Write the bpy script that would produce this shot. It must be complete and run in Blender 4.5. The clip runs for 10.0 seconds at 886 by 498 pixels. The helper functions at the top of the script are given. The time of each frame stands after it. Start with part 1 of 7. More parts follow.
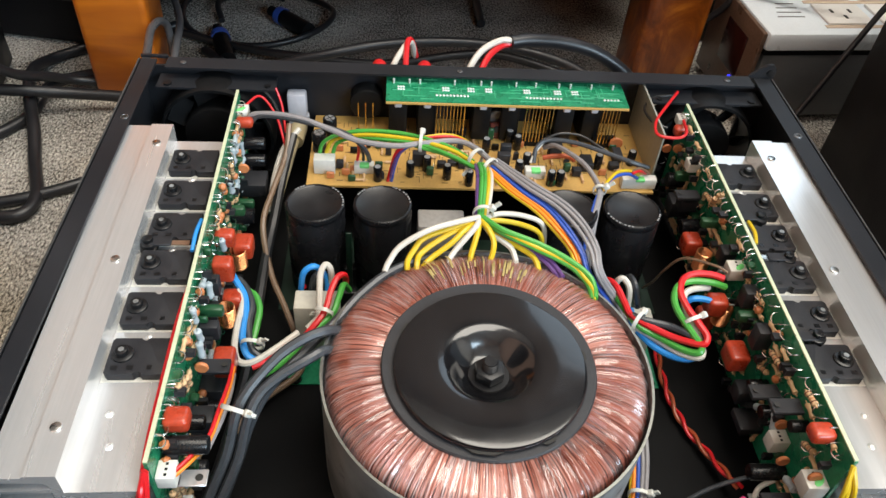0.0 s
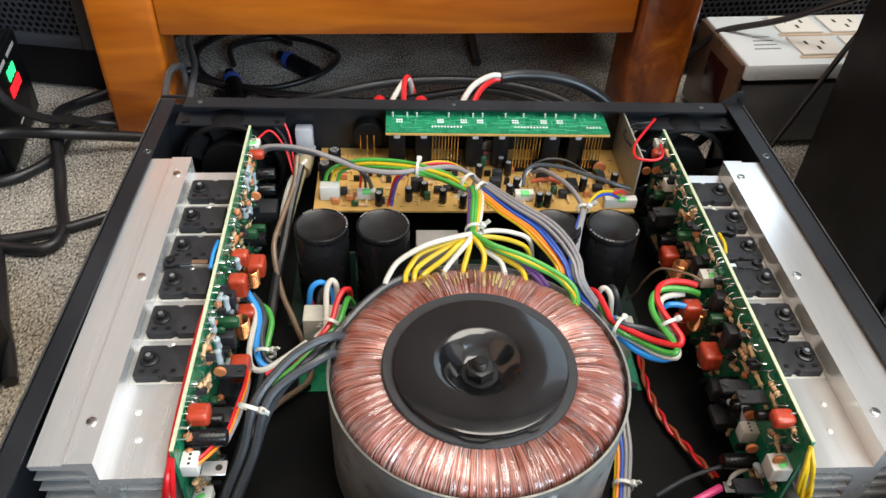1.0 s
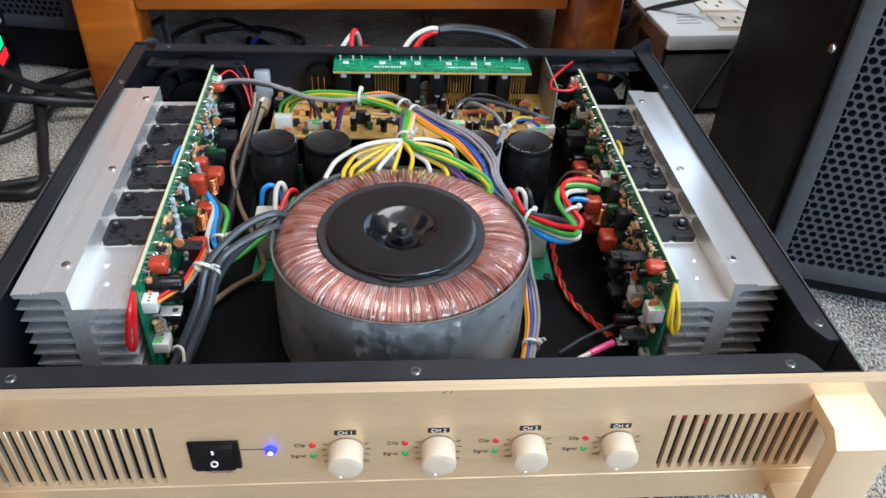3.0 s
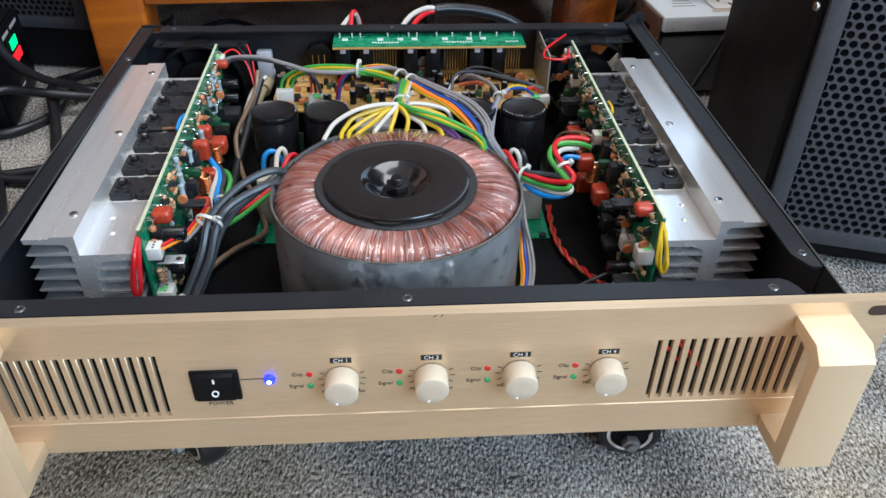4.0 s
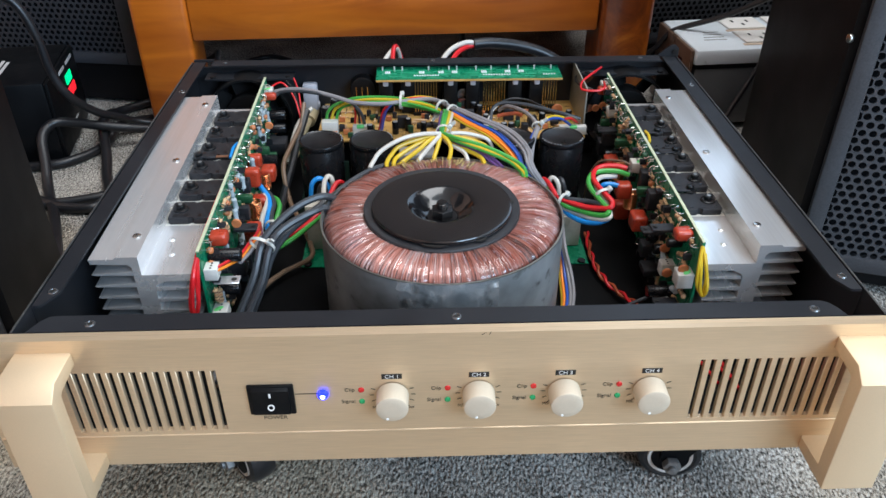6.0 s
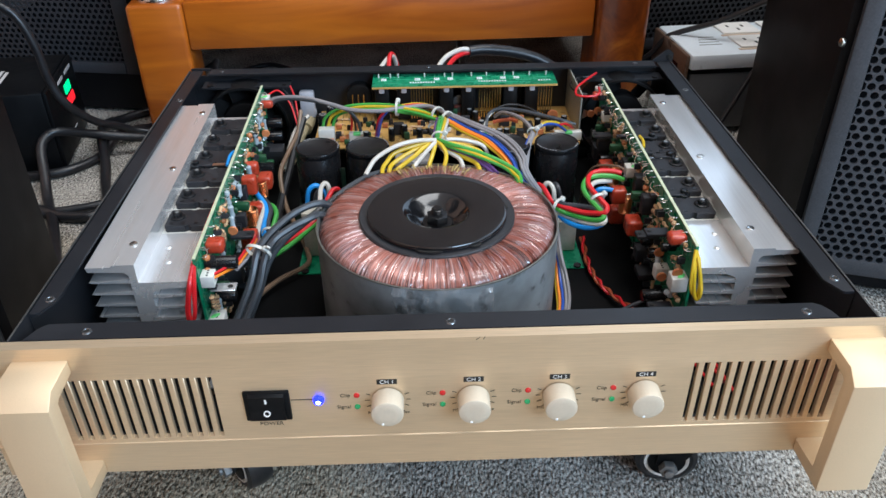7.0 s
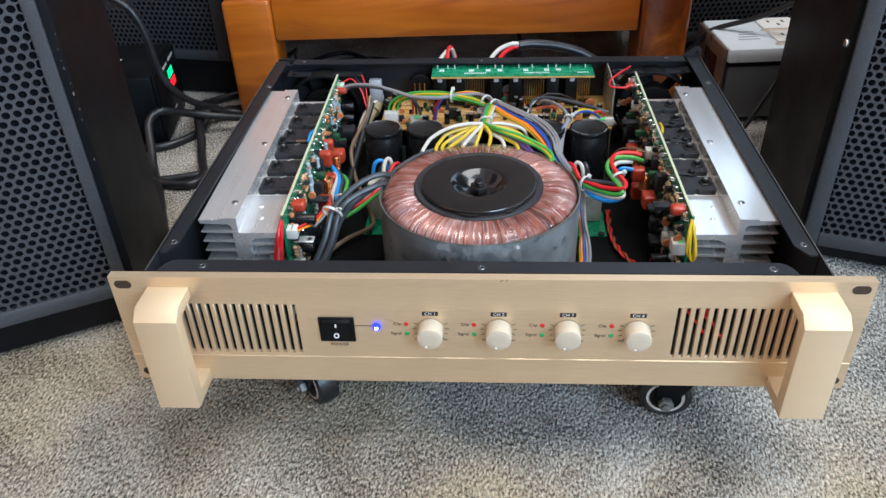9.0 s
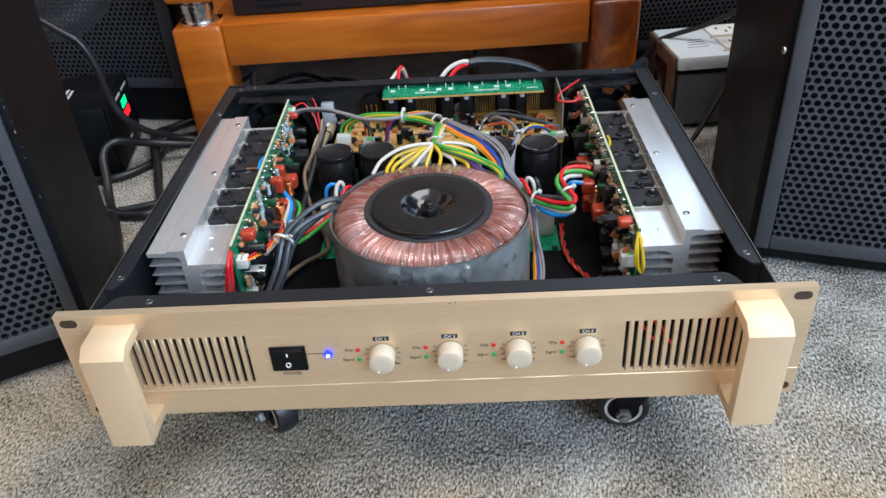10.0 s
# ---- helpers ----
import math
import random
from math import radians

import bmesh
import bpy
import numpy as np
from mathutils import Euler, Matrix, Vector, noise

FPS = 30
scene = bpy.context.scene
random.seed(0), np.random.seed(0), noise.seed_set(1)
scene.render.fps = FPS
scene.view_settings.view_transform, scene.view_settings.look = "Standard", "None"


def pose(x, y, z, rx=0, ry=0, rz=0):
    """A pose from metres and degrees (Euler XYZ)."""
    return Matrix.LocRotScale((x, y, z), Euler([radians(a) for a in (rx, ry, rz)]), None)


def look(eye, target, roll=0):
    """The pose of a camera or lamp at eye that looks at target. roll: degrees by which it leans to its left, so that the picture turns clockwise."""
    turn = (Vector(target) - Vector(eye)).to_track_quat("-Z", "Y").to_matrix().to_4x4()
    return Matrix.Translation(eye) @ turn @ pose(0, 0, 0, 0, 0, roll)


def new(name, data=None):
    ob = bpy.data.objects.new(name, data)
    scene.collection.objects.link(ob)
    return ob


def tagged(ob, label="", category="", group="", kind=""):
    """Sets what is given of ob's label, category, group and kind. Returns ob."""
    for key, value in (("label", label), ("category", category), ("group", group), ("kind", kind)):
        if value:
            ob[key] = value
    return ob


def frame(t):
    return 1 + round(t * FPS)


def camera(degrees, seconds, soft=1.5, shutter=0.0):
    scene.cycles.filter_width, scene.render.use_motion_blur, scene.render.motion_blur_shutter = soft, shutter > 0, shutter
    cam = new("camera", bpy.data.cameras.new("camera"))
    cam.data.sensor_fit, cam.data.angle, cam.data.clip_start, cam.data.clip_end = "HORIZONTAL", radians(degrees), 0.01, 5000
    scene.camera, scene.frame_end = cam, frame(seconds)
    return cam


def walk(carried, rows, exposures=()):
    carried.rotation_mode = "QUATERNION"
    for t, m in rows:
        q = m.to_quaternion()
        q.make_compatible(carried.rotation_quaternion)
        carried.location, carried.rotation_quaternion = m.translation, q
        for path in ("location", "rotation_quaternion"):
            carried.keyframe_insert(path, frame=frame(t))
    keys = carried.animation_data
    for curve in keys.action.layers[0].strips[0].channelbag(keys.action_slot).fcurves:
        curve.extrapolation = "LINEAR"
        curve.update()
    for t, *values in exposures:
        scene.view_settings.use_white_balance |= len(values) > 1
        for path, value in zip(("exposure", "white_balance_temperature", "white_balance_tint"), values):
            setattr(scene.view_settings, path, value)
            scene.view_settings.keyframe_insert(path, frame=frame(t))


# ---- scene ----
cam = camera(60.1, 10.0)
PATH = [
    (0, (-0.051, -0.082, 0.436), (0.09, 1.35, -0.953), 4.9),
    (0.5, (-0.039, -0.082, 0.447), (0.091, 1.376, -0.916), 3.9),
    (1, (-0.045, -0.121, 0.453), (0.07, 1.382, -0.861), 2.9),
    (1.5, (-0.012, -0.173, 0.445), (0.044, 1.373, -0.823), -2.5),
    (2, (-0.016, -0.186, 0.445), (0.051, 1.381, -0.796), -1.7),
    (2.5, (-0.023, -0.199, 0.429), (0.112, 1.371, -0.802), 1.9),
    (3, (-0.014, -0.234, 0.427), (0.138, 1.334, -0.805), 3.0),
    (3.2, (-0.018, -0.246, 0.419), (0.136, 1.327, -0.806), 3.4),
    (4.3, (0.0, -0.278, 0.4), (0.091, 1.339, -0.774), -0.1),
    (4.5, (-0.008, -0.282, 0.4), (0.07, 1.343, -0.764), -0.3),
    (5, (-0.016, -0.285, 0.4), (0.045, 1.358, -0.739), 0.3),
    (5.5, (-0.017, -0.286, 0.402), (0.035, 1.366, -0.724), 0.1),
    (7, (-0.012, -0.29, 0.405), (0.035, 1.378, -0.698), -0.6),
    (7.5, (-0.014, -0.298, 0.403), (0.0, 1.372, -0.697), -0.8),
    (8, (-0.004, -0.349, 0.456), (-0.014, 1.325, -0.639), -0.3),
    (8.5, (0.007, -0.393, 0.465), (-0.058, 1.288, -0.616), -0.2),
    (9, (0.006, -0.384, 0.449), (-0.119, 1.259, -0.685), -2.2),
    (9.5, (0.019, -0.377, 0.452), (-0.11, 1.251, -0.702), -3.9),
    (10, (0.026, -0.38, 0.455), (-0.041, 1.282, -0.657), -3.7),
]
walk(cam, [(t, look(eye, target, roll)) for t, eye, target, roll in PATH],
     exposures=[(0, 0.14, 7050, 10), (1.2, 0.14, 6950, 10), (2.5, 0.11, 6450, 10), (3.0, 0.02, 6200, 10), (4.5, -0.15, 6100, 10), (7.5, -0.16, 6100, 10), (8.5, -0.04, 6150, 10), (9.0, -0.10, 6150, 10), (10, -0.09, 6150, 10)])

# ---- light ----
world = bpy.data.worlds.new("world")
scene.world = world
world.use_nodes = True
world.node_tree.nodes["Background"].inputs[0].default_value = (0.75, 0.85, 1.0, 1)
world.node_tree.nodes["Background"].inputs[1].default_value = 0.3


def area_lamp(name, eye, target, sx, sy, watts, colour):
    data = bpy.data.lights.new(name, "AREA")
    data.shape, data.size, data.size_y, data.energy, data.color = "RECTANGLE", sx, sy, watts, colour
    ob = new(name, data)
    ob.matrix_world = look(eye, target)
    return ob


area_lamp("window_daylight", (1.62, -1.95, 1.45), (0.1, 0.3, 0.2), 1.5, 1.2, 88, (0.58, 0.79, 1.0))
# unseen bluish lamp, added to give the right heat sink its sheen
area_lamp("added_rear_sheen_lamp", (0.925, 1.52, 1.3), (0.925, 0.0, 1.0), 0.93, 1.08, 6, (0.62, 0.80, 1.0))
area_lamp("ceiling_light", (0.85, 0.12, 2.45), (0.85, 0.12, 0), 1.9, 1.6, 70, (1.0, 0.975, 0.93))

# ---- materials ----


def mat(name, col, rough=0.5, metal=0.0, var=0.12, scale=25.0, fine=400.0, bump=0.1, depth=0.0004, coat=0.0,
        stretch=(1, 1, 1), island=0.0, obrand=0.0, emit=0.0, trans=0.0, rvar=0.1, alpha=1.0, spec=0.5):
    m = bpy.data.materials.new(name)
    m.use_nodes = True
    nt = m.node_tree
    n, l = nt.nodes, nt.links
    b = n["Principled BSDF"]
    tc, mp = n.new("ShaderNodeTexCoord"), n.new("ShaderNodeMapping")
    mp.inputs["Scale"].default_value = stretch
    l.new(tc.outputs["Object"], mp.inputs[0])
    big, small = n.new("ShaderNodeTexNoise"), n.new("ShaderNodeTexNoise")
    big.inputs["Scale"].default_value, small.inputs["Scale"].default_value = scale, fine
    big.inputs["Detail"].default_value, small.inputs["Detail"].default_value = 4, 2
    l.new(mp.outputs[0], big.inputs[0]), l.new(mp.outputs[0], small.inputs[0])
    add = n.new("ShaderNodeMath")
    add.operation = "ADD"
    l.new(big.outputs[0], add.inputs[0]), l.new(small.outputs[0], add.inputs[1])
    src = add.outputs[0]
    for amount, node, out in ((island, "ShaderNodeNewGeometry", "Random Per Island"), (obrand, "ShaderNodeObjectInfo", "Random")):
        if amount:
            g, ma = n.new(node), n.new("ShaderNodeMath")
            ma.operation = "MULTIPLY_ADD"
            l.new(g.outputs[out], ma.inputs[0])
            ma.inputs[1].default_value = amount
            l.new(src, ma.inputs[2])
            src = ma.outputs[0]
    ramp = n.new("ShaderNodeMapRange")
    ramp.inputs[1].default_value, ramp.inputs[2].default_value = 0.6, 1.4 + island + obrand
    l.new(src, ramp.inputs[0])
    mix = n.new("ShaderNodeMix")
    mix.data_type = "RGBA"
    mix.inputs[6].default_value = (*[c * (1 - var) for c in col], 1)
    mix.inputs[7].default_value = (*[min(1, c * (1 + var)) for c in col], 1)
    l.new(ramp.outputs[0], mix.inputs[0])
    l.new(mix.outputs[2], b.inputs["Base Color"])
    rr = n.new("ShaderNodeMapRange")
    rr.inputs[1].default_value, rr.inputs[2].default_value = 0.3, 0.7
    rr.inputs[3].default_value, rr.inputs[4].default_value = max(0.02, rough - rvar), min(1, rough + rvar)
    l.new(big.outputs[0], rr.inputs[0])
    l.new(rr.outputs[0], b.inputs["Roughness"])
    b.inputs["Metallic"].default_value = metal
    b.inputs["Specular IOR Level"].default_value = spec
    b.inputs["Coat Weight"].default_value = coat
    b.inputs["Coat Roughness"].default_value = 0.06
    b.inputs["Transmission Weight"].default_value = trans
    if emit:
        b.inputs["Emission Color"].default_value = (*col, 1)
        b.inputs["Emission Strength"].default_value = emit
    if bump:
        bp = n.new("ShaderNodeBump")
        bp.inputs["Strength"].default_value, bp.inputs["Distance"].default_value = bump, depth
        l.new(small.outputs[0], bp.inputs["Height"])
        l.new(bp.outputs[0], b.inputs["Normal"])
    return m


def carpet_material():
    m = bpy.data.materials.new("grey_loop_carpet")
    m.use_nodes = True
    n, l = m.node_tree.nodes, m.node_tree.links
    b = n["Principled BSDF"]
    tc = n.new("ShaderNodeTexCoord")
    mp = n.new("ShaderNodeMapping")
    mp.inputs["Scale"].default_value = (1, 0.55, 1)
    l.new(tc.outputs["Object"], mp.inputs[0])
    fl = n.new("ShaderNodeTexNoise")
    fl.inputs["Scale"].default_value, fl.inputs["Detail"].default_value, fl.inputs["Roughness"].default_value = 520, 4, 0.74
    l.new(mp.outputs[0], fl.inputs[0])
    vo = n.new("ShaderNodeTexVoronoi")
    vo.inputs["Scale"].default_value = 520
    l.new(mp.outputs[0], vo.inputs[0])
    pat = n.new("ShaderNodeTexNoise")
    pat.inputs["Scale"].default_value, pat.inputs["Detail"].default_value = 14, 5
    l.new(tc.outputs["Object"], pat.inputs[0])
    add = n.new("ShaderNodeMath")
    add.operation = "MULTIPLY_ADD"
    l.new(pat.outputs[0], add.inputs[0])
    add.inputs[1].default_value = 0.3
    l.new(fl.outputs[0], add.inputs[2])
    ramp = n.new("ShaderNodeValToRGB")
    ramp.color_ramp.elements[0].position, ramp.color_ramp.elements[0].color = 0.55, (0.085, 0.078, 0.067, 1)
    ramp.color_ramp.elements[1].position, ramp.color_ramp.elements[1].color = 0.86, (0.93, 0.90, 0.83, 1)
    e = ramp.color_ramp.elements.new(0.69)
    e.color = (0.565, 0.535, 0.485, 1)
    l.new(add.outputs[0], ramp.inputs[0])
    stain = n.new("ShaderNodeTexNoise")
    stain.inputs["Scale"].default_value, stain.inputs["Detail"].default_value = 5.5, 3
    l.new(tc.outputs["Object"], stain.inputs[0])
    sr = n.new("ShaderNodeMapRange")
    sr.inputs[1].default_value, sr.inputs[2].default_value, sr.inputs[3].default_value, sr.inputs[4].default_value = 0.40, 0.64, 0, 0.9
    # browner towards the near left, with a ragged border
    near_left, reach = n.new("ShaderNodeVectorMath"), n.new("ShaderNodeMath")
    near_left.operation, reach.operation = "DISTANCE", "MULTIPLY_ADD"
    near_left.inputs[1].default_value = (-0.5, -0.35, 0)
    l.new(tc.outputs["Object"], near_left.inputs[0])
    l.new(near_left.outputs["Value"], reach.inputs[0])
    reach.inputs[1].default_value, reach.inputs[2].default_value = -0.42, 0.28
    brown_mix = n.new("ShaderNodeMath")
    l.new(stain.outputs[0], brown_mix.inputs[0]), l.new(reach.outputs[0], brown_mix.inputs[1])
    l.new(brown_mix.outputs[0], sr.inputs[0])
    mix = n.new("ShaderNodeMix")
    mix.data_type, mix.blend_type = "RGBA", "MULTIPLY"
    l.new(sr.outputs[0], mix.inputs[0])
    l.new(ramp.outputs[0], mix.inputs[6])
    mix.inputs[7].default_value = (0.95, 0.82, 0.63, 1)
    l.new(mix.outputs[2], b.inputs["Base Color"])
    b.inputs["Roughness"].default_value = 0.95
    b.inputs["Specular IOR Level"].default_value = 0.1
    bp = n.new("ShaderNodeBump")
    bp.inputs["Strength"].default_value, bp.inputs["Distance"].default_value = 1.0, 0.003
    mx = n.new("ShaderNodeMath")
    mx.operation = "SUBTRACT"
    l.new(fl.outputs[0], mx.inputs[0]), l.new(vo.outputs[0], mx.inputs[1])
    l.new(mx.outputs[0], bp.inputs["Height"])
    l.new(bp.outputs[0], b.inputs["Normal"])
    return m


def wood_material():
    m = bpy.data.materials.new("varnished_orange_pine")
    m.use_nodes = True
    n, l = m.node_tree.nodes, m.node_tree.links
    b = n["Principled BSDF"]
    tc, mp = n.new("ShaderNodeTexCoord"), n.new("ShaderNodeMapping")
    mp.inputs["Scale"].default_value = (2.2, 14, 14)
    l.new(tc.outputs["Object"], mp.inputs[0])
    w = n.new("ShaderNodeTexNoise")
    w.inputs["Scale"].default_value, w.inputs["Detail"].default_value, w.inputs["Distortion"].default_value = 2.5, 6, 1.2
    l.new(mp.outputs[0], w.inputs[0])
    ramp = n.new("ShaderNodeValToRGB")
    ramp.color_ramp.elements[0].position, ramp.color_ramp.elements[0].color = 0.3, (0.34, 0.076, 0.005, 1)
    ramp.color_ramp.elements[1].position, ramp.color_ramp.elements[1].color = 0.75, (0.62, 0.172, 0.012, 1)
    l.new(w.outputs[0], ramp.inputs[0])
    l.new(ramp.outputs[0], b.inputs["Base Color"])
    b.inputs["Roughness"].default_value = 0.35
    b.inputs["Coat Weight"].default_value, b.inputs["Coat Roughness"].default_value = 0.25, 0.2
    return m


def burl_material():
    """Dark streaky burl under varnish, with amber flame figure."""
    m = bpy.data.materials.new("dark_burl_wood")
    m.use_nodes = True
    n, l = m.node_tree.nodes, m.node_tree.links
    b = n["Principled BSDF"]
    tc, mp = n.new("ShaderNodeTexCoord"), n.new("ShaderNodeMapping")
    mp.inputs["Scale"].default_value = (15, 15, 7)
    mp.inputs["Rotation"].default_value = (0.25, 0.3, 0)
    l.new(tc.outputs["Object"], mp.inputs[0])
    w = n.new("ShaderNodeTexNoise")
    w.inputs["Scale"].default_value, w.inputs["Detail"].default_value, w.inputs["Distortion"].default_value = 1.4, 7, 1.8
    w.inputs["Roughness"].default_value = 0.62
    l.new(mp.outputs[0], w.inputs[0])
    ramp = n.new("ShaderNodeValToRGB")
    stops = ((0.32, (0.085, 0.016, 0.004)), (0.46, (0.17, 0.038, 0.005)), (0.58, (0.30, 0.075, 0.008)), (0.72, (0.52, 0.17, 0.02)))
    e = ramp.color_ramp.elements
    while len(e) < len(stops):
        e.new(0.5)
    for k, (pos, col) in enumerate(stops):
        e[k].position, e[k].color = pos, (*col, 1)
    l.new(w.outputs[0], ramp.inputs[0])
    l.new(ramp.outputs[0], b.inputs["Base Color"])
    b.inputs["Roughness"].default_value = 0.3
    b.inputs["Coat Weight"].default_value, b.inputs["Coat Roughness"].default_value = 0.5, 0.12
    return m


def tape_material(name, haze):
    m = bpy.data.materials.new(name)
    m.use_nodes = True
    n, l = m.node_tree.nodes, m.node_tree.links
    n.remove(n["Principled BSDF"])
    clear, gloss, mix, fres = n.new("ShaderNodeBsdfTransparent"), n.new("ShaderNodeBsdfGlossy"), n.new("ShaderNodeMixShader"), n.new("ShaderNodeFresnel")
    clear.inputs[0].default_value = (0.93, 0.9, 0.9, 1)
    gloss.inputs["Roughness"].default_value = 0.17
    fres.inputs[0].default_value = 1.7
    noise_node, bp, tc = n.new("ShaderNodeTexNoise"), n.new("ShaderNodeBump"), n.new("ShaderNodeTexCoord")
    noise_node.inputs["Scale"].default_value, noise_node.inputs["Detail"].default_value = 110, 3
    l.new(tc.outputs["Object"], noise_node.inputs[0])
    bp.inputs["Strength"].default_value, bp.inputs["Distance"].default_value = 0.45, 0.0015
    l.new(noise_node.outputs[0], bp.inputs["Height"])
    l.new(bp.outputs[0], gloss.inputs["Normal"]), l.new(bp.outputs[0], fres.inputs["Normal"])
    l.new(fres.outputs[0], mix.inputs[0]), l.new(clear.outputs[0], mix.inputs[1]), l.new(gloss.outputs[0], mix.inputs[2])
    milky, top = n.new("ShaderNodeBsdfDiffuse"), n.new("ShaderNodeMixShader")
    milky.inputs[0].default_value = (0.8, 0.79, 0.77, 1)
    amount = n.new("ShaderNodeMapRange")
    amount.inputs[1].default_value, amount.inputs[2].default_value, amount.inputs[4].default_value = 0.42, 0.72, haze
    l.new(noise_node.outputs[0], amount.inputs[0])
    l.new(amount.outputs[0], top.inputs[0]), l.new(mix.outputs[0], top.inputs[1]), l.new(milky.outputs[0], top.inputs[2])
    l.new(top.outputs[0], n["Material Output"].inputs["Surface"])
    return m


def winding_material():
    """Copper turns under tape: each strand has its own tone, from dusky brown to pale pink."""
    m = bpy.data.materials.new("copper_winding_strands")
    m.use_nodes = True
    n, l = m.node_tree.nodes, m.node_tree.links
    b = n["Principled BSDF"]
    g, tc, big, add, ramp = n.new("ShaderNodeNewGeometry"), n.new("ShaderNodeTexCoord"), n.new("ShaderNodeTexNoise"), n.new("ShaderNodeMath"), n.new("ShaderNodeValToRGB")
    big.inputs["Scale"].default_value, big.inputs["Detail"].default_value = 38, 3
    l.new(tc.outputs["Object"], big.inputs[0])
    add.operation = "MULTIPLY_ADD"
    l.new(g.outputs["Random Per Island"], add.inputs[0])
    add.inputs[1].default_value = 0.55
    l.new(big.outputs[0], add.inputs[2])
    stops = ((0.34, (0.08, 0.026, 0.022)), (0.50, (0.28, 0.082, 0.055)), (0.76, (0.46, 0.160, 0.110)), (0.98, (0.54, 0.25, 0.20)), (1.0, (0.54, 0.36, 0.33)))
    e = ramp.color_ramp.elements
    while len(e) < len(stops):
        e.new(0.5)
    for k, (pos, col) in enumerate(stops):
        e[k].position, e[k].color = pos, (*col, 1)
    l.new(add.outputs[0], ramp.inputs[0])
    l.new(ramp.outputs[0], b.inputs["Base Color"])
    b.inputs["Metallic"].default_value, b.inputs["Roughness"].default_value = 0.25, 0.34
    b.inputs["Coat Weight"].default_value, b.inputs["Coat Roughness"].default_value = 0.35, 0.15
    return m


def mottled_material():
    """Galvanised sheet: cloudy grey with dark scuffs and rust-brown stains."""
    m = bpy.data.materials.new("galvanised_steel_can")
    m.use_nodes = True
    n, l = m.node_tree.nodes, m.node_tree.links
    b = n["Principled BSDF"]
    tc = n.new("ShaderNodeTexCoord")
    noises = []
    for sc, det in ((30, 5), (75, 6), (500, 2)):
        k = n.new("ShaderNodeTexNoise")
        k.inputs["Scale"].default_value, k.inputs["Detail"].default_value = sc, det
        l.new(tc.outputs["Object"], k.inputs[0])
        noises.append(k)
    base, spots, mix = n.new("ShaderNodeValToRGB"), n.new("ShaderNodeMapRange"), n.new("ShaderNodeMix")
    base.color_ramp.elements[0].position, base.color_ramp.elements[0].color = 0.33, (0.165, 0.17, 0.166, 1)
    base.color_ramp.elements[1].position, base.color_ramp.elements[1].color = 0.68, (0.37, 0.392, 0.40, 1)
    l.new(noises[0].outputs[0], base.inputs[0])
    spots.inputs[1].default_value, spots.inputs[2].default_value, spots.inputs[4].default_value = 0.60, 0.70, 0.8
    l.new(noises[1].outputs[0], spots.inputs[0])
    mix.data_type = "RGBA"
    l.new(spots.outputs[0], mix.inputs[0])
    l.new(base.outputs[0], mix.inputs[6])
    mix.inputs[7].default_value = (0.05, 0.047, 0.042, 1)
    l.new(mix.outputs[2], b.inputs["Base Color"])
    rough = n.new("ShaderNodeMapRange")
    rough.inputs[1].default_value, rough.inputs[2].default_value, rough.inputs[3].default_value, rough.inputs[4].default_value = 0.3, 0.7, 0.28, 0.55
    l.new(noises[1].outputs[0], rough.inputs[0])
    l.new(rough.outputs[0], b.inputs["Roughness"])
    b.inputs["Metallic"].default_value = 0.3
    bp = n.new("ShaderNodeBump")
    bp.inputs["Strength"].default_value, bp.inputs["Distance"].default_value = 0.15, 0.0003
    l.new(noises[2].outputs[0], bp.inputs["Height"])
    l.new(bp.outputs[0], b.inputs["Normal"])
    return m


M = {}
M["tape"] = tape_material("clear_wrinkled_tape", 0.10)
M["tape_loose"] = tape_material("loose_clear_tape", 0.3)
M["carpet"] = carpet_material()
M["wood"] = wood_material()
M["burl"] = burl_material()
M["wall"] = mat("white_plaster", (0.78, 0.77, 0.74), 0.9, var=0.04, scale=3, fine=80)
# dark tone of the unseen north wall, keeps the clamp disc's reflection black
M["wall_dim"] = mat("added_dark_wall", (0.16, 0.125, 0.108), 0.9, var=0.05, scale=3, fine=80)
# peach tints of two unseen walls, chosen to warm the light and reflections
M["wall_blush"] = mat("pale_peach_bounce_wall", (0.80, 0.64, 0.55), 0.9, var=0.04, scale=3, fine=80)
M["wall_warm"] = mat("peach_bounce_wall", (0.74, 0.47, 0.35), 0.85, var=0.05, scale=3, fine=80)
M["ceiling"] = mat("ceiling_paint", (0.82, 0.82, 0.8), 0.95, var=0.03, scale=3, fine=80)
M["gold"] = mat("champagne_anodised_aluminium", (0.73, 0.56, 0.37), 0.36, 0.6, var=0.10, scale=60, fine=1300, bump=0.25, depth=0.00014, stretch=(0.04, 1, 1), rvar=0.08)
M["gold_plain"] = mat("champagne_satin_handle", (0.74, 0.57, 0.37), 0.56, 0.4, var=0.04, scale=20, fine=1500, bump=0.06, depth=0.0001, rvar=0.05)
M["black_steel"] = mat("black_powder_coated_steel", (0.014, 0.0152, 0.0185), 0.42, 0.0, var=0.3, scale=18, fine=2200, bump=0.15, depth=0.00015, spec=0.42)
# worn black paint, lightened to stand for light caught on the edge
M["worn_lit_black"] = mat("worn_lit_black_paint", (0.055, 0.054, 0.052), 0.5, 0.1, var=0.6, scale=70, fine=900)
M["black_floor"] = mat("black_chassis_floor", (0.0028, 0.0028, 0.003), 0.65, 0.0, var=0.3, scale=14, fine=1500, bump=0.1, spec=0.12)
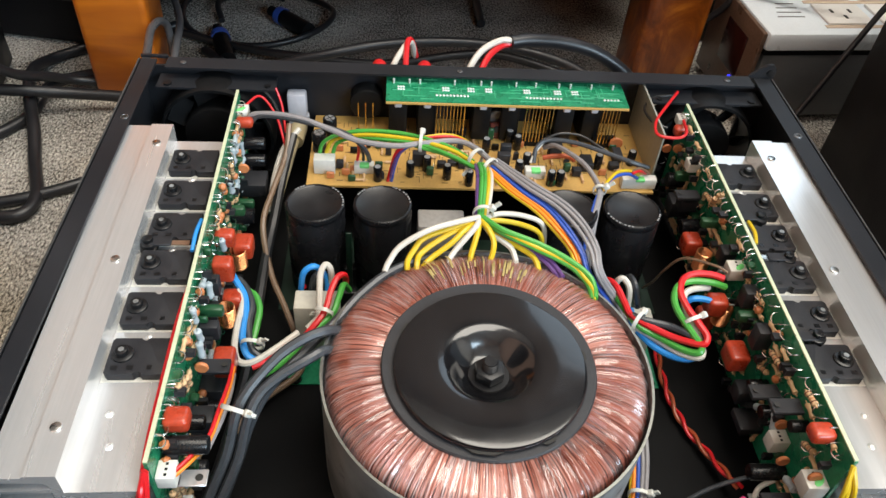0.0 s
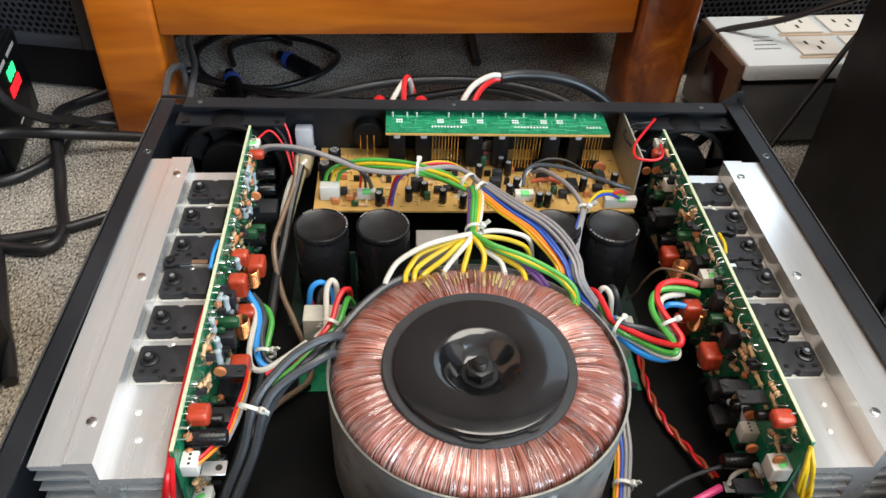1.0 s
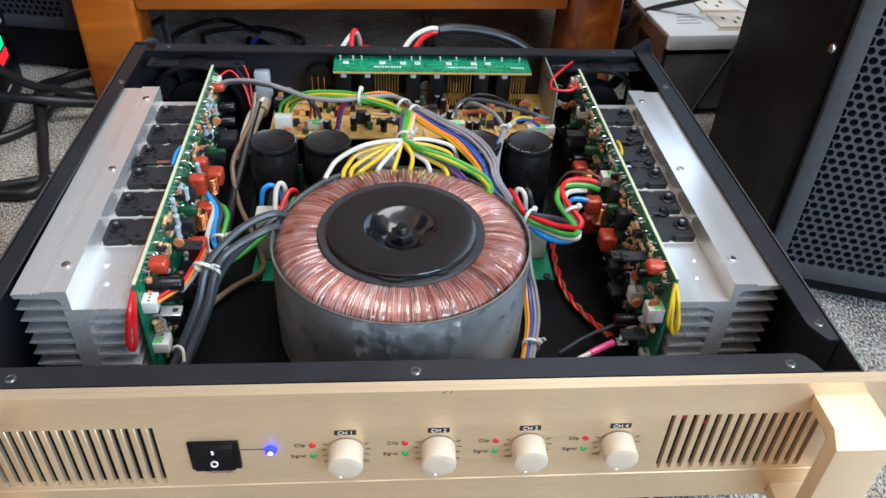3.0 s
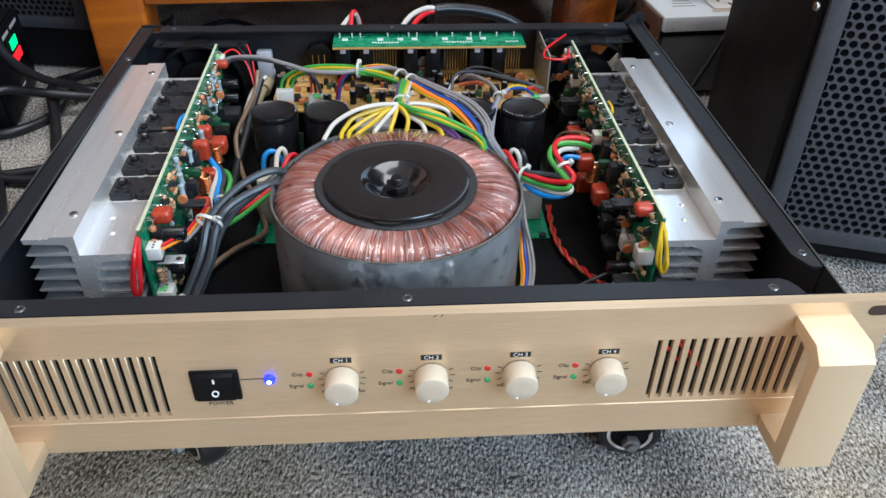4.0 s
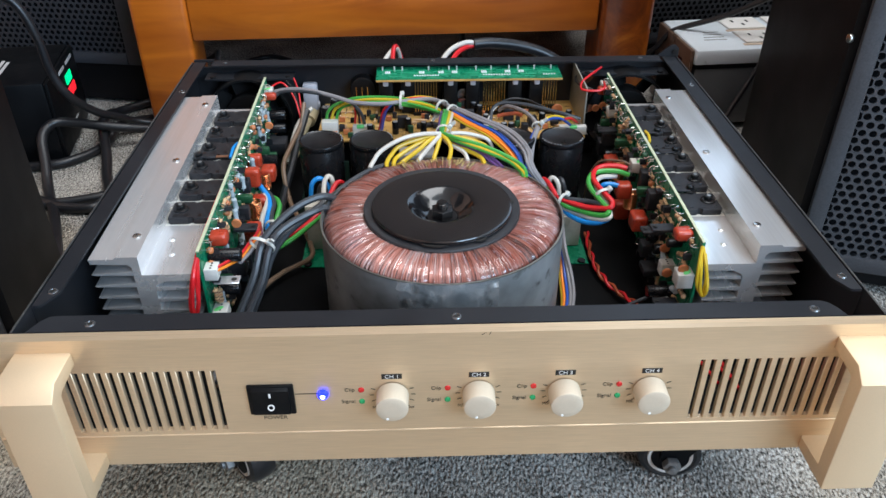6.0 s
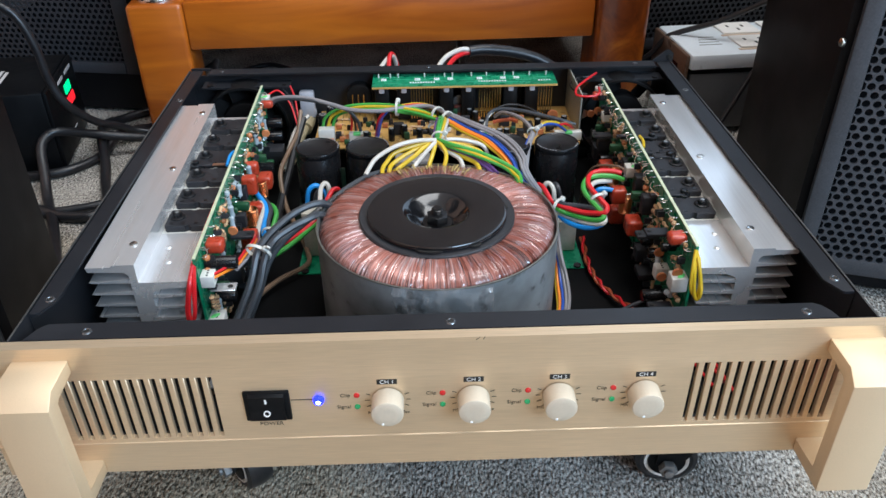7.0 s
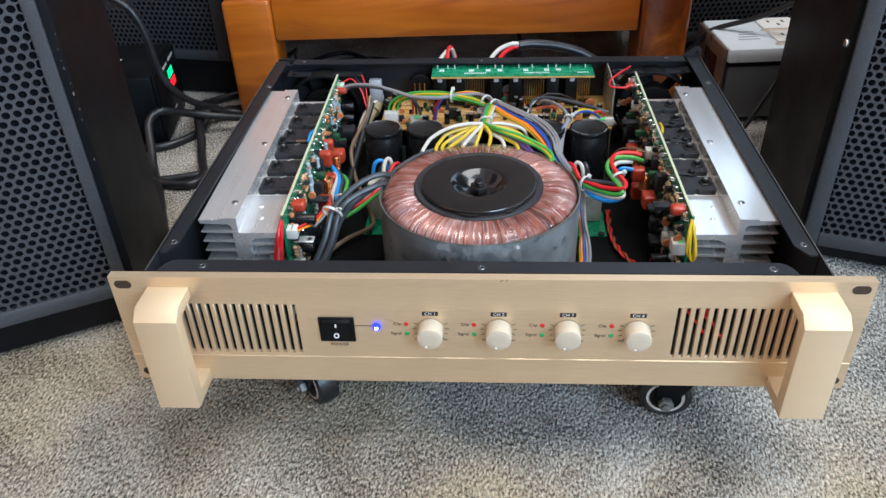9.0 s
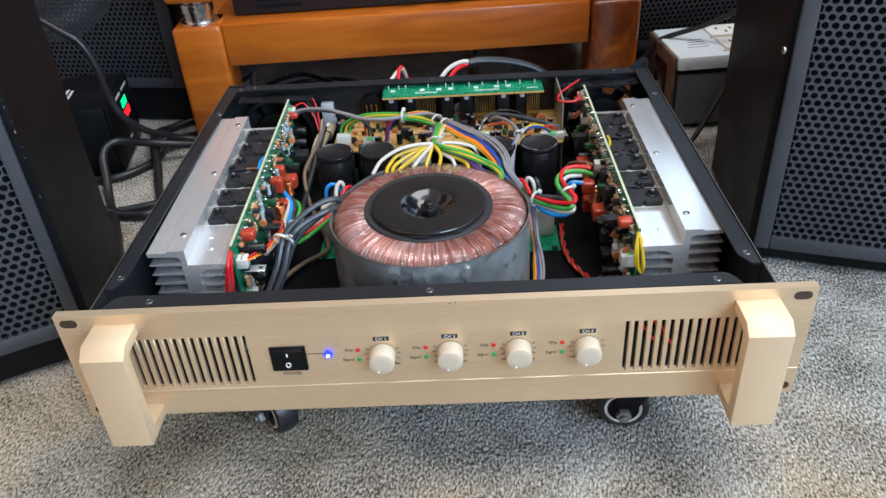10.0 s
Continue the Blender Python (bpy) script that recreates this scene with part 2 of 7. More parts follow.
M["alu"] = mat("extruded_aluminium", (0.80, 0.795, 0.79), 0.24, 0.68, var=0.07, scale=45, fine=900, bump=0.08, depth=0.00012, stretch=(1, 0.03, 1), rvar=0.09)
M["rivet"] = mat("bright_aluminium_rivet", (0.88, 0.88, 0.87), 0.3, 0.6, var=0.05)
M["rail_screw"] = mat("dark_zinc_screw", (0.20, 0.205, 0.21), 0.28, 0.8, var=0.2)
M["screw"] = mat("zinc_screw", (0.7, 0.7, 0.68), 0.28, 1.0, var=0.1, fine=1500)
M["black_screw"] = mat("black_oxide_screw", (0.012, 0.012, 0.013), 0.32, 0.3, var=0.2, fine=1500)
M["epoxy"] = mat("black_moulded_epoxy", (0.022, 0.022, 0.025), 0.5, var=0.25, scale=90, fine=1800, bump=0.15, depth=0.0001, spec=0.3)
M["mica"] = mat("pale_mica_pad", (0.58, 0.56, 0.50), 0.35, var=0.2, scale=120)
M["tin_shell"] = mat("dull_tinned_shell", (0.30, 0.29, 0.28), 0.35, 0.7, var=0.25)
M["tin"] = mat("tinned_copper_tab", (0.62, 0.42, 0.3), 0.35, 0.9, var=0.15)
M["pcb_green"] = mat("green_solder_mask", (0.010, 0.20, 0.095), 0.3, var=0.35, scale=120, fine=500, bump=0.1, coat=0.05, spec=0.3)
M["pcb_edge"] = mat("fibreglass_board", (0.52, 0.56, 0.38), 0.5, var=0.15, scale=140, fine=900)
M["pcb_yellow"] = mat("tan_phenolic_board", (0.53, 0.315, 0.095), 0.45, var=0.12, scale=90, fine=600)
M["silk"] = mat("dark_board_print", (0.10, 0.07, 0.035), 0.6, var=0.3)
M["silk_white"] = mat("bright_tinned_pad", (0.62, 0.66, 0.63), 0.35, 0.2, var=0.08)
M["slot"] = mat("brown_shadowed_slot", (0.05, 0.028, 0.018), 0.7, var=0.2)
M["trace"] = mat("light_green_trace", (0.06, 0.42, 0.22), 0.3, var=0.2, coat=0.3)
M["solder"] = mat("solder_joint", (0.75, 0.76, 0.74), 0.25, 1.0, var=0.1)
M["red_film"] = mat("red_dipped_film_capacitor", (0.42, 0.045, 0.018), 0.33, var=0.25, scale=150, fine=700, coat=0.3)
M["orange_disc"] = mat("orange_ceramic", (0.56, 0.19, 0.07), 0.45, var=0.25, obrand=0.4)
M["copper"] = mat("enamelled_copper_wire", (0.72, 0.3, 0.13), 0.28, 0.9, var=0.2, fine=900)
M["elco"] = mat("black_capacitor_sleeve", (0.008, 0.008, 0.009), 0.24, var=0.3, scale=60, fine=900, spec=0.3)
M["board_dark"] = mat("dark_green_board", (0.003, 0.016, 0.009), 0.4, var=0.35, scale=120, fine=500)
M["elco_top"] = mat("black_vinyl_top", (0.010, 0.010, 0.011), 0.36, var=0.3, scale=80, fine=900, bump=0.2)
M["vent_metal"] = mat("bare_capacitor_vent", (0.6, 0.6, 0.6), 0.3, 0.7, var=0.2)
M["elco_print"] = mat("silver_sleeve_print", (0.26, 0.26, 0.26), 0.5, var=0.2)
M["resistor_blue"] = mat("pale_blue_resistor", (0.40, 0.46, 0.49), 0.4, var=0.12)
M["resistor_tan"] = mat("tan_resistor", (0.62, 0.4, 0.22), 0.45, var=0.15)
M["green_cap"] = mat("dark_green_capacitor", (0.015, 0.075, 0.03), 0.4, var=0.2)
M["nylon"] = mat("white_nylon", (0.66, 0.65, 0.6), 0.4, var=0.06, scale=80, fine=500, spec=0.4)
M["nylon_dirty"] = mat("yellowed_nylon", (0.55, 0.53, 0.46), 0.45, var=0.12)
M["relay_shell"] = mat("dusty_relay_shell", (0.30, 0.29, 0.275), 0.45, var=0.15)
M["nylon_grey"] = mat("grey_nylon_plug", (0.48, 0.48, 0.52), 0.4, var=0.08)
M["shrink"] = mat("amber_heat_shrink", (0.42, 0.34, 0.2), 0.3, var=0.2, coat=0.3)
M["green_mark"] = mat("green_ink_mark", (0.16, 0.66, 0.2), 0.5, var=0.2)
M["shred"] = mat("yellow_insulating_tape", (0.40, 0.30, 0.12), 0.3, var=0.35, scale=300, coat=0.3)
M["winding"] = winding_material()
M["winding_core"] = mat("winding_underlay", (0.09, 0.034, 0.03), 0.4, 0.3, var=0.4, scale=90, coat=0.3)
M["can"] = mottled_material()
M["can_edge"] = mat("cut_steel_edge", (0.3, 0.3, 0.27), 0.4, 0.9, var=0.2)
M["disc"] = mat("black_lacquered_disc", (0.007, 0.007, 0.008), 0.16, 0.0, var=0.25, scale=60, fine=900, bump=0.02, rvar=0.05, coat=0.5, spec=0.5)
M["rubber"] = mat("matt_black_rubber", (0.028, 0.028, 0.031), 0.5, var=0.25, scale=60, fine=1200, bump=0.15, spec=0.4)
M["knob"] = mat("ivory_knob", (0.58, 0.50, 0.385), 0.4, var=0.04, fine=900, bump=0.05)
M["print"] = mat("black_panel_print", (0.015, 0.014, 0.012), 0.6, var=0.1)
M["print_white"] = mat("white_panel_print", (0.85, 0.85, 0.82), 0.6, var=0.03)
M["led_red"] = mat("red_indicator", (0.6, 0.02, 0.02), 0.2, var=0.05, coat=0.5)
M["led_green"] = mat("green_indicator", (0.03, 0.4, 0.14), 0.2, var=0.05, coat=0.5)
M["led_blue"] = mat("lit_blue_indicator", (0.01, 0.015, 1.0), 0.2, var=0.0, emit=7.0)
M["led_core"] = mat("lit_blue_indicator_core", (0.45, 0.6, 1.0), 0.2, var=0.0, emit=10.0)
M["led_dim"] = mat("small_lit_blue_lamp", (0.02, 0.03, 1.0), 0.2, var=0.0, emit=3.0)
M["seg_green"] = mat("green_digits", (0.02, 0.9, 0.3), 0.3, var=0.0, emit=0.9)
M["seg_red"] = mat("red_digits", (0.95, 0.02, 0.03), 0.3, var=0.0, emit=0.9)
M["tie"] = mat("white_cable_tie", (0.60, 0.60, 0.55), 0.4, var=0.06)
M["red_glass"] = mat("dark_red_display_glass", (0.028, 0.006, 0.006), 0.2, var=0.3, spec=0.4)
M["lime"] = mat("yellow_green_marking", (0.38, 0.42, 0.10), 0.5, var=0.1)
M["chip"] = mat("worn_grey_paint", (0.16, 0.15, 0.15), 0.6, var=0.4, fine=900)
M["grille"] = mat("black_perforated_steel", (0.056, 0.061, 0.071), 0.46, 0.1, var=0.3, scale=12, fine=700, bump=0.1)
# the same grille steel, darkened for the shade behind the stand
M["grille_shaded"] = mat("shaded_perforated_steel", (0.034, 0.037, 0.044), 0.45, 0.1, var=0.3, scale=12, fine=700, bump=0.1)
M["fan_black"] = mat("matt_black_fan_plastic", (0.005, 0.005, 0.0055), 0.7, var=0.25, spec=0.15)
M["cloth"] = mat("black_grille_cloth", (0.007, 0.008, 0.010), 0.95, var=0.3, fine=900, spec=0.12)
M["cabinet"] = mat("black_textured_cabinet_paint", (0.006, 0.0063, 0.0078), 0.5, var=0.35, scale=10, fine=900, bump=0.35, depth=0.0005, spec=0.17)
M["cone"] = mat("grey_paper_cone", (0.085, 0.085, 0.09), 0.7, var=0.3)
M["psu"] = mat("black_plastic_case", (0.0045, 0.005, 0.006), 0.45, var=0.3, scale=30, fine=900, spec=0.15)
M["silver_case"] = mat("silver_painted_case", (0.80, 0.88, 0.94), 0.32, 0.1, var=0.05, scale=15, fine=700)
M["grey_case"] = mat("grey_painted_steel", (0.11, 0.115, 0.12), 0.45, 0.2, var=0.12, scale=12, fine=700)
M["copper_face"] = mat("wood_tone_face_plate", (0.14, 0.085, 0.058), 0.35, 0.2, var=0.3, scale=30)
M["outlet"] = mat("white_outlet_plastic", (0.84, 0.83, 0.80), 0.45, var=0.05)
M["beige"] = mat("beige_outlet_strip", (0.6, 0.47, 0.36), 0.5, var=0.08)
M["label_print"] = mat("pale_label_print", (0.5, 0.5, 0.5), 0.6, var=0.1)
M["foot_steel"] = mat("polished_steel_foot", (0.75, 0.75, 0.74), 0.2, 1.0, var=0.1)
M["tyre"] = mat("black_rubber_tyre", (0.014, 0.014, 0.015), 0.4, var=0.3)
M["nut_zinc"] = mat("dull_zinc_nut", (0.17, 0.17, 0.165), 0.48, 0.4, var=0.25, fine=900)
M["rim_white"] = mat("white_plastic_rim", (0.55, 0.53, 0.49), 0.4, var=0.08)
M["jack"] = mat("black_jack_body", (0.0065, 0.0065, 0.007), 0.4, var=0.3, spec=0.25)
M["gold_pin"] = mat("gold_plated_pin", (0.8, 0.58, 0.22), 0.25, 1.0, var=0.1)
M["pot"] = mat("brown_trimmer", (0.13, 0.03, 0.02), 0.4, var=0.3)
M["plate"] = mat("zinc_screen_plate", (0.42, 0.42, 0.36), 0.45, 0.6, var=0.15, scale=30)
M["cable_grey"] = mat("grey_rubber_cable", (0.075, 0.078, 0.085), 0.36, var=0.2, scale=40, fine=600, bump=0.1)
M["cable"] = mat("black_pvc_cable", (0.013, 0.0135, 0.016), 0.38, var=0.25, scale=40, fine=600, bump=0.1)
WIRE = dict(yellow=(0.60, 0.41, 0.018), white=(0.57, 0.54, 0.48), green=(0.055, 0.32, 0.05), grey=(0.25, 0.235, 0.24), blue=(0.025, 0.08, 0.38),
            sky=(0.02, 0.26, 0.68), orange=(0.85, 0.24, 0.02), red=(0.62, 0.015, 0.02), purple=(0.12, 0.055, 0.2), black=(0.015, 0.015, 0.016),
            brown=(0.19, 0.12, 0.075), rust=(0.36, 0.07, 0.025), pink=(0.75, 0.06, 0.22), slate=(0.040, 0.044, 0.05))
for key, col in WIRE.items():
    M["w_" + key] = mat(key + "_wire_insulation", col, 0.35, var=0.08, scale=60, fine=500, bump=0.03)

# ---- building ----


def thing(name, at, label, category, group="", kind=""):
    ob = new(name)
    ob.empty_display_size = 0.02
    ob.matrix_world = Matrix.Translation(at)
    return tagged(ob, label, category, group, kind)


def finish(name, bm, material, smooth=None):
    me = bpy.data.meshes.new(name)
    bmesh.ops.recalc_face_normals(bm, faces=bm.faces)
    bm.to_mesh(me)
    bm.free()
    me.materials.append(M[material])
    if smooth is None:
        me.shade_smooth()
        me.set_sharp_from_angle(angle=radians(38))
    return new(name, me)


def part(name, bm, material, parent, label=""):
    """One mesh, drawn in world places, under a thing or a part."""
    ob = finish(name, bm, material)
    ob.parent = parent
    if parent.type == "EMPTY":
        ob.matrix_parent_inverse = Matrix.Translation(-parent.matrix_basis.translation)
    if label:
        ob["label"] = label
    return ob


def piece(name, mesh, parent, m):
    """One of many alike pieces that share a mesh, at the world pose m."""
    ob = new(name, mesh)
    ob.parent = parent
    if parent.type == "EMPTY":
        ob.matrix_parent_inverse = Matrix.Translation(-parent.matrix_basis.translation)
    ob.matrix_basis = m
    return ob


def shared(name, bm, material):
    me = bpy.data.meshes.new(name)
    bmesh.ops.recalc_face_normals(bm, faces=bm.faces)
    bm.to_mesh(me)
    bm.free()
    me.materials.append(M[material])
    me.shade_smooth()
    me.set_sharp_from_angle(angle=radians(38))
    return me


def structure(name, bm, material, label):
    return tagged(finish(name, bm, material), label, name.split("_")[0], kind="structure")


def box(x0, x1, y0, y1, z0, z1, bevel=0.0, m=None, bm=None, seg=2):
    bm = bm or bmesh.new()
    tr = Matrix.Translation(((x0 + x1) / 2, (y0 + y1) / 2, (z0 + z1) / 2)) @ Matrix.Diagonal((x1 - x0, y1 - y0, z1 - z0, 1))
    made = bmesh.ops.create_cube(bm, size=1.0, matrix=(m @ tr) if m else tr)["verts"]
    if bevel:
        edges = list({e for v in made for e in v.link_edges})
        bmesh.ops.bevel(bm, geom=edges, offset=bevel, segments=seg, affect="EDGES", profile=0.5)
    return bm


AXES = {"z": Matrix.Identity(4), "x": Euler((0, radians(90), 0)).to_matrix().to_4x4(), "y": Euler((radians(-90), 0, 0)).to_matrix().to_4x4()}


def cyl(c, r, h, axis="z", seg=24, r2=None, bevel=0.0, bm=None, m=None):
    """A cylinder that starts at c and goes h along its axis."""
    bm = bm or bmesh.new()
    base = Matrix.Translation(c) @ AXES[axis] @ Matrix.Translation((0, 0, h / 2))
    made = bmesh.ops.create_cone(bm, cap_ends=True, segments=seg, radius1=r, radius2=r if r2 is None else r2, depth=abs(h), matrix=(m @ base) if m else base)["verts"]
    if bevel:
        edges = [e for e in {e for v in made for e in v.link_edges} if any(len(f.verts) > 4 for f in e.link_faces)]
        bmesh.ops.bevel(bm, geom=edges, offset=bevel, segments=2, affect="EDGES", profile=0.5)
    return bm


def lathe(profile, c, seg=64, bm=None, m=None, close=False):
    """Turns (radius, height) pairs round the upright through c."""
    bm = bm or bmesh.new()
    m = (m or Matrix.Identity(4)) @ Matrix.Translation(c)
    rings = []
    for r, z in profile:
        if r < 1e-6:
            rings.append([bm.verts.new(m @ Vector((0, 0, z)))])
        else:
            rings.append([bm.verts.new(m @ Vector((r * math.cos(a), r * math.sin(a), z))) for a in (2 * math.pi * i / seg for i in range(seg))])
    pairs = list(zip(rings, rings[1:])) + ([(rings[-1], rings[0])] if close else [])
    for a, b in pairs:
        for i in range(seg):
            j = (i + 1) % seg
            if len(a) == 1:
                bm.faces.new((a[0], b[i], b[j]))
            elif len(b) == 1:
                bm.faces.new((a[i], b[0], a[j]))
            else:
                bm.faces.new((a[i], b[i], b[j], a[j]))
    return bm


def prism(poly, axis, a, b, bm=None, m=None, bevel=0.0):
    """A polygon in the plane across an axis, drawn out from a to b. x: (y, z), y: (x, z), z: (x, y)."""
    bm = bm or bmesh.new()
    put = {"x": lambda p, q, s: (s, p, q), "y": lambda p, q, s: (p, s, q), "z": lambda p, q, s: (p, q, s)}[axis]
    m = m or Matrix.Identity(4)
    lo = [bm.verts.new(m @ Vector(put(p, q, a))) for p, q in poly]
    hi = [bm.verts.new(m @ Vector(put(p, q, b))) for p, q in poly]
    caps = [bm.faces.new(lo), bm.faces.new(hi[::-1])]
    n = len(poly)
    for i in range(n):
        bm.faces.new((lo[i], hi[i], hi[(i + 1) % n], lo[(i + 1) % n]))
    if bevel:
        bmesh.ops.bevel(bm, geom=list({e for f in caps for e in f.edges}), offset=bevel, segments=2, affect="EDGES", profile=0.5)
    return bm


def curve_points(pts, step=8):
    pts = [Vector(p) for p in pts]
    full = [2 * pts[0] - pts[1]] + pts + [2 * pts[-1] - pts[-2]]
    out = []
    for i in range(1, len(full) - 2):
        p0, p1, p2, p3 = full[i - 1:i + 3]
        for k in range(step):
            t = k / step
            out.append(0.5 * (2 * p1 + (p2 - p0) * t + (2 * p0 - 5 * p1 + 4 * p2 - p3) * t * t + (3 * p1 - p0 - 3 * p2 + p3) * t ** 3))
    return out + [pts[-1]]


def tube(pts, r, seg=8, step=8, bm=None):
    """A round wire along a smooth line through pts."""
    bm = bm or bmesh.new()
    line = curve_points(pts, step)
    rings, side = [], None
    for i, p in enumerate(line):
        d = (line[min(i + 1, len(line) - 1)] - line[max(i - 1, 0)]).normalized()
        if side is None:
            side = d.orthogonal().normalized()
        side = (side - d * side.dot(d)).normalized()
        up = d.cross(side)
        rings.append([bm.verts.new(p + r * (math.cos(a) * side + math.sin(a) * up)) for a in (2 * math.pi * k / seg for k in range(seg))])
    for a, b in zip(rings, rings[1:]):
        for k in range(seg):
            bm.faces.new((a[k], a[(k + 1) % seg], b[(k + 1) % seg], b[k]))
    bm.faces.new(rings[0][::-1]), bm.faces.new(rings[-1])
    return bm


def words(text, size, m, material, parent, name="lettering"):
    """Flat lettering in the built-in font, as a mesh."""
    data = bpy.data.curves.new(name, "FONT")
    data.body, data.size, data.align_x, data.align_y, data.extrude = text, size, "CENTER", "CENTER", 0.00008
    data.offset = -0.012 * size
    ob = bpy.data.objects.new(name, data)
    me = bpy.data.meshes.new_from_object(ob)
    bpy.data.objects.remove(ob)
    me.materials.append(M[material])
    out = new(name, me)
    out.parent = parent
    if parent.type == "EMPTY":
        out.matrix_parent_inverse = Matrix.Translation(-parent.matrix_basis.translation)
    out.matrix_basis = m
    return out


def perforated(name, width, height, pitch, hole, thick, m, parent, label, material="grille"):
    """A steel sheet with staggered round holes, from its lower left corner."""
    verts, faces = [], []
    rows, n = int(height / (pitch * 0.866)), int(width / pitch)
    pitch = width / (n + 0.5)
    for j in range(rows):
        for i in range(n):
            cx, cy = (i + 0.5 + 0.5 * (j % 2)) * pitch, (j + 0.5) * pitch * 0.866
            k0 = len(verts)
            for depth in (0, -thick):
                for r, kind in ((pitch / math.sqrt(3), 0), (hole, 1)):
                    for k in range(6 if kind == 0 else 12):
                        a = radians(60 * k + 30) if kind == 0 else radians(30 * k + 30)
                        verts.append((cx + r * math.cos(a), cy + r * math.sin(a), depth))
                if depth == 0:
                    for k in range(6):
                        o0, o1 = k0 + k, k0 + (k + 1) % 6
                        i0, i1, i2 = (k0 + 6 + (2 * k + s) % 12 for s in (0, 1, 2))
                        faces.extend(((o0, o1, i2, i1), (o0, i1, i0)))
            for k in range(12):
                a, b = k0 + 6 + k, k0 + 6 + (k + 1) % 12
                faces.append((a, b, b + 18, a + 18))
    me = bpy.data.meshes.new(name)
    me.from_pydata(verts, [], faces)
    me.materials.append(M[material])
    ob = new(name, me)
    ob.parent = parent
    if parent.type == "EMPTY":
        ob.matrix_parent_inverse = Matrix.Translation(-parent.matrix_basis.translation)
    ob.matrix_basis = m
    return tagged(ob, label, kind="stuff")


def upright_frame(a, b, z):
    """A pose whose x runs from a to b on the plan, whose y is up and whose z looks out to the right of that line."""
    d = Vector((b[0] - a[0], b[1] - a[1], 0)).normalized()
    out = Vector((d.y, -d.x, 0))
    m = Matrix((d, Vector((0, 0, 1)), out)).transposed().to_4x4()
    m.translation = Vector((a[0], a[1], z))
    return m


# ---- room ----
structure("floor", box(-1.3, 2.5, -2.2, 1.5, -0.05, 0), "carpet", "grey flecked loop-pile office carpet floor")
structure("ceiling", box(-1.4, 2.6, -2.3, 1.6, 2.6, 2.7), "ceiling", "plain white painted ceiling")
# unseen wall, added close behind the stand to keep light off the carpet there
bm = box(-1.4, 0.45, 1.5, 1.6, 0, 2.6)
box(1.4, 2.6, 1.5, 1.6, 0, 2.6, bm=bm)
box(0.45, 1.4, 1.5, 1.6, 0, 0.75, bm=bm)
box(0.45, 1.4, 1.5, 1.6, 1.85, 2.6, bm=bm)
structure("wall_north", bm, "wall_dim", "unseen dark wall added to block light, with an opening for the rear lamp")
# unseen reflector wall on the left, adds a warm cast
structure("wall_west", box(-1.4, -1.3, -2.2, 1.5, 0, 2.6), "wall_warm", "unseen side wall tinted peach to throw warm light from the left")
structure("wall_east", box(2.5, 2.6, -2.2, 1.5, 0, 2.6), "wall", "plain white plaster side wall")
# unseen south wall, its tint warms what the front panel reflects
bm = box(-1.4, 0.82, -2.3, -2.2, 0, 2.6)
box(2.42, 2.6, -2.3, -2.2, 0, 2.6, bm=bm)
box(0.82, 2.42, -2.3, -2.2, 0, 0.8, bm=bm)
box(0.82, 2.42, -2.3, -2.2, 2.1, 2.6, bm=bm)
structure("wall_south", bm, "wall_blush", "unseen wall tinted pale peach to warm reflections, with an open window hole")

# ---- power amplifier: case and front ----


def pierced_plate(xs, zs, open_cells, y0, y1):
    """A plate of one connected mesh over a grid of cells, some of them left open."""
    bm = bmesh.new()
    front = [[bm.verts.new((x, y0, z)) for z in zs] for x in xs]
    rear = [[bm.verts.new((x, y1, z)) for z in zs] for x in xs]
    solid = {(i, j) for i in range(len(xs) - 1) for j in range(len(zs) - 1)} - set(open_cells)
    for i, j in solid:
        for g in (front, rear):
            bm.faces.new((g[i][j], g[i + 1][j], g[i + 1][j + 1], g[i][j + 1]))
        for di, dj, a, c in ((-1, 0, (i, j), (i, j + 1)), (1, 0, (i + 1, j), (i + 1, j + 1)), (0, -1, (i, j), (i + 1, j)), (0, 1, (i, j + 1), (i + 1, j + 1))):
            if (i + di, j + dj) not in solid:
                bm.faces.new((front[a[0]][a[1]], front[c[0]][c[1]], rear[c[0]][c[1]], rear[a[0]][a[1]]))
    return bm


amp = thing("power_amplifier", (0, 0.19, 0.072), "open rack power amplifier with champagne front panel and black steel case", "amplifier")
TOP, LOW, BACK, SIDE = 0.1605, 0.0745, 0.381, 0.2175

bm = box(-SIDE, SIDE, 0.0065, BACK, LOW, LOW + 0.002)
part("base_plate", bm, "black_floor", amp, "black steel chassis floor")
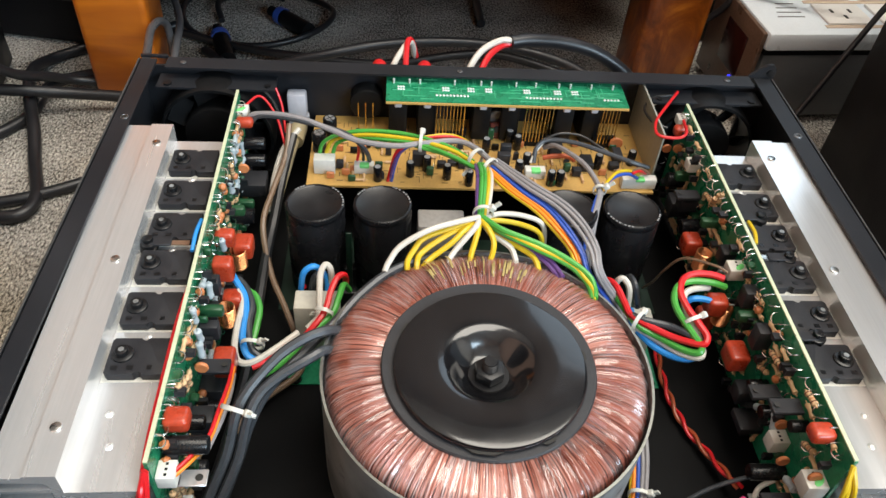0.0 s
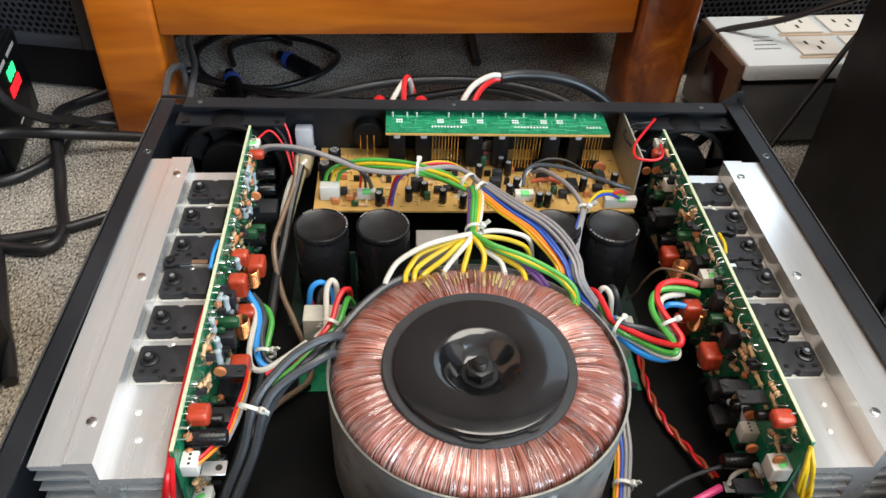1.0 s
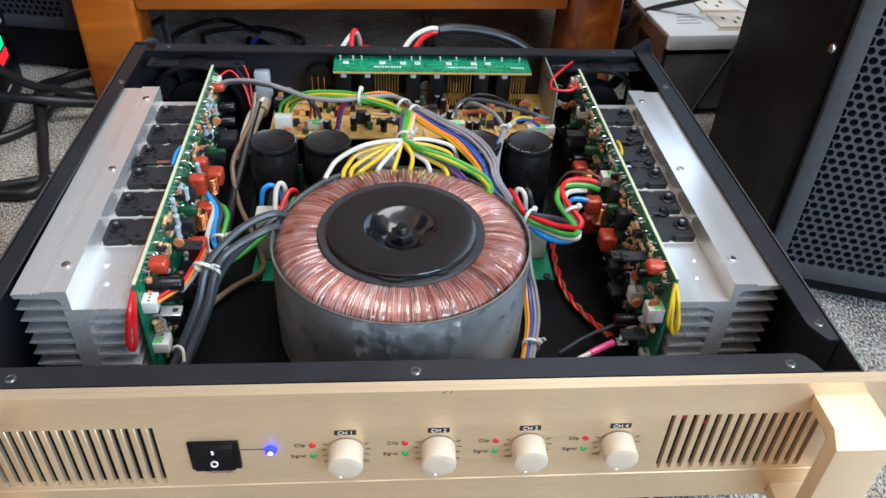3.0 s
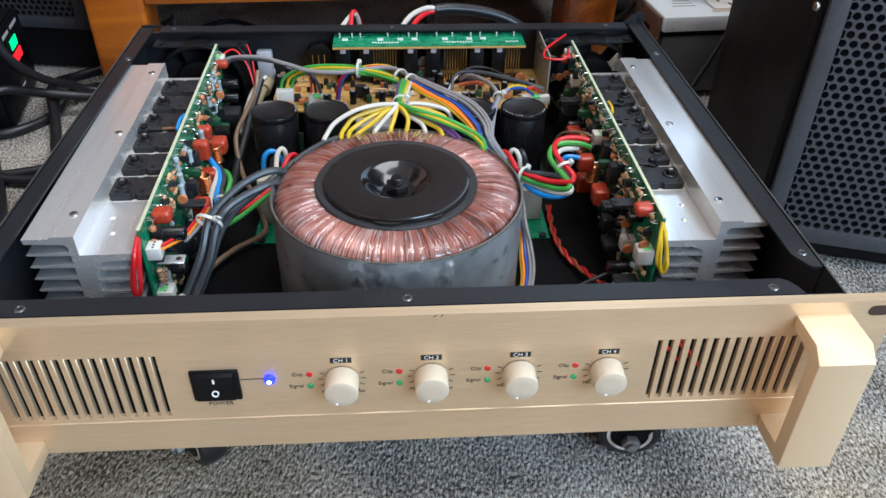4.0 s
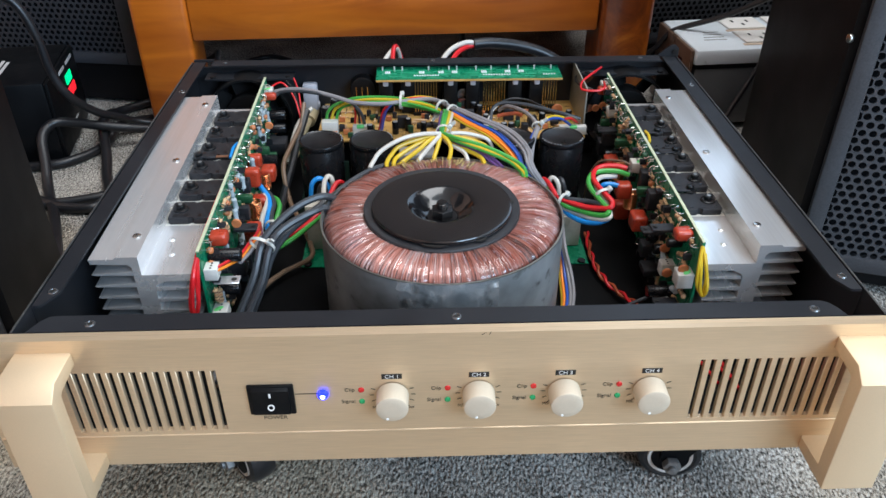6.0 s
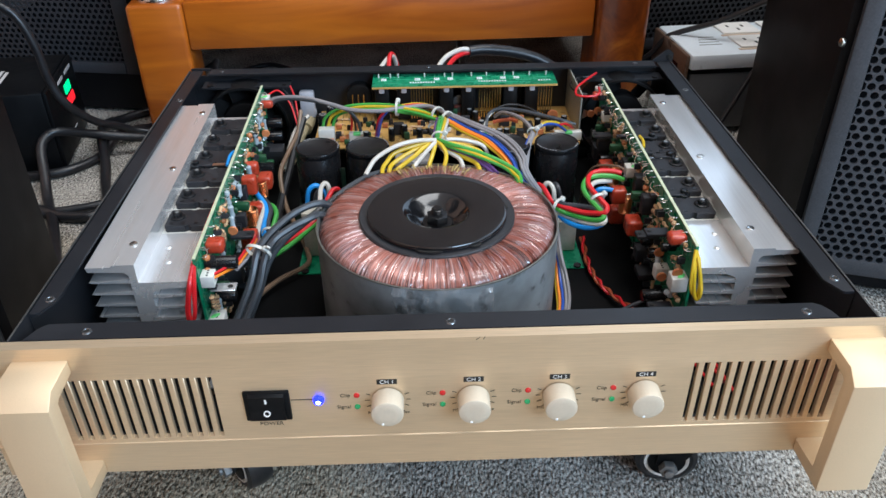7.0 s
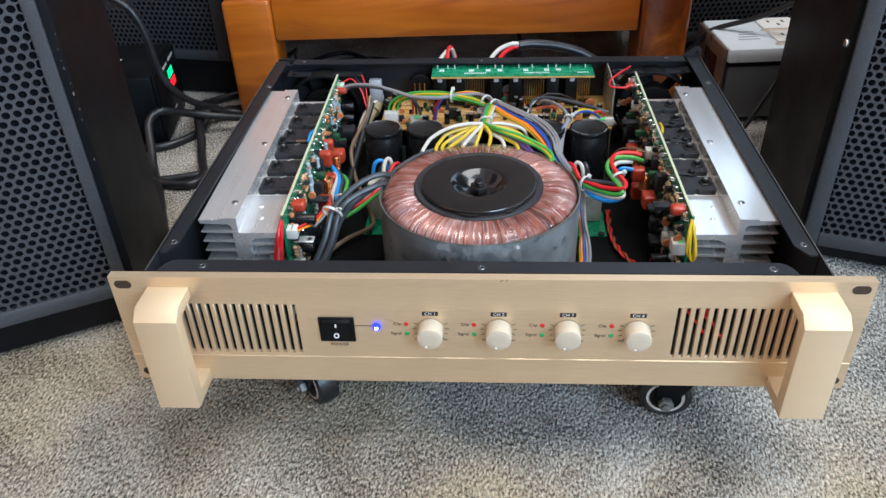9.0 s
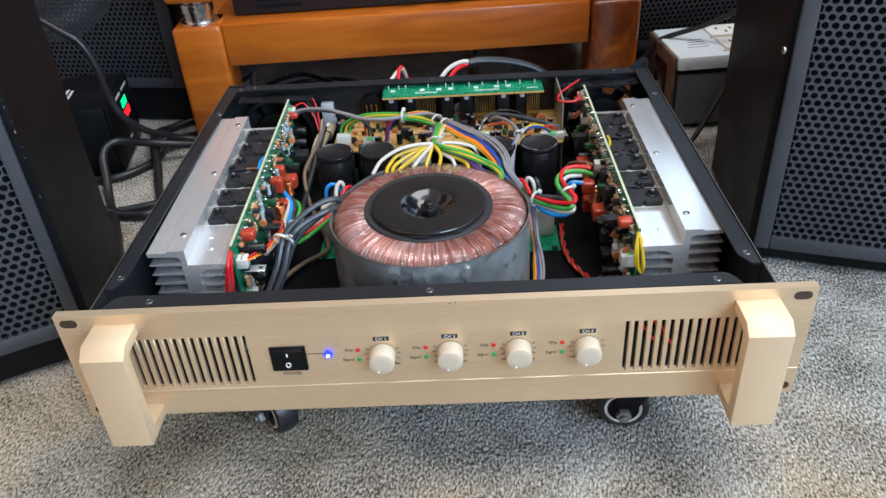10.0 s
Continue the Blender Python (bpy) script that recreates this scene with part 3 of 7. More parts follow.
for sx, outer, inner, xs in ((-1, -0.2195, -0.2075, -0.2115), (1, 0.2172, 0.2035, 0.2098)):
    wall_x = sorted((outer, outer - sx * 0.0012))
    side = part("side_panel", box(*wall_x, 0.0068, BACK - 0.001, LOW + 0.002, TOP + 0.0002), "black_steel", amp)
    # thin grey strip: edge wear plus a painted edge highlight
    part("worn_lit_edge", box(wall_x[0] + 0.0001, wall_x[1] - 0.0001, 0.0072, BACK - 0.002, TOP + 0.0002, TOP + 0.0004), "worn_lit_black", side, "worn edge, coloured lighter where it catches the light")
    lip = outer - sx * 0.0020
    # folded flange with a clipped front corner
    plan = [(lip, 0.0288), (lip, BACK - 0.001), (inner, BACK - 0.001), (inner, 0.0405), (inner + sx * 0.0012, 0.0375), (inner + sx * 0.0055, 0.0295), (inner + sx * 0.0068, 0.0288)]
    rail = part("side_flange", prism(plan, "z", TOP - 0.0015, TOP), "black_steel", amp)
    part("flange_web", box(*sorted((lip, lip + sx * 0.0007)), 0.0288, BACK - 0.001, LOW + 0.002, TOP - 0.0016), "black_steel", rail)
    for y in (0.041, 0.312):
        eye = part("screw", lathe([(0.0014, 0.0002), (0.0016, 0.0006), (0.0023, 0.0005), (0.0027, 0)], (xs, y, TOP), 18), "rail_screw", rail)
        part("screw_socket", cyl((xs, y, TOP + 0.0001), 0.0014, 0.0002, seg=12), "print", eye)
# front flange with slanted ends
prof = [(-0.2115, 0.0068), (0.1965, 0.0068), (0.1945, 0.0125), (0.1915, 0.0170), (0.1880, 0.0190), (-0.1995, 0.0190), (-0.2040, 0.0185), (-0.2075, 0.0150)]
front_rail = part("front_rail", prism(prof, "z", TOP - 0.0008, TOP + 0.0008), "black_steel", amp)
part("front_web", box(-SIDE + 0.002, SIDE - 0.002, 0.0068, 0.0085, 0.1435, TOP - 0.001), "black_steel", amp)
part("front_web_lower", box(-SIDE + 0.002, SIDE - 0.002, 0.0068, 0.0085, LOW + 0.003, 0.094), "black_steel", amp)
part("front_web_middle", box(-0.118, 0.12, 0.0068, 0.0085, 0.0942, 0.1433), "black_steel", amp)
for x in (-0.182, 0.0, 0.182):
    eye = part("screw", lathe([(0.0014, 0.0002), (0.0016, 0.0006), (0.0023, 0.0005), (0.0027, 0)], (x, 0.0122, TOP + 0.0008), 18), "rail_screw", front_rail)
    part("screw_socket", cyl((x, 0.0122, TOP + 0.0009), 0.0014, 0.0002, seg=12), "print", eye)
# back panel and its rim
bm = pierced_plate([-0.2175, 0.134, 0.2015, 0.2155], [LOW + 0.002, 0.084, 0.1495, TOP - 0.0045], [(1, 1)], BACK - 0.0018, BACK)
part("back_panel", bm, "black_steel", amp, "black steel back panel with a fan outlet")
rim = part("back_rail", prism([(BACK, TOP - 0.004), (BACK, TOP + 0.001), (BACK - 0.013, TOP + 0.001), (BACK - 0.013, TOP - 0.0005), (BACK - 0.0015, TOP - 0.0005), (BACK - 0.0015, TOP - 0.004)], "x", -0.2, 0.2), "black_steel", amp)
for x in (-0.189, -0.005, 0.182):
    part("screw", cyl((x, BACK - 0.007, TOP + 0.0011), 0.0021, 0.0007, seg=14, bevel=0.0003), "rail_screw", rim)
for sx in (-1, 1):
    up = 0.0015 if sx < 0 else 0.010
    ear = part("corner_bracket", prism([(sx * 0.2005, TOP - 0.0005), (sx * 0.2185, TOP - 0.0005), (sx * 0.2185, TOP + up * 0.7), (sx * 0.2155, TOP + up), (sx * 0.2115, TOP + up), (sx * 0.2005, TOP + 0.0012)], "y", BACK + 0.0005, BACK + 0.0025), "black_steel", amp)
    part("screw", cyl((sx * 0.2145, BACK - 0.0005, TOP + (0.004 if sx > 0 else -0.006)), 0.0024, 0.002, "y", seg=14), "black_screw", ear)
    # strip over each fan
    strip = part("fan_bracket", prism([(0.3575, 0.1515), (0.374, 0.1515), (0.374, 0.153), (0.3575, 0.153)], "x", sx * 0.128, sx * 0.205), "black_steel", amp)
    part("screw", cyl((sx * 0.133, 0.3615, 0.1531), 0.002, 0.0008, seg=12), "black_screw", strip)
    part("screw", cyl((sx * 0.198, 0.3615, 0.1531), 0.0028, 0.0012, seg=12), "black_screw", strip)

# front panel, in strips with the ventilation slots left open
PT, PB, ST, SB = 0.1609, 0.072, 0.1395, 0.0975
bm = pierced_plate([-0.2413, -0.1985, -0.1213, 0.1243, 0.2015, 0.2413], [PB, SB, ST, PT], [(1, 1), (3, 1)], 0, 0.0030)
bm_back = pierced_plate([-0.2413, -0.2005, -0.1195, 0.1225, 0.2035, 0.2413], [PB, SB - 0.011, ST + 0.004, PT], [(1, 1), (3, 1)], 0.0031, 0.0062)
mesh_back = bpy.data.meshes.new("panel_back")
bm_back.to_mesh(mesh_back)
bm.from_mesh(mesh_back)
bpy.data.meshes.remove(mesh_back)
panel = part("front_panel", bm, "gold", amp, "brushed champagne-gold front panel")
bm = prism([(0.0001, 0.0948), (-0.0005, 0.0944), (-0.0006, 0.0938), (-0.0004, 0.0931), (0.0001, 0.0929)], "x", -0.2405, 0.2405)
part("bead", bm, "gold", panel)
bar = shared("grille_bar", box(-0.00155, 0.00155, 0.0001, 0.0032, SB - 0.0005, ST + 0.0005, bevel=0.0004, seg=1), "gold")
for x0, dx in ((-0.1225, -0.00575), (0.1255, 0.00575)):
    for i in range(13):
        piece("grille_bar", bar, panel, Matrix.Translation((x0 + dx * (i + 0.5), 0, 0)))
for sx in (-1, 1):
    for z in (0.1548, 0.0786):
        slot = [(sx * 0.2325 + 0.0026 * s + 0.0031 * math.cos(a), z + 0.0031 * math.sin(a)) for s, a0 in ((1, -90), (-1, 90)) for a in (radians(a0 + 18 * k) for k in range(11))]
        part("rack_slot", prism(slot, "y", -0.0002, 0.0004), "slot", panel, "dark oval rack mounting slot")
# small scratches near the top edge
for x0, x1, z in ((0.0118, 0.0142, 0.1598), (0.0155, 0.0166, 0.1600)):
    part("scratch", prism([(x0, z - 0.0006), (x0 + 0.0003, z - 0.0007), (x1, z + 0.0009), (x1 - 0.0003, z + 0.0009)], "y", -0.0002, 0.0001), "slot", panel)
# handles
for x0, x1 in ((-0.217, -0.189), (0.191, 0.219)):
    prof = [(0, 0.1532), (-0.021, 0.1532), (-0.0285, 0.1465), (-0.0295, 0.073), (0, 0.073), (0, 0.0815), (-0.0215, 0.0815), (-0.0205, 0.1435), (-0.018, 0.1455), (0, 0.1455)]
    part("handle", prism(prof, "x", x0, x1, bevel=0.0008), "gold_plain", amp, "solid champagne-gold bracket handle")
# power switch and its pilot lamp
FACE = Euler((radians(90), 0, 0)).to_matrix().to_4x4()


def face_at(x, z, y=-0.0002):
    return Matrix.Translation((x, y, z)) @ FACE


switch = part("power_switch", box(-0.1075, -0.0838, -0.0016, 0.004, 0.1092, 0.1292, bevel=0.0006), "psu", amp, "black rocker power switch")
bm = prism([(-0.0016, 0.1105), (-0.0044, 0.112), (-0.0022, 0.1195), (-0.0034, 0.1272), (-0.0016, 0.1283)], "x", -0.105, -0.0862, bevel=0.0003)
part("rocker", bm, "psu", switch)
part("on_mark", box(-0.0963, -0.0953, -0.0034, -0.0024, 0.1228, 0.1256), "print_white", switch)
ring = lathe([(0.0012, -0.0002), (0.0018, -0.0002), (0.0018, 0.0003), (0.0012, 0.0003)], (0, 0, 0), 20, m=Matrix.Translation((-0.0958, -0.0036, 0.1162)) @ Euler((radians(75), 0, 0)).to_matrix().to_4x4(), close=True)
part("off_mark", ring, "print_white", switch)
words("POWER", 0.0036, face_at(-0.0952, 0.1056), "print", panel)
part("line", box(-0.0835, -0.0715, -0.0002, 0.0002, 0.1219, 0.1223), "print", panel)
lamp = part("pilot_lamp", lathe([(0.0029, -0.0005), (0.0029, 0.0010), (0.0025, 0.0021), (0.0014, 0.0027), (0, 0.0029)], (0, 0, 0), 20, m=face_at(-0.069, 0.122, 0)), "led_blue", amp, "lit blue pilot lamp")
part("lamp_core", lathe([(0.0014, 0.0024), (0.0010, 0.0031), (0, 0.0033)], (0, 0, 0), 14, m=face_at(-0.069, 0.122, 0)), "led_core", lamp)
# four channels
for k, x in enumerate((-0.0333, 0.0112, 0.0556, 0.1002)):
    part("channel_label", box(x - 0.0052, x + 0.0052, -0.0003, 0.0002, 0.1313, 0.1345), "print", panel)
    words("CH %d" % (k + 1), 0.0034, face_at(x, 0.1329, -0.0004), "print_white", panel)
    words("Clip", 0.0033, face_at(x - 0.0220, 0.1241), "print", panel)
    words("Signal", 0.0033, face_at(x - 0.0230, 0.1160), "print", panel)
    words("Min", 0.0027, face_at(x - 0.0088, 0.1112), "print", panel)
    words("Max", 0.0027, face_at(x + 0.0088, 0.1112), "print", panel)
    part("clip_lamp", cyl((x - 0.0160, 0.0004, 0.1241), 0.0016, -0.0012, "y", seg=14, bevel=0.0004), "led_red", amp, "red clip lamp")
    part("signal_lamp", cyl((x - 0.0160, 0.0004, 0.1160), 0.0016, -0.0012, "y", seg=14, bevel=0.0004), "led_green", amp, "green signal lamp")
    for i in range(11):
        a = radians(-22 + 22.4 * i)
        m = face_at(x, 0.1205) @ Matrix.Rotation(a, 4, "Z")
        part("scale_tick", box(-0.0119, -0.0095, -0.00018, 0.00018, 0, 0.0001, m=m), "print", panel)
    body = lathe([(0, 0.0), (0.0084, 0.0), (0.0083, 0.0098), (0.0081, 0.0106), (0.0076, 0.0109), (0.0040, 0.0111), (0, 0.0111)], (0, 0, 0), 40, m=face_at(x, 0.1205, -0.0006))
    knob = part("knob", body, "knob", amp, "ivory round volume knob")
    a = radians((-112, -104, -108, -104)[k])
    part("pointer_dot", lathe([(0, 0.0004), (0.0007, 0.0002), (0.0008, 0)], (0, 0, 0), 10, m=face_at(x + 0.0068 * math.cos(a), 0.1205 + 0.0068 * math.sin(a), -0.0116)), "print_white", knob)

# ---- wheels under the amplifier ----
dolly = thing("rolling_platform", (0, 0.2, 0.055), "black board on swivel castors under the amplifier", "platform")
part("board", box(-0.17, 0.17, 0.036, 0.36, 0.056, 0.0715, bevel=0.001), "psu", dolly)


def castor(x, y, turn):
    th = thing("castor", (x, y, 0.0), "swivel castor with black tyre and white rim on carpet", "castor", "castors under the amplifier")
    m = Matrix.Translation((x, y, 0)) @ Matrix.Rotation(radians(turn), 4, "Z")
    axle = m @ Matrix.Translation((0, 0.012, 0.0205)) @ AXES["x"] @ Matrix.Translation((0, 0, 0))
    tyre = lathe([(0.0128, -0.0075), (0.0165, -0.009), (0.0195, -0.0075), (0.0205, -0.003), (0.0205, 0.003), (0.0195, 0.0075), (0.0165, 0.009), (0.0128, 0.0075)], (0, 0, 0), 40, m=axle)
    wheel = part("wheel", tyre, "tyre", th)
    part("rim", lathe([(0.004, -0.0083), (0.0095, -0.0085), (0.0105, -0.007), (0.0122, -0.0088), (0.0141, -0.0092), (0.0146, -0.006), (0.0146, 0.006), (0.0141, 0.0092), (0.0122, 0.0088), (0.0105, 0.007), (0.004, 0.0083)], (0, 0, 0), 40, m=axle), "rim_white", wheel, "white plastic rim")
    part("hub_disc", lathe([(0, -0.0095), (0.0118, -0.0095), (0.0118, 0.0095), (0, 0.0095)], (0, 0, 0), 32, m=axle), "psu", wheel)
    for s in (-1, 1):
        nut = part("axle_nut", cyl((0, 0, s * 0.0130), 0.0058, s * 0.0052, seg=6, bevel=0.0008, m=axle), "nut_zinc", th, "hexagonal zinc axle nut")
        part("axle_end", cyl((0, 0, s * 0.0182), 0.0030, s * 0.0024, seg=14, bevel=0.0005, m=axle), "nut_zinc", nut)
    for s in (-1, 1):
        cheek = prism([(-0.011, 0.05), (0.018, 0.05), (0.019, 0.02), (0.012, 0.0125), (0.005, 0.02)], "x", s * 0.0112, s * 0.0128, m=m)
        part("fork_cheek", cheek, "psu", th)
    part("fork_top", box(-0.0128, 0.0128, -0.012, 0.02, 0.0475, 0.05, m=m, bevel=0.0005), "psu", th)
    part("swivel_plate", cyl((0, 0, 0.05), 0.017, 0.0058, seg=28, m=m, bevel=0.001), "psu", th)
    return th


castor(-0.123, 0.045, 38)
castor(0.152, 0.046, 82)
castor(-0.135, 0.33, 30)
castor(0.135, 0.33, 80)

# ---- heat sinks ----


def heat_sink(s):
    hs = thing("heat_sink", (s * 0.178, 0.19, LOW + 0.002), "finned extruded aluminium heat sink bolted inside the amplifier case", "heat sink", "heat sinks")
    Y0, Y1, HI, LO = 0.074, 0.308, 0.1588, 0.1462
    prof = [(0.2062, HI - 0.0012), (0.1918, HI - 0.0012), (0.1912, HI), (0.1785, HI), (0.1785, LO), (0.1495, LO), (0.1495, LO - 0.0045), (0.166, LO - 0.0048), (0.1715, LO - 0.0075), (0.1725, LO - 0.012),
            (0.1725, 0.08), (0.183, 0.08), (0.183, HI - 0.0075), (0.185, HI - 0.0052), (0.2055, HI - 0.0042)]
    part("block", prism([(s * x, z) for x, z in prof], "y", Y0, Y1), "alu", hs)
    part("base_slab", prism([(s * 0.1725, 0.0785), (s * 0.1515, 0.0785), (s * 0.1515, 0.0825), (s * 0.164, 0.0832), (s * 0.1695, 0.0855), (s * 0.1725, 0.0890)], "y", Y0, Y1), "alu", hs)
    for i in range(8):
        z = HI - 0.0115 - 0.0082 * i
        part("fin", prism([(s * 0.183, z + 0.0012), (s * 0.2045, z + 0.0006), (s * 0.2065, z), (s * 0.2045, z - 0.0006), (s * 0.183, z - 0.0012)], "y", Y0, Y1), "alu", hs)
        if i > 0:
            z -= 0.003
            part("fin", prism([(s * 0.1725, z + 0.0013), (s * 0.1535, z + 0.0006), (s * 0.1515, z), (s * 0.1535, z - 0.0006), (s * 0.1725, z - 0.0013)], "y", Y0, Y1), "alu", hs)
    for y in (0.096, 0.1925, 0.289):
        part("screw", cyl((s * 0.1845, y, HI), 0.0024, 0.0009, seg=16, bevel=0.0004), "screw", hs)
    for y, x in ((0.1105, 0.1700), (0.0945, 0.1662), (0.1535, 0.1625), (0.2125, 0.163), (0.2705, 0.163)):
        part("rivet", lathe([(0, 0.0009), (0.0010, 0.0008), (0.0017, 0.0003), (0.0019, 0)], (s * x, y, LO), 12), "rivet", hs)
    t = 0.0046
    for y in (0.1400, 0.1690, 0.1985, 0.2275, 0.2555, 0.2845):
        # moulded body with half-round cut-outs in both long edges and clipped outer corners
        edge = [(0.1505, y - 0.0118)] + [(0.1618 + 0.0019 * math.cos(radians(a)), y - 0.0118 + 0.0019 * math.sin(radians(a))) for a in (180, 150, 120, 90, 60, 30, 0)]
        edge += [(0.1752, y - 0.0118), (0.1765, y - 0.0105), (0.1765, y + 0.0078), (0.1752, y + 0.0091)]
        edge += [(0.1618 + 0.0019 * math.cos(radians(a)), y + 0.0091 + 0.0019 * math.sin(radians(a))) for a in (0, -30, -60, -90, -120, -150, -180)] + [(0.1505, y + 0.0091)]
        body = part("power_transistor", prism([(s * px, py) for px, py in edge], "z", LO + 0.0002, LO + t, bevel=0.0003), "epoxy", hs, "black moulded power transistor")
        part("washer", lathe([(0.0022, t), (0.0050, t), (0.0048, t + 0.0008), (0.0040, t + 0.0012), (0.0022, t + 0.0012)], (s * 0.1702, y - 0.0005, LO), 20, close=True), "black_screw", body)
        part("cap_screw", cyl((s * 0.1702, y - 0.0005, LO + t), 0.0029, 0.0038, seg=18, bevel=0.0005), "black_screw", body)
        part("screw_socket", cyl((s * 0.1702, y - 0.0005, LO + t + 0.0038), 0.0014, 0.0002, seg=6), "can", body)
        part("mica_pad", box(min(s * 0.1505, s * 0.1782), max(s * 0.1505, s * 0.1782), y - 0.0128, y + 0.0100, LO + 0.00005, LO + 0.0002), "mica", body)
        for px, w in ((0.1725, 0.0014), (0.1655, 0.0014), (0.1570, 0.0011)):
            part("moulded_slot", box(s * px - w, s * px + w, y - 0.0092, y - 0.0070, LO + t - 0.0001, LO + t + 0.0002), "black_screw", body)
    for y, x in (((0.1535, 0.1625), (0.2095, 0.1685), (0.2425, 0.1640)) if s > 0 else ((0.2130, 0.1745),)):
        part("clip_washer", cyl((s * x, y, LO + 0.0006), 0.0046, 0.0050, seg=18, bevel=0.0008), "black_screw", hs)
        part("clip_screw", cyl((s * x, y, LO + 0.0056), 0.0026, 0.0026, seg=14, bevel=0.0005), "black_screw", hs)
        part("clip_arm", box(min(s * (x - 0.012), s * x), max(s * (x - 0.012), s * x), y - 0.003, y + 0.003, LO + 0.0046, LO + 0.0060, bevel=0.0004, seg=1), "epoxy", hs)
    if s < 0:
        part("tin_strip", box(-0.1630, -0.1535, 0.2110, 0.2142, LO + 0.0046, LO + 0.0052), "tin", hs, "short tinned copper strip")
    else:
        part("tin_strip", box(0.1540, 0.1600, 0.2110, 0.2142, LO + 0.0020, LO + 0.0026), "solder", hs)
    if s < 0:
        hs.matrix_world = Matrix.Translation((-0.1795, 0.19, LOW + 0.002)) @ Matrix.Rotation(radians(1.0), 4, "Z")
    return hs


heat_sink(-1)
heat_sink(1)

# ---- toroidal transformer ----
TC = Vector((-0.0034, 0.1381, 0.0))
torus = thing("toroidal_transformer", (TC.x, TC.y, LOW + 0.002), "large toroidal transformer with copper windings in a steel can", "transformer")
part("can", lathe([(0.0776, LOW + 0.0025), (0.0786, LOW + 0.0025), (0.0786, 0.1454), (0.0778, 0.1454), (0.0776, 0.142)], TC, 128, close=True), "can", torus, "dull galvanised steel can around the windings")
part("can_rim", lathe([(0.0775, 0.1453), (0.0787, 0.1453), (0.0787, 0.1459), (0.0775, 0.1459)], TC, 128, close=True), "can_edge", torus)
ring_prof = [(0.0765, 0.126), (0.0764, 0.137), (0.0754, 0.1425), (0.0730, 0.1462), (0.0682, 0.1488), (0.0620, 0.1502), (0.0560, 0.1506), (0.0500, 0.1502), (0.0440, 0.1490)]
part("winding_core", lathe([(0.0762, 0.11)] + [(r - 0.0002, z - 0.0002) for r, z in ring_prof] + [(0.0425, 0.11)], TC, 96), "winding_core", torus)
random.seed(4)
bm = bmesh.new()
for i in range(760):
    a = 2 * math.pi * (i + random.uniform(-0.5, 0.5)) / 760
    skew, r0, lift = random.uniform(-0.016, 0.016), random.uniform(0.00022, 0.00052), random.uniform(-0.0003, 0.0003)
    pts = []
    for j, (r, z) in enumerate(ring_prof):
        aa = a + skew * (j - 4) / 4
        out = max(0.0, (r - 0.063) / 0.0135)
        pts.append((TC.x + (r + lift * out) * math.cos(aa), TC.y + (r + lift * out) * math.sin(aa), z + lift * (1 - out)))
    tube(pts, r0, 4, 2, bm)
tagged(part("winding", bm, "winding", torus, "radial copper windings under clear tape"), kind="stuff")
GC, GZ0 = Vector((-0.0038, 0.1335, 0)), 0.1528
DC, DZ = Vector((-0.0036, 0.1316, 0)), 0.1549
tilt = Matrix.Translation(GC + Vector((0, 0, GZ0))) @ Matrix.Rotation(radians(1.4), 4, "X")
part("gasket", lathe([(0.02, -0.0024), (0.0490, -0.0026), (0.0500, -0.0016), (0.0500, 0.0002), (0.0494, 0.0009), (0.02, 0.0010)], (0, 0, 0), 96, m=tilt), "rubber", torus, "matt black rubber gasket")
part("clamp_disc", lathe([(0, DZ - 0.0085), (0.0065, DZ - 0.0087), (0.0090, DZ - 0.0084), (0.0122, DZ - 0.0068), (0.0158, DZ - 0.0034), (0.0192, DZ + 0.0000), (0.0216, DZ + 0.0014), (0.0242, DZ + 0.0019), (0.0426, DZ + 0.0018), (0.0440, DZ + 0.0015), (0.0446, DZ + 0.0006), (0.0446, DZ - 0.0006), (0.0430, DZ - 0.0012)], DC, 96), "disc", torus, "glossy black dished clamp disc")
for a, w in ((8, 5), (150, 6), (262, 11), (300, 5)):
    lip = [(0.0447 * math.cos(radians(q)), 0.0447 * math.sin(radians(q))) for q in range(a - w, a + w + 1, 2)] + [(0.0462 * math.cos(radians(q)), 0.0462 * math.sin(radians(q))) for q in (a + w / 2, a, a - w / 2)]
    part("disc_notch", prism(lip, "z", DZ - 0.0012, DZ - 0.0004, m=Matrix.Translation(DC)), "print", torus)
nut = part("bolt_nut", cyl(DC + Vector((0, 0, DZ - 0.0073)), 0.0074, 0.0058, seg=6, bevel=0.0006), "black_screw", torus, "black hexagonal centre nut")
part("washer", cyl(DC + Vector((0, 0, DZ - 0.0084)), 0.0096, 0.0012, seg=28), "black_screw", nut)
bm = bmesh.new()
for i in range(4):
    lathe([(0.0030, 0), (0.0038, 0.0005), (0.0030, 0.0010)], DC + Vector((0, 0, DZ - 0.0016 + 0.0010 * i)), 18, bm)
cyl(DC + Vector((0, 0, DZ - 0.0017)), 0.0030, 0.0048, seg=16, bm=bm)
part("bolt", bm, "black_screw", nut)
# clear tape wrapped over the windings, pulled into facets
bm, seg = bmesh.new(), 340
pleat = [random.uniform(-0.0005, 0.0006) for i in range(seg)]
tape_prof = [(p.x, p.y) for p in curve_points([(r + 0.0008 * max(0.0, (r - 0.063) / 0.0135), z + 0.0010, 0) for r, z in ring_prof[1:8]], 2)]
rings = []
for r, z in tape_prof:
    ring_v = []
    for i in range(seg):
        a = 2 * math.pi * i / seg
        k = pleat[i] + random.uniform(-0.00015, 0.00015)
        ring_v.append(bm.verts.new((TC.x + (r + k) * math.cos(a), TC.y + (r + k) * math.sin(a), z + k)))
    rings.append(ring_v)
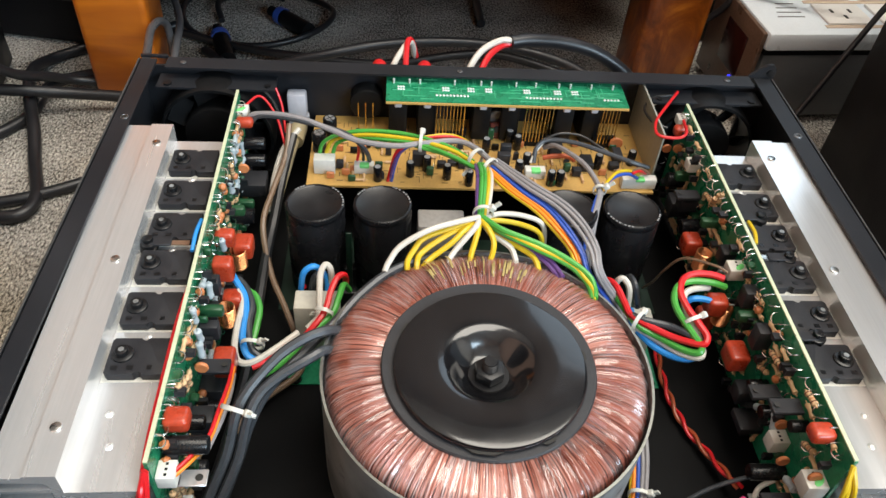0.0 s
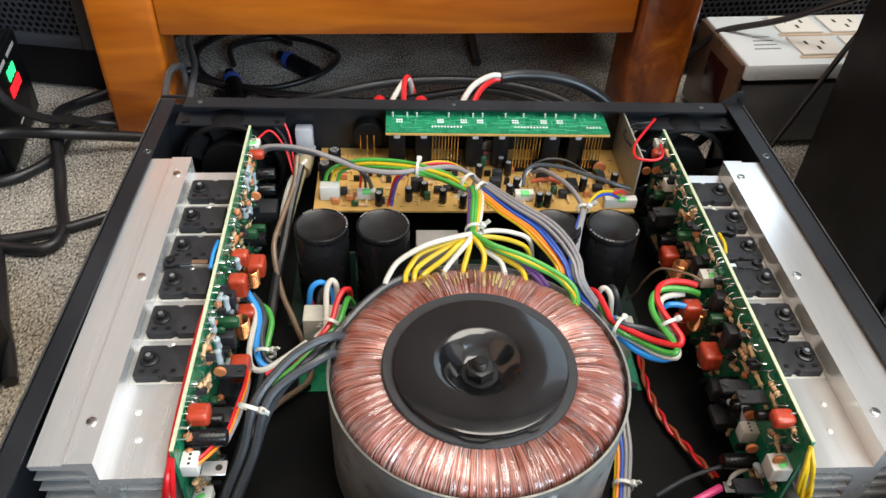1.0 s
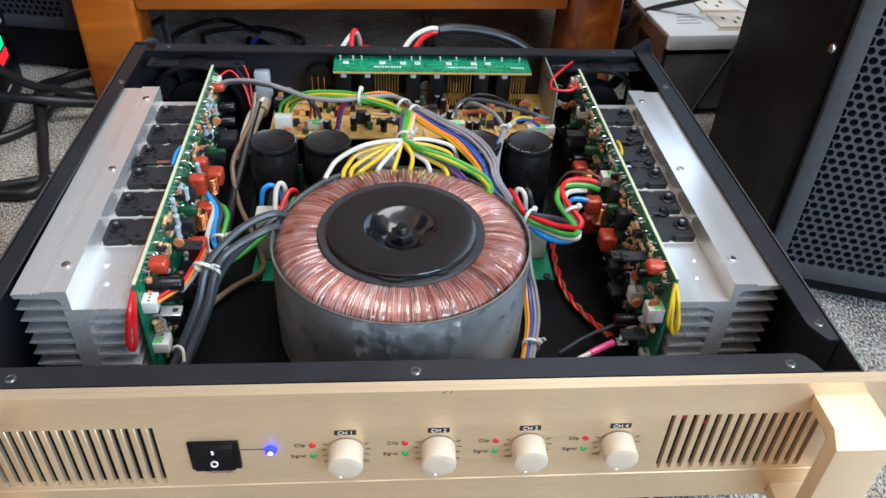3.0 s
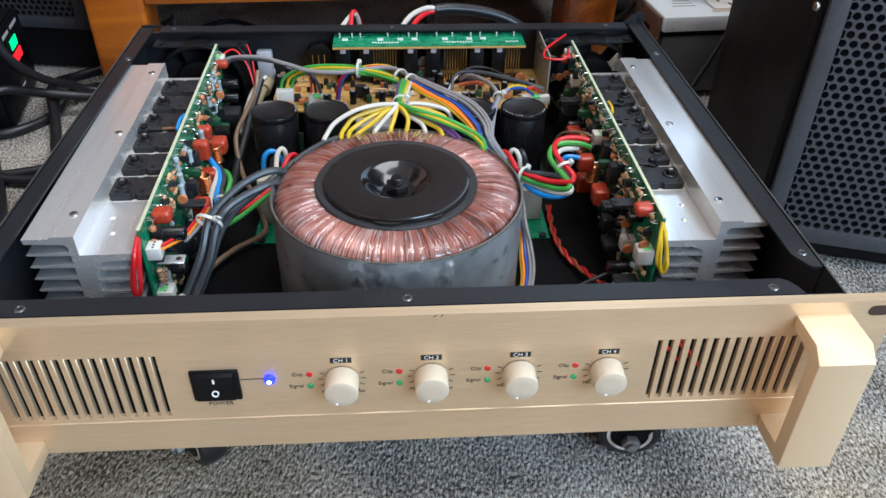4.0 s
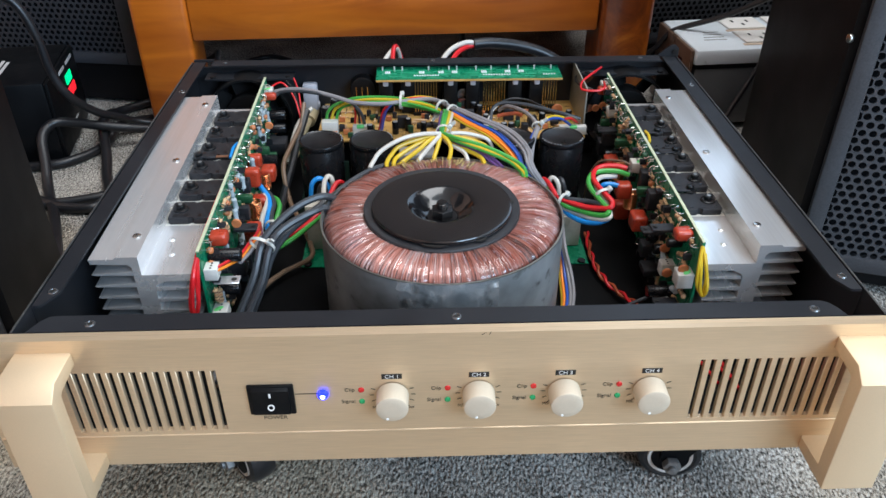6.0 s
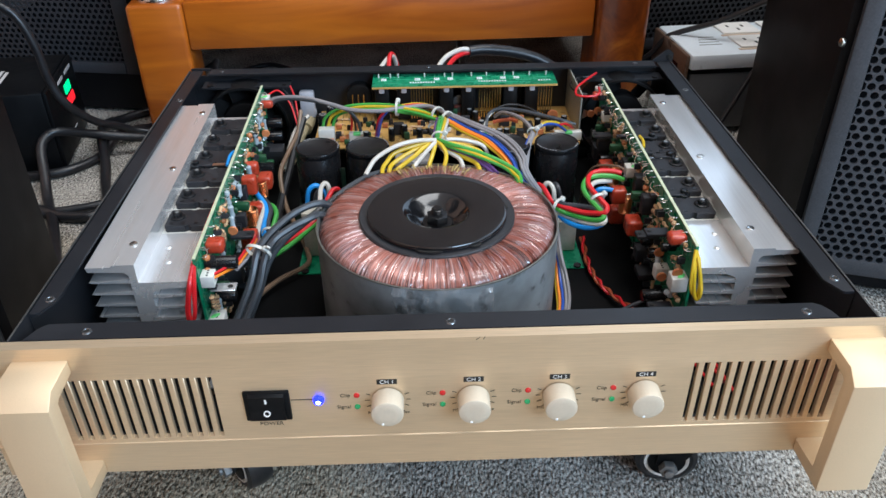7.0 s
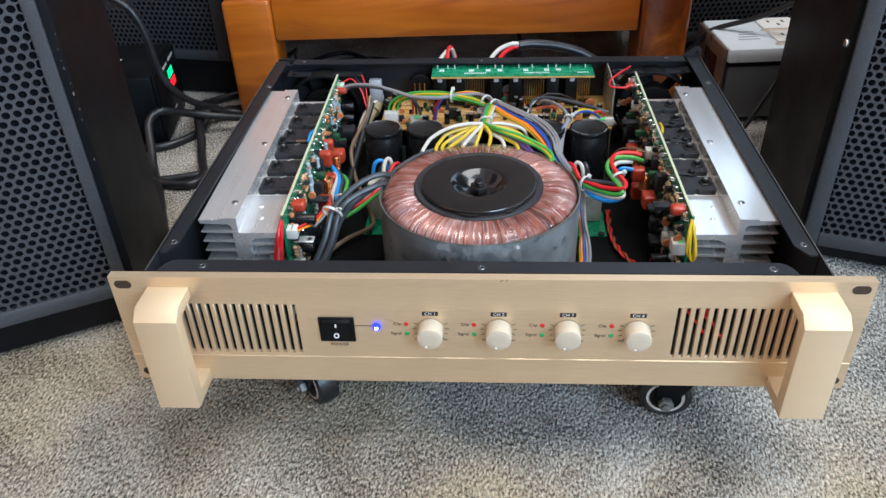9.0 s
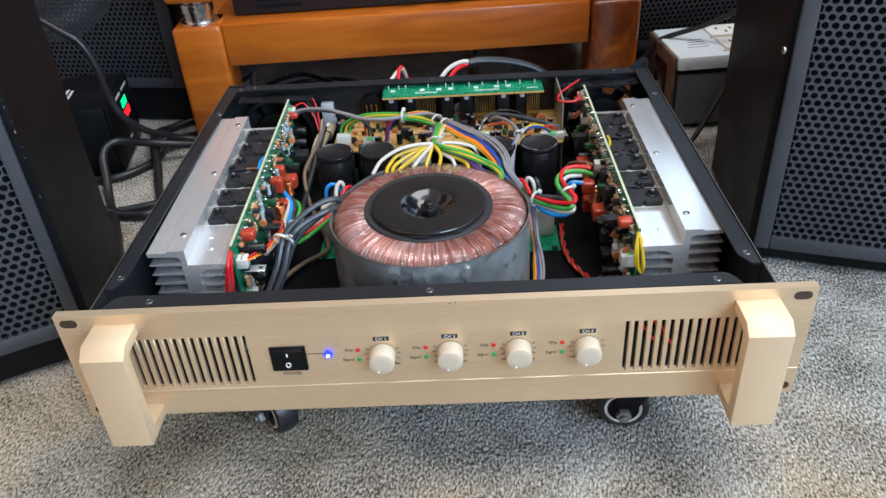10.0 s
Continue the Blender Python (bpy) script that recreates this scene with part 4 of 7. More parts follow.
for ra, rb in zip(rings, rings[1:]):
    for i in range(seg):
        bm.faces.new((ra[i], rb[i], rb[(i + 1) % seg], ra[(i + 1) % seg]))
part("clear_tape", bm, "tape", torus, "clear glossy tape over the windings").visible_shadow = False

# frayed yellow insulating tape where the leads come out
random.seed(31)
for i in range(22):
    a = radians(random.uniform(66, 120))
    r0, r1 = random.uniform(0.052, 0.062), random.uniform(0.066, 0.0735)
    m = Matrix.Translation(TC) @ Matrix.Rotation(a + random.uniform(-0.05, 0.05), 4, "Z")
    w = random.uniform(0.0002, 0.0006)
    z0, z1, up = 0.1520, 0.1478, random.uniform(-0.0003, 0.0006)
    prof = [(r0, z0 + up), ((r0 + r1) / 2, z0 + up + 0.0002), (r1, z1 + up), (r1, z1 + up - 0.0003), ((r0 + r1) / 2, z0 + up - 0.0001), (r0, z0 + up - 0.0003)]
    bm = bmesh.new()
    side = [[bm.verts.new(m @ Vector((r, s * w, z))) for r, z in prof] for s in (-1, 1)]
    for q in range(6):
        bm.faces.new((side[0][q], side[0][(q + 1) % 6], side[1][(q + 1) % 6], side[1][q]))
    for loop in side:
        bm.faces.new(loop)
    part("tape_shred", bm, "shred", torus, "frayed yellow tape strip")

# loose end of the tape hanging over the can
bm = bmesh.new()
rows = []
for j in range(11):
    row = []
    for i in range(31):
        a = radians(250 + 42 * i / 30)
        k = 0.0022 + random.uniform(-0.0010, 0.0016) * min(1.0, j / 3) + 0.0007 * math.sin(i * 0.8 + 0.6 * j)
        drop = 0.0048 * j * (0.35 + 0.65 * math.sin(math.pi * i / 30) + 0.10 * math.sin(i * 1.3))
        row.append(bm.verts.new((TC.x + (0.0786 + k) * math.cos(a + 0.006 * math.sin(j * 1.7)), TC.y + (0.0786 + k) * math.sin(a), 0.1478 - drop)))
    rows.append(row)
for ra, rb in zip(rows, rows[1:]):
    for i in range(30):
        bm.faces.new((ra[i], rb[i], rb[i + 1], ra[i + 1]))
flap = part("tape_flap", bm, "tape_loose", torus, "loose wrinkled end of clear tape")
flap.visible_shadow = False
if flap.data.polygons[100].normal.y > 0:
    flap.data.flip_normals()

# ---- big smoothing capacitors ----
for x, turn in ((-0.0945, 0), (-0.0552, 14), (0.0560, 150), (0.0945, 205)):
    CY = 0.2595
    cap = thing("smoothing_capacitor", (x, CY, 0.08), "large black can electrolytic capacitor inside the amplifier", "capacitor", "smoothing capacitors")
    part("sleeve", lathe([(0.0172, 0.0775), (0.0174, 0.08), (0.0174, 0.1362), (0.0171, 0.1366), (0.0171, 0.1372), (0.0175, 0.1378), (0.0175, 0.1396), (0.0170, 0.1408), (0.0160, 0.1411), (0.0154, 0.1407)], (x, CY, 0), 48), "elco", cap)
    part("top", lathe([(0.0156, 0.1408), (0.0148, 0.1402), (0, 0.1401)], (x, CY, 0), 40), "elco_top", cap)
    for a in (-8, 2, 9, 18, 26, 38, 46, 53, 118, 124, 131, 137):
        m = Matrix.Translation((x, CY, 0.1412)) @ Matrix.Rotation(radians(a + turn), 4, "Z")
        part("print_mark", box(0.0159, 0.0168, -0.0006, 0.0006, -0.0003, 0.0001, m=m), "elco_print", cap)
supply = thing("supply_board", (0, 0.27, 0.078), "green circuit board under the smoothing capacitors", "circuit board")
part("board", box(-0.118, 0.118, 0.232, 0.297, 0.0768, 0.0775), "board_dark", supply)
for x, y in ((-0.076, 0.236), (0.076, 0.236), (-0.076, 0.256), (0.077, 0.25)):
    part("film_block", box(x - 0.006, x + 0.006, y - 0.003, y + 0.003, 0.0776, 0.092, bevel=0.0008), "jack", supply)
relay = part("relay", box(-0.034, -0.006, 0.252, 0.268, 0.0776, 0.130, bevel=0.001), "relay_shell", supply, "white boxed relay")
part("relay_seam", box(-0.0345, -0.0055, 0.2515, 0.2685, 0.084, 0.0848), "nylon_grey", relay)
part("bracket", box(-0.0765, -0.0730, 0.2470, 0.2485, 0.078, 0.128, bevel=0.0004), "board_dark", supply)

# ---- input board and jack board ----
board = thing("input_board", (0.01, 0.343, 0.1185), "tan phenolic circuit board crowded with small parts", "circuit board")
part("board", box(-0.1045, 0.1225, 0.3005, 0.3785, 0.1185, 0.120), "pcb_yellow", board)
random.seed(11)
bm = bmesh.new()
for i in range(260):
    x, y = random.uniform(-0.1, 0.118), random.uniform(0.3045, 0.37)
    w, h = random.choice(((0.004, 0.0005), (0.0005, 0.004), (0.0025, 0.0004), (0.0004, 0.006)))
    box(x, x + w, y, y + h, 0.12, 0.1202, bm=bm)
tagged(part("board_print", bm, "silk", board), kind="stuff")
BZ = 0.120


def small_elco(x, y, r=0.0024, h=0.0085, parent=None, z=BZ):
    can = part("electrolytic", lathe([(0.9 * r, 0), (r, 0.0004), (r, h - 0.0006), (0.9 * r, h), (0, h)], (x, y, z), 18), "elco", parent)
    part("vent", cyl((x, y, z + h), 0.72 * r, 0.0002, seg=14), "vent_metal" if r > 0.004 else "elco_print", can)
    return can


for x, y in ((-0.038, 0.3125), (-0.027, 0.3185), (-0.014, 0.3105), (0.0, 0.3045), (-0.059, 0.3070), (0.014, 0.3405), (0.031, 0.3505), (0.036, 0.3445), (0.040, 0.3245), (0.034, 0.3165), (0.054, 0.3065), (0.060, 0.3065), (0.089, 0.3255), (0.113, 0.3305)):
    small_elco(x, y, 0.0028, 0.0112, board)
for x, y in ((-0.0925, 0.3545), (-0.0985, 0.3375)):
    can = small_elco(x, y, 0.0047, 0.0145, board)
    for turn in (0, 90):
        part("vent_score", box(-0.0036, 0.0036, -0.0003, 0.0003, 0.01472, 0.01485, m=Matrix.Translation((x, y, BZ)) @ Matrix.Rotation(radians(turn + 35), 4, "Z")), "print", can)
for x, y, w, d, h in ((-0.017, 0.322, 0.0030, 0.004, 0.005), (-0.003, 0.322, 0.0030, 0.004, 0.005), (-0.032, 0.324, 0.0045, 0.005, 0.011), (-0.084, 0.319, 0.0024, 0.004, 0.006), (-0.010, 0.3245, 0.0030, 0.004, 0.004), (0.0245, 0.3255, 0.0042, 0.005, 0.0105), (0.0265, 0.3335, 0.0036, 0.004, 0.012), (0.061, 0.337, 0.0045, 0.006, 0.011), (0.081, 0.326, 0.0040, 0.012, 0.007), (0.100, 0.325, 0.0035, 0.005, 0.005), (0.104, 0.336, 0.0032, 0.010, 0.007), (0.073, 0.317, 0.0030, 0.005, 0.006)):
    part("chip", box(x - w, x + w, y - d / 2, y + d / 2, BZ + 0.0006, BZ + h, bevel=0.0005, seg=1), "epoxy", board)
for x, y, h in ((-0.025, 0.3135, 0.007), (0.067, 0.3205, 0.007), (0.0135, 0.3545, 0.010), (0.0180, 0.3545, 0.010)):
    part("film_capacitor", box(x - 0.0024, x + 0.0024, y - 0.0016, y + 0.0016, BZ + 0.0004, BZ + h, bevel=0.0008, seg=1), "green_cap", board)
random.seed(21)
for i in range(95):
    x, y = random.uniform(-0.09, 0.115), random.uniform(0.304, 0.36)
    k = random.random()
    if k < 0.45:
        m = Matrix.Translation((x, y, BZ + 0.0013)) @ Matrix.Rotation(random.choice((0, 1.5708)), 4, "Z") @ AXES["x"]
        bm = lathe([(0.0003, -0.005), (0.0003, -0.0031), (0.0010, -0.003), (0.0008, -0.001), (0.0008, 0.001), (0.0010, 0.003), (0.0003, 0.0031), (0.0003, 0.005)], (0, 0, 0), 8, m=m)
        part("resistor", bm, "resistor_tan", board)
    elif k < 0.7:
        part("film_capacitor", box(x - 0.0025, x + 0.0025, y - 0.001, y + 0.001, BZ + 0.0004, BZ + 0.005, bevel=0.0005, seg=1), random.choice(("green_cap", "jack", "orange_disc")), board)
    elif k < 0.85:
        part("small_transistor", prism([(x - 0.002, y - 0.001), (x + 0.002, y - 0.001), (x + 0.0012, y + 0.0015), (x - 0.0012, y + 0.0015)], "z", BZ + 0.001, BZ + 0.006), "epoxy", board)
    else:
        part("wire_link", tube([(x, y, BZ), (x, y, BZ + 0.004), (x + 0.001, y + 0.006, BZ + 0.004), (x + 0.001, y + 0.0065, BZ)], 0.0003, 5, 3), "solder", board)
part("disc_capacitor", lathe([(0, -0.0013), (0.0045, -0.0009), (0.0050, 0), (0.0045, 0.0009), (0, 0.0013)], (0, 0, 0), 22, m=Matrix.Translation((0.1055, 0.347, BZ + 0.0052)) @ AXES["y"]), "orange_disc", board)
# white plugs on the board
for x, y, w, d, h, green in ((-0.0935, 0.3155, 0.0068, 0.008, 0.0115, 0), (-0.068, 0.3155, 0.0065, 0.006, 0.007, 1), (0.0445, 0.3145, 0.0068, 0.0065, 0.007, 1), (0.1125, 0.3065, 0.0115, 0.006, 0.008, 1)):
    plug = part("white_plug", box(x - w, x + w, y - d / 2, y + d / 2, BZ + 0.0002, BZ + h, bevel=0.0006), "nylon", board, "white nylon plug")
    if green:
        part("green_dab", box(x - 0.003, x + 0.0035, y - d / 2 - 0.0004, y + d / 2 - 0.002, BZ + h - 0.0022, BZ + h + 0.0004, bevel=0.0006, seg=1), "green_mark", plug)
# trimmer
trim = part("trimmer", box(0.0175, 0.0275, 0.3555, 0.3595, BZ, BZ + 0.0125, bevel=0.0012), "pot", board, "brown trimmer potentiometer")
part("trimmer_shell", cyl((0.0225, 0.3600, BZ + 0.0145), 0.0058, 0.0035, "y", seg=24, bevel=0.0008), "tin_shell", trim, "tinned trimmer shell")
part("trimmer_dial", cyl((0.0225, 0.3553, BZ + 0.0085), 0.0026, -0.0006, "y", seg=16), "print", trim)
for x in (0.0205, 0.0245):
    part("trimmer_pin", cyl((x, 0.3553, BZ + 0.0028), 0.0007, -0.0005, "y", seg=10), "solder", trim)
# jack board above
jb = thing("jack_board", (0.027, 0.361, 0.1545), "green circuit board above a row of black jack sockets", "circuit board")
GX0, GX1, GY0, GY1, GZ = -0.0545, 0.1078, 0.3455, 0.3755, 0.1545
part("board", box(GX0, GX1, GY0, GY1, GZ, GZ + 0.0012), "pcb_green", jb)
part("board_edge", box(GX0, GX1, GY0 - 0.0010, GY0 - 0.0001, GZ - 0.0008, GZ + 0.0006), "pcb_yellow", jb)
part("board_core", box(GX0, GX1, GY0, GY1, GZ - 0.0008, GZ - 0.0001), "pcb_yellow", jb)
random.seed(5)
bm = bmesh.new()
for i in range(90):
    x, y = random.uniform(GX0 + 0.004, GX1 - 0.012), random.uniform(GY0 + 0.003, GY1 - 0.003)
    w, h = random.choice(((0.009, 0.0006), (0.0006, 0.006), (0.014, 0.0005), (0.0005, 0.009)))
    box(x, min(x + w, GX1 - 0.002), y, min(y + h, GY1 - 0.001), GZ + 0.0012, GZ + 0.0014, bm=bm)
tagged(part("copper_trace", bm, "trace", jb), kind="stuff")
dot = shared("solder_dot", lathe([(0.0010, 0), (0.0007, 0.0006), (0, 0.0009)], (0, 0, 0), 8), "silk_white")
for x0 in (-0.0465, -0.0165, 0.0005, 0.0125, 0.0385, 0.0595, 0.0715):
    for i in range(3):
        for j in range(2):
            piece("solder_dot", dot, jb, Matrix.Translation((x0 + 0.0017 * i, 0.3595 + 0.003 * j, GZ + 0.0012)))
for x0, n in ((-0.021, 10), (0.0395, 11), (0.0925, 5)):
    for i in range(n):
        piece("solder_dot", dot, jb, Matrix.Translation((x0 + 0.0023 * i, 0.3535, GZ + 0.0012)))
pin = shared("solder_pin", cyl((0, 0, 0), 0.0007, 0.0034, seg=8), "silk_white")
for x in (-0.0495, -0.039, -0.032, -0.0085, 0.0095, 0.0165, 0.0335, 0.047, 0.063, 0.071, 0.0855, 0.1005):
    piece("solder_pin", pin, jb, Matrix.Translation((x, 0.367, GZ + 0.0012)))
pin = shared("contact_pin", box(-0.00035, 0.00035, -0.00035, 0.00035, 0, 0.03), "gold_pin")
for x0, n in ((-0.0205, 9), (0.0395, 9), (0.092, 6)):
    part("socket_strip", box(x0 - 0.002, x0 + 0.0023 * n, 0.3485, 0.3535, BZ, BZ + 0.0075), "jack", jb)
    for i in range(n):
        piece("contact_pin", pin, jb, Matrix.Translation((x0 + 0.0023 * i, 0.3475 + 0.0008 * (i % 2), 0.1243)))
for x in (-0.0465, -0.0270, 0.0105, 0.0300, 0.0675, 0.0865):
    jack = part("jack_socket", box(x - 0.0062, x + 0.0062, 0.352, 0.3785, 0.1215, 0.1505, bevel=0.0012), "jack", jb, "black moulded jack socket")
    part("blue_lug", box(x - 0.0024, x + 0.0024, 0.3495, 0.352, 0.1475, 0.1535, bevel=0.0006, seg=1), "nylon_grey", jack)
# round mains-style socket left of the jacks
xlr = part("round_socket", cyl((-0.0680, 0.379, 0.1375), 0.0115, -0.012, "y", seg=32, bevel=0.001), "jack", jb, "round black panel socket")
for i in range(3):
    part("socket_pin", box(-0.0735 + 0.005 * i - 0.0004, -0.0735 + 0.005 * i + 0.0004, 0.3625, 0.3633, BZ, 0.142), "gold_pin", xlr)
part("screen_plate", box(0.1225, 0.1236, 0.312, 0.3785, 0.079, 0.1585), "plate", amp, "bare zinc screening plate")

# ---- two upright amplifier boards ----


def resistor_mesh(name, material, k=1.0):
    bm = lathe([(0.0003, -0.0075 * k), (0.0003, -0.0052 * k), (0.0016 * k, -0.005 * k), (0.0019 * k, -0.0036 * k), (0.0014 * k, -0.002 * k), (0.0014 * k, 0.002 * k), (0.0019 * k, 0.0036 * k), (0.0016 * k, 0.005 * k), (0.0003, 0.0052 * k), (0.0003, 0.0075 * k)], (0, 0, 0), 10)
    return shared(name, bm, material)


def amplifier_board(s, spec):
    x0 = s * 0.1482
    ab = thing("amplifier_board", (x0, 0.215, 0.085), "upright green amplifier circuit board with red capacitors and coils", "circuit board", "amplifier boards")
    Y0, Y1, Z0, Z1 = 0.0805, 0.350, 0.0825, 0.1568
    part("board", box(x0 - 0.0008, x0 + 0.0008, Y0, Y1, Z0, Z1), "pcb_green", ab)
    part("board_edge", box(x0 - 0.0009, x0 + 0.0009, Y0 + 0.0003, Y1, Z1, Z1 + 0.0007), "pcb_edge", ab, "pale sawn board edge")
    inn = x0 - s * 0.0009            # the face towards the transformer

    def P(y, z, out):
        return Vector((inn - s * out, y, z))
    for kind, y, z, size in spec:
        if kind == "film":
            w, h, d = size
            c = P(y, z, d)
            bm = box(c.x - 0.0055, c.x + 0.0055, y - w / 2, y + w / 2, z - h / 2, z + h / 2, bevel=0.0022, seg=3)
            part("film_capacitor", bm, "red_film", ab, "red dipped film capacitor")
            part("lead", tube([P(y, z, 0), P(y, z, max(d - 0.003, 0.001))], 0.0005, 5, 2), "solder", ab)
        elif kind == "coil":
            c = P(y, z, 0.0105)
            bm = tube([c + Vector((0.0044 * math.cos(0.524 * i), 0.0044 * math.sin(0.524 * i), -0.0066 + 0.00008 * i)) for i in range(166)], 0.0005, 5, 1)
            part("coil", bm, "copper", ab, "bright copper air coil")
        elif kind == "plug":
            w, h, d, dab = size
            c = P(y, z, d / 2)
            bm = box(c.x - d / 2, c.x + d / 2, y - w / 2, y + w / 2, z - h / 2, z + h / 2, bevel=0.0006)
            plug = part("white_plug", bm, "nylon", ab, "white nylon plug")
            for k in (-1, 0, 1):
                part("pin_slot", box(c.x - 0.0006, c.x + 0.0006, y + k * w * 0.28 - 0.0006, y + k * w * 0.28 + 0.0006, z + h / 2 - 0.0004, z + h / 2 + 0.0001), "jack", plug)
            if dab:
                smear = Matrix.Translation((c.x + s * d * 0.12, y - w * 0.15, z + h / 2)) @ Matrix.Rotation(0.7, 4, "Z") @ Matrix.Diagonal((1.5, 0.75, 1, 1))
                part("green_dab", lathe([(0.0024, -0.0004), (0.0021, 0.0003), (0.0010, 0.0006), (0, 0.0006)], (0, 0, 0), 11, m=smear), "green_mark", plug)
        elif kind == "elco":
            r, h = size
            m = Matrix.Translation(P(y, z, 0.0004)) @ Matrix.Rotation(radians(-90 * s), 4, "Y")
            can = part("electrolytic", lathe([(0.9 * r, 0), (r, 0.0004), (r, h - 0.0006), (0.9 * r, h), (0, h)], (0, 0, 0), 20, m=m), "elco", ab)
            part("sleeve_stripe", prism([(r * 1.01 * math.cos(radians(a)), r * 1.01 * math.sin(radians(a))) for a in (60, 75, 90)] + [(r * 0.9 * math.cos(radians(a)), r * 0.9 * math.sin(radians(a))) for a in (90, 75, 60)], "z", 0.001, h - 0.001, m=m), "elco_print", can)
        elif kind == "disc":
            m = Matrix.Translation(P(y, z, size)) @ AXES["y"]
            part("disc_capacitor", lathe([(0, -0.0011), (0.0030, -0.0009), (0.0034, 0), (0.0030, 0.0009), (0, 0.0011)], (0, 0, 0), 18, m=m), "orange_disc", ab)
        elif kind == "to220":
            c = P(y, z, 0.012)
            tab = part("driver_transistor", box(c.x - 0.0075, c.x + 0.0075, y - 0.0042, y + 0.0042, z - 0.0005, z + 0.0018, bevel=0.0004, seg=1), "epoxy", ab)
            part("tab_hole", cyl((c.x - s * 0.005, y, z + 0.0025), 0.0014, 0.0002, seg=14), "print", tab)
        elif kind == "green":
            c = P(y, z, 0.006)
            part("green_capacitor", box(c.x - 0.006, c.x + 0.006, y - 0.0025, y + 0.0025, z - 0.003, z + 0.003, bevel=0.0014), "green_cap", ab)
        elif kind == "block":
            w, h, d = size
            c = P(y, z, d / 2)
            part("relay_block", box(c.x - d / 2, c.x + d / 2, y - w / 2, y + w / 2, z - h / 2, z + h / 2, bevel=0.0008), "epoxy", ab)
        elif kind == "res":
            m = Matrix.Translation(P(y, z, 0.0055)) @ Matrix.Rotation(radians(size), 4, "X") @ Matrix.Diagonal((0.85, 0.85, 0.8, 1))
            part("standing_resistor", lathe([(0.0004, -0.0075), (0.0004, -0.0056), (0.0021, -0.0053), (0.0024, -0.004), (0.0020, -0.0026), (0.0020, 0.0026), (0.0024, 0.004), (0.0021, 0.0053), (0.0004, 0.0056), (0.0004, 0.0075)], (0, 0, 0), 14, m=m), "resistor_blue", ab, "pale blue-grey resistor")
        elif kind == "tan":
            m = Matrix.Translation(P(y, z, 0.004)) @ Matrix.Rotation(radians(size), 4, "X")
            rz = part("banded_resistor", lathe([(0.0004, -0.006), (0.0004, -0.0042), (0.0015, -0.004), (0.0017, -0.003), (0.0013, -0.002), (0.0013, 0.002), (0.0017, 0.003), (0.0015, 0.004), (0.0004, 0.0042), (0.0004, 0.006)], (0, 0, 0), 12, m=m), "resistor_tan", ab)
            for q, ink in ((-0.003, "pot"), (-0.001, "print"), (0.0008, "orange_disc"), (0.003, "pot")):
                part("colour_band", lathe([(0.00135 + 0.0004 * (abs(q) > 0.002), -0.0003), (0.0014 + 0.0004 * (abs(q) > 0.002), 0.0), (0.00135 + 0.0004 * (abs(q) > 0.002), 0.0003)], (0, 0, q), 12, m=m), ink, rz)
        elif kind == "clip":
            c = P(y, z, 0.011)
            clip = part("heat_clip", box(c.x - 0.0075, c.x + 0.0075, y - 0.004, y + 0.004, z, z + 0.001, bevel=0.0003, seg=1, m=None), "alu", ab, "bare metal transistor tab")
            part("clip_hole", cyl((c.x - s * 0.004, y, z + 0.001), 0.0017, 0.0002, seg=14), "print", clip)
    # crowd of small parts
    random.seed(31 + s)
    tan, blue = resistor_mesh("resistor", "resistor_tan", 0.75), resistor_mesh("resistor", "resistor_blue", 1.0)
    link = shared("wire_link", tube([(-0.003, 0, 0), (-0.0025, 0, 0.003), (0, 0, 0.0042), (0.0025, 0, 0.003), (0.003, 0, 0)], 0.00035, 5, 3), "solder")
    wart = shared("ceramic_bead", lathe([(0, 0.0045), (0.0018, 0.0038), (0.0023, 0.002), (0.0012, 0.0002), (0, 0)], (0, 0, 0), 10), "orange_disc")
    trs = shared("small_transistor", prism([(-0.0022, -0.001), (0.0022, -0.001), (0.0014, 0.0016), (-0.0014, 0.0016)], "z", 0.0025, 0.0072), "epoxy")
    gcap = shared("green_bead", box(-0.0022, 0.0022, -0.0012, 0.0012, 0.0006, 0.005, bevel=0.0008, seg=1), "green_cap")
    turn = Matrix.Rotation(radians(-90 * s), 4, "Y")
    for i in range(290):
        y, z = random.uniform(Y0 + 0.006, Y1 - 0.008), random.uniform(Z0 + 0.004, Z1 - 0.003)
        spin = Matrix.Rotation(random.choice((0, 0.0, 1.5708)) + random.uniform(-0.1, 0.1), 4, "Z")
        k = random.random()
        if k < 0.30:
            lift, me, nm = 0.0022, tan, "resistor"
        elif k < 0.40 and s < 0:
            lift, me, nm = 0.003, blue, "resistor"
        elif k < 0.62:
            lift, me, nm = 0.0, link, "wire_link"
        elif k < (0.76 if s < 0 else 0.67):
            lift, me, nm = 0.0005, wart, "ceramic_bead"
        elif k < 0.9:
            lift, me, nm = 0.0, trs, "small_transistor"
        else:
            lift, me, nm = 0.0, gcap, "green_bead"
        if nm == "resistor":
            spin = spin @ Matrix.Rotation(radians(90), 4, "X")
        piece(nm, me, ab, Matrix.Translation(P(y, z, lift)) @ turn @ spin)
    # row of transistor legs and solder along the top edge
    for i in range(42):
        y = Y0 + 0.012 + 0.0061 * i + random.uniform(-0.0012, 0.0012)
        piece("wire_link", link, ab, Matrix.Translation(P(y, Z1 - random.uniform(0.002, 0.007), 0)) @ turn @ Matrix.Rotation(random.uniform(0, 3), 4, "Z"))
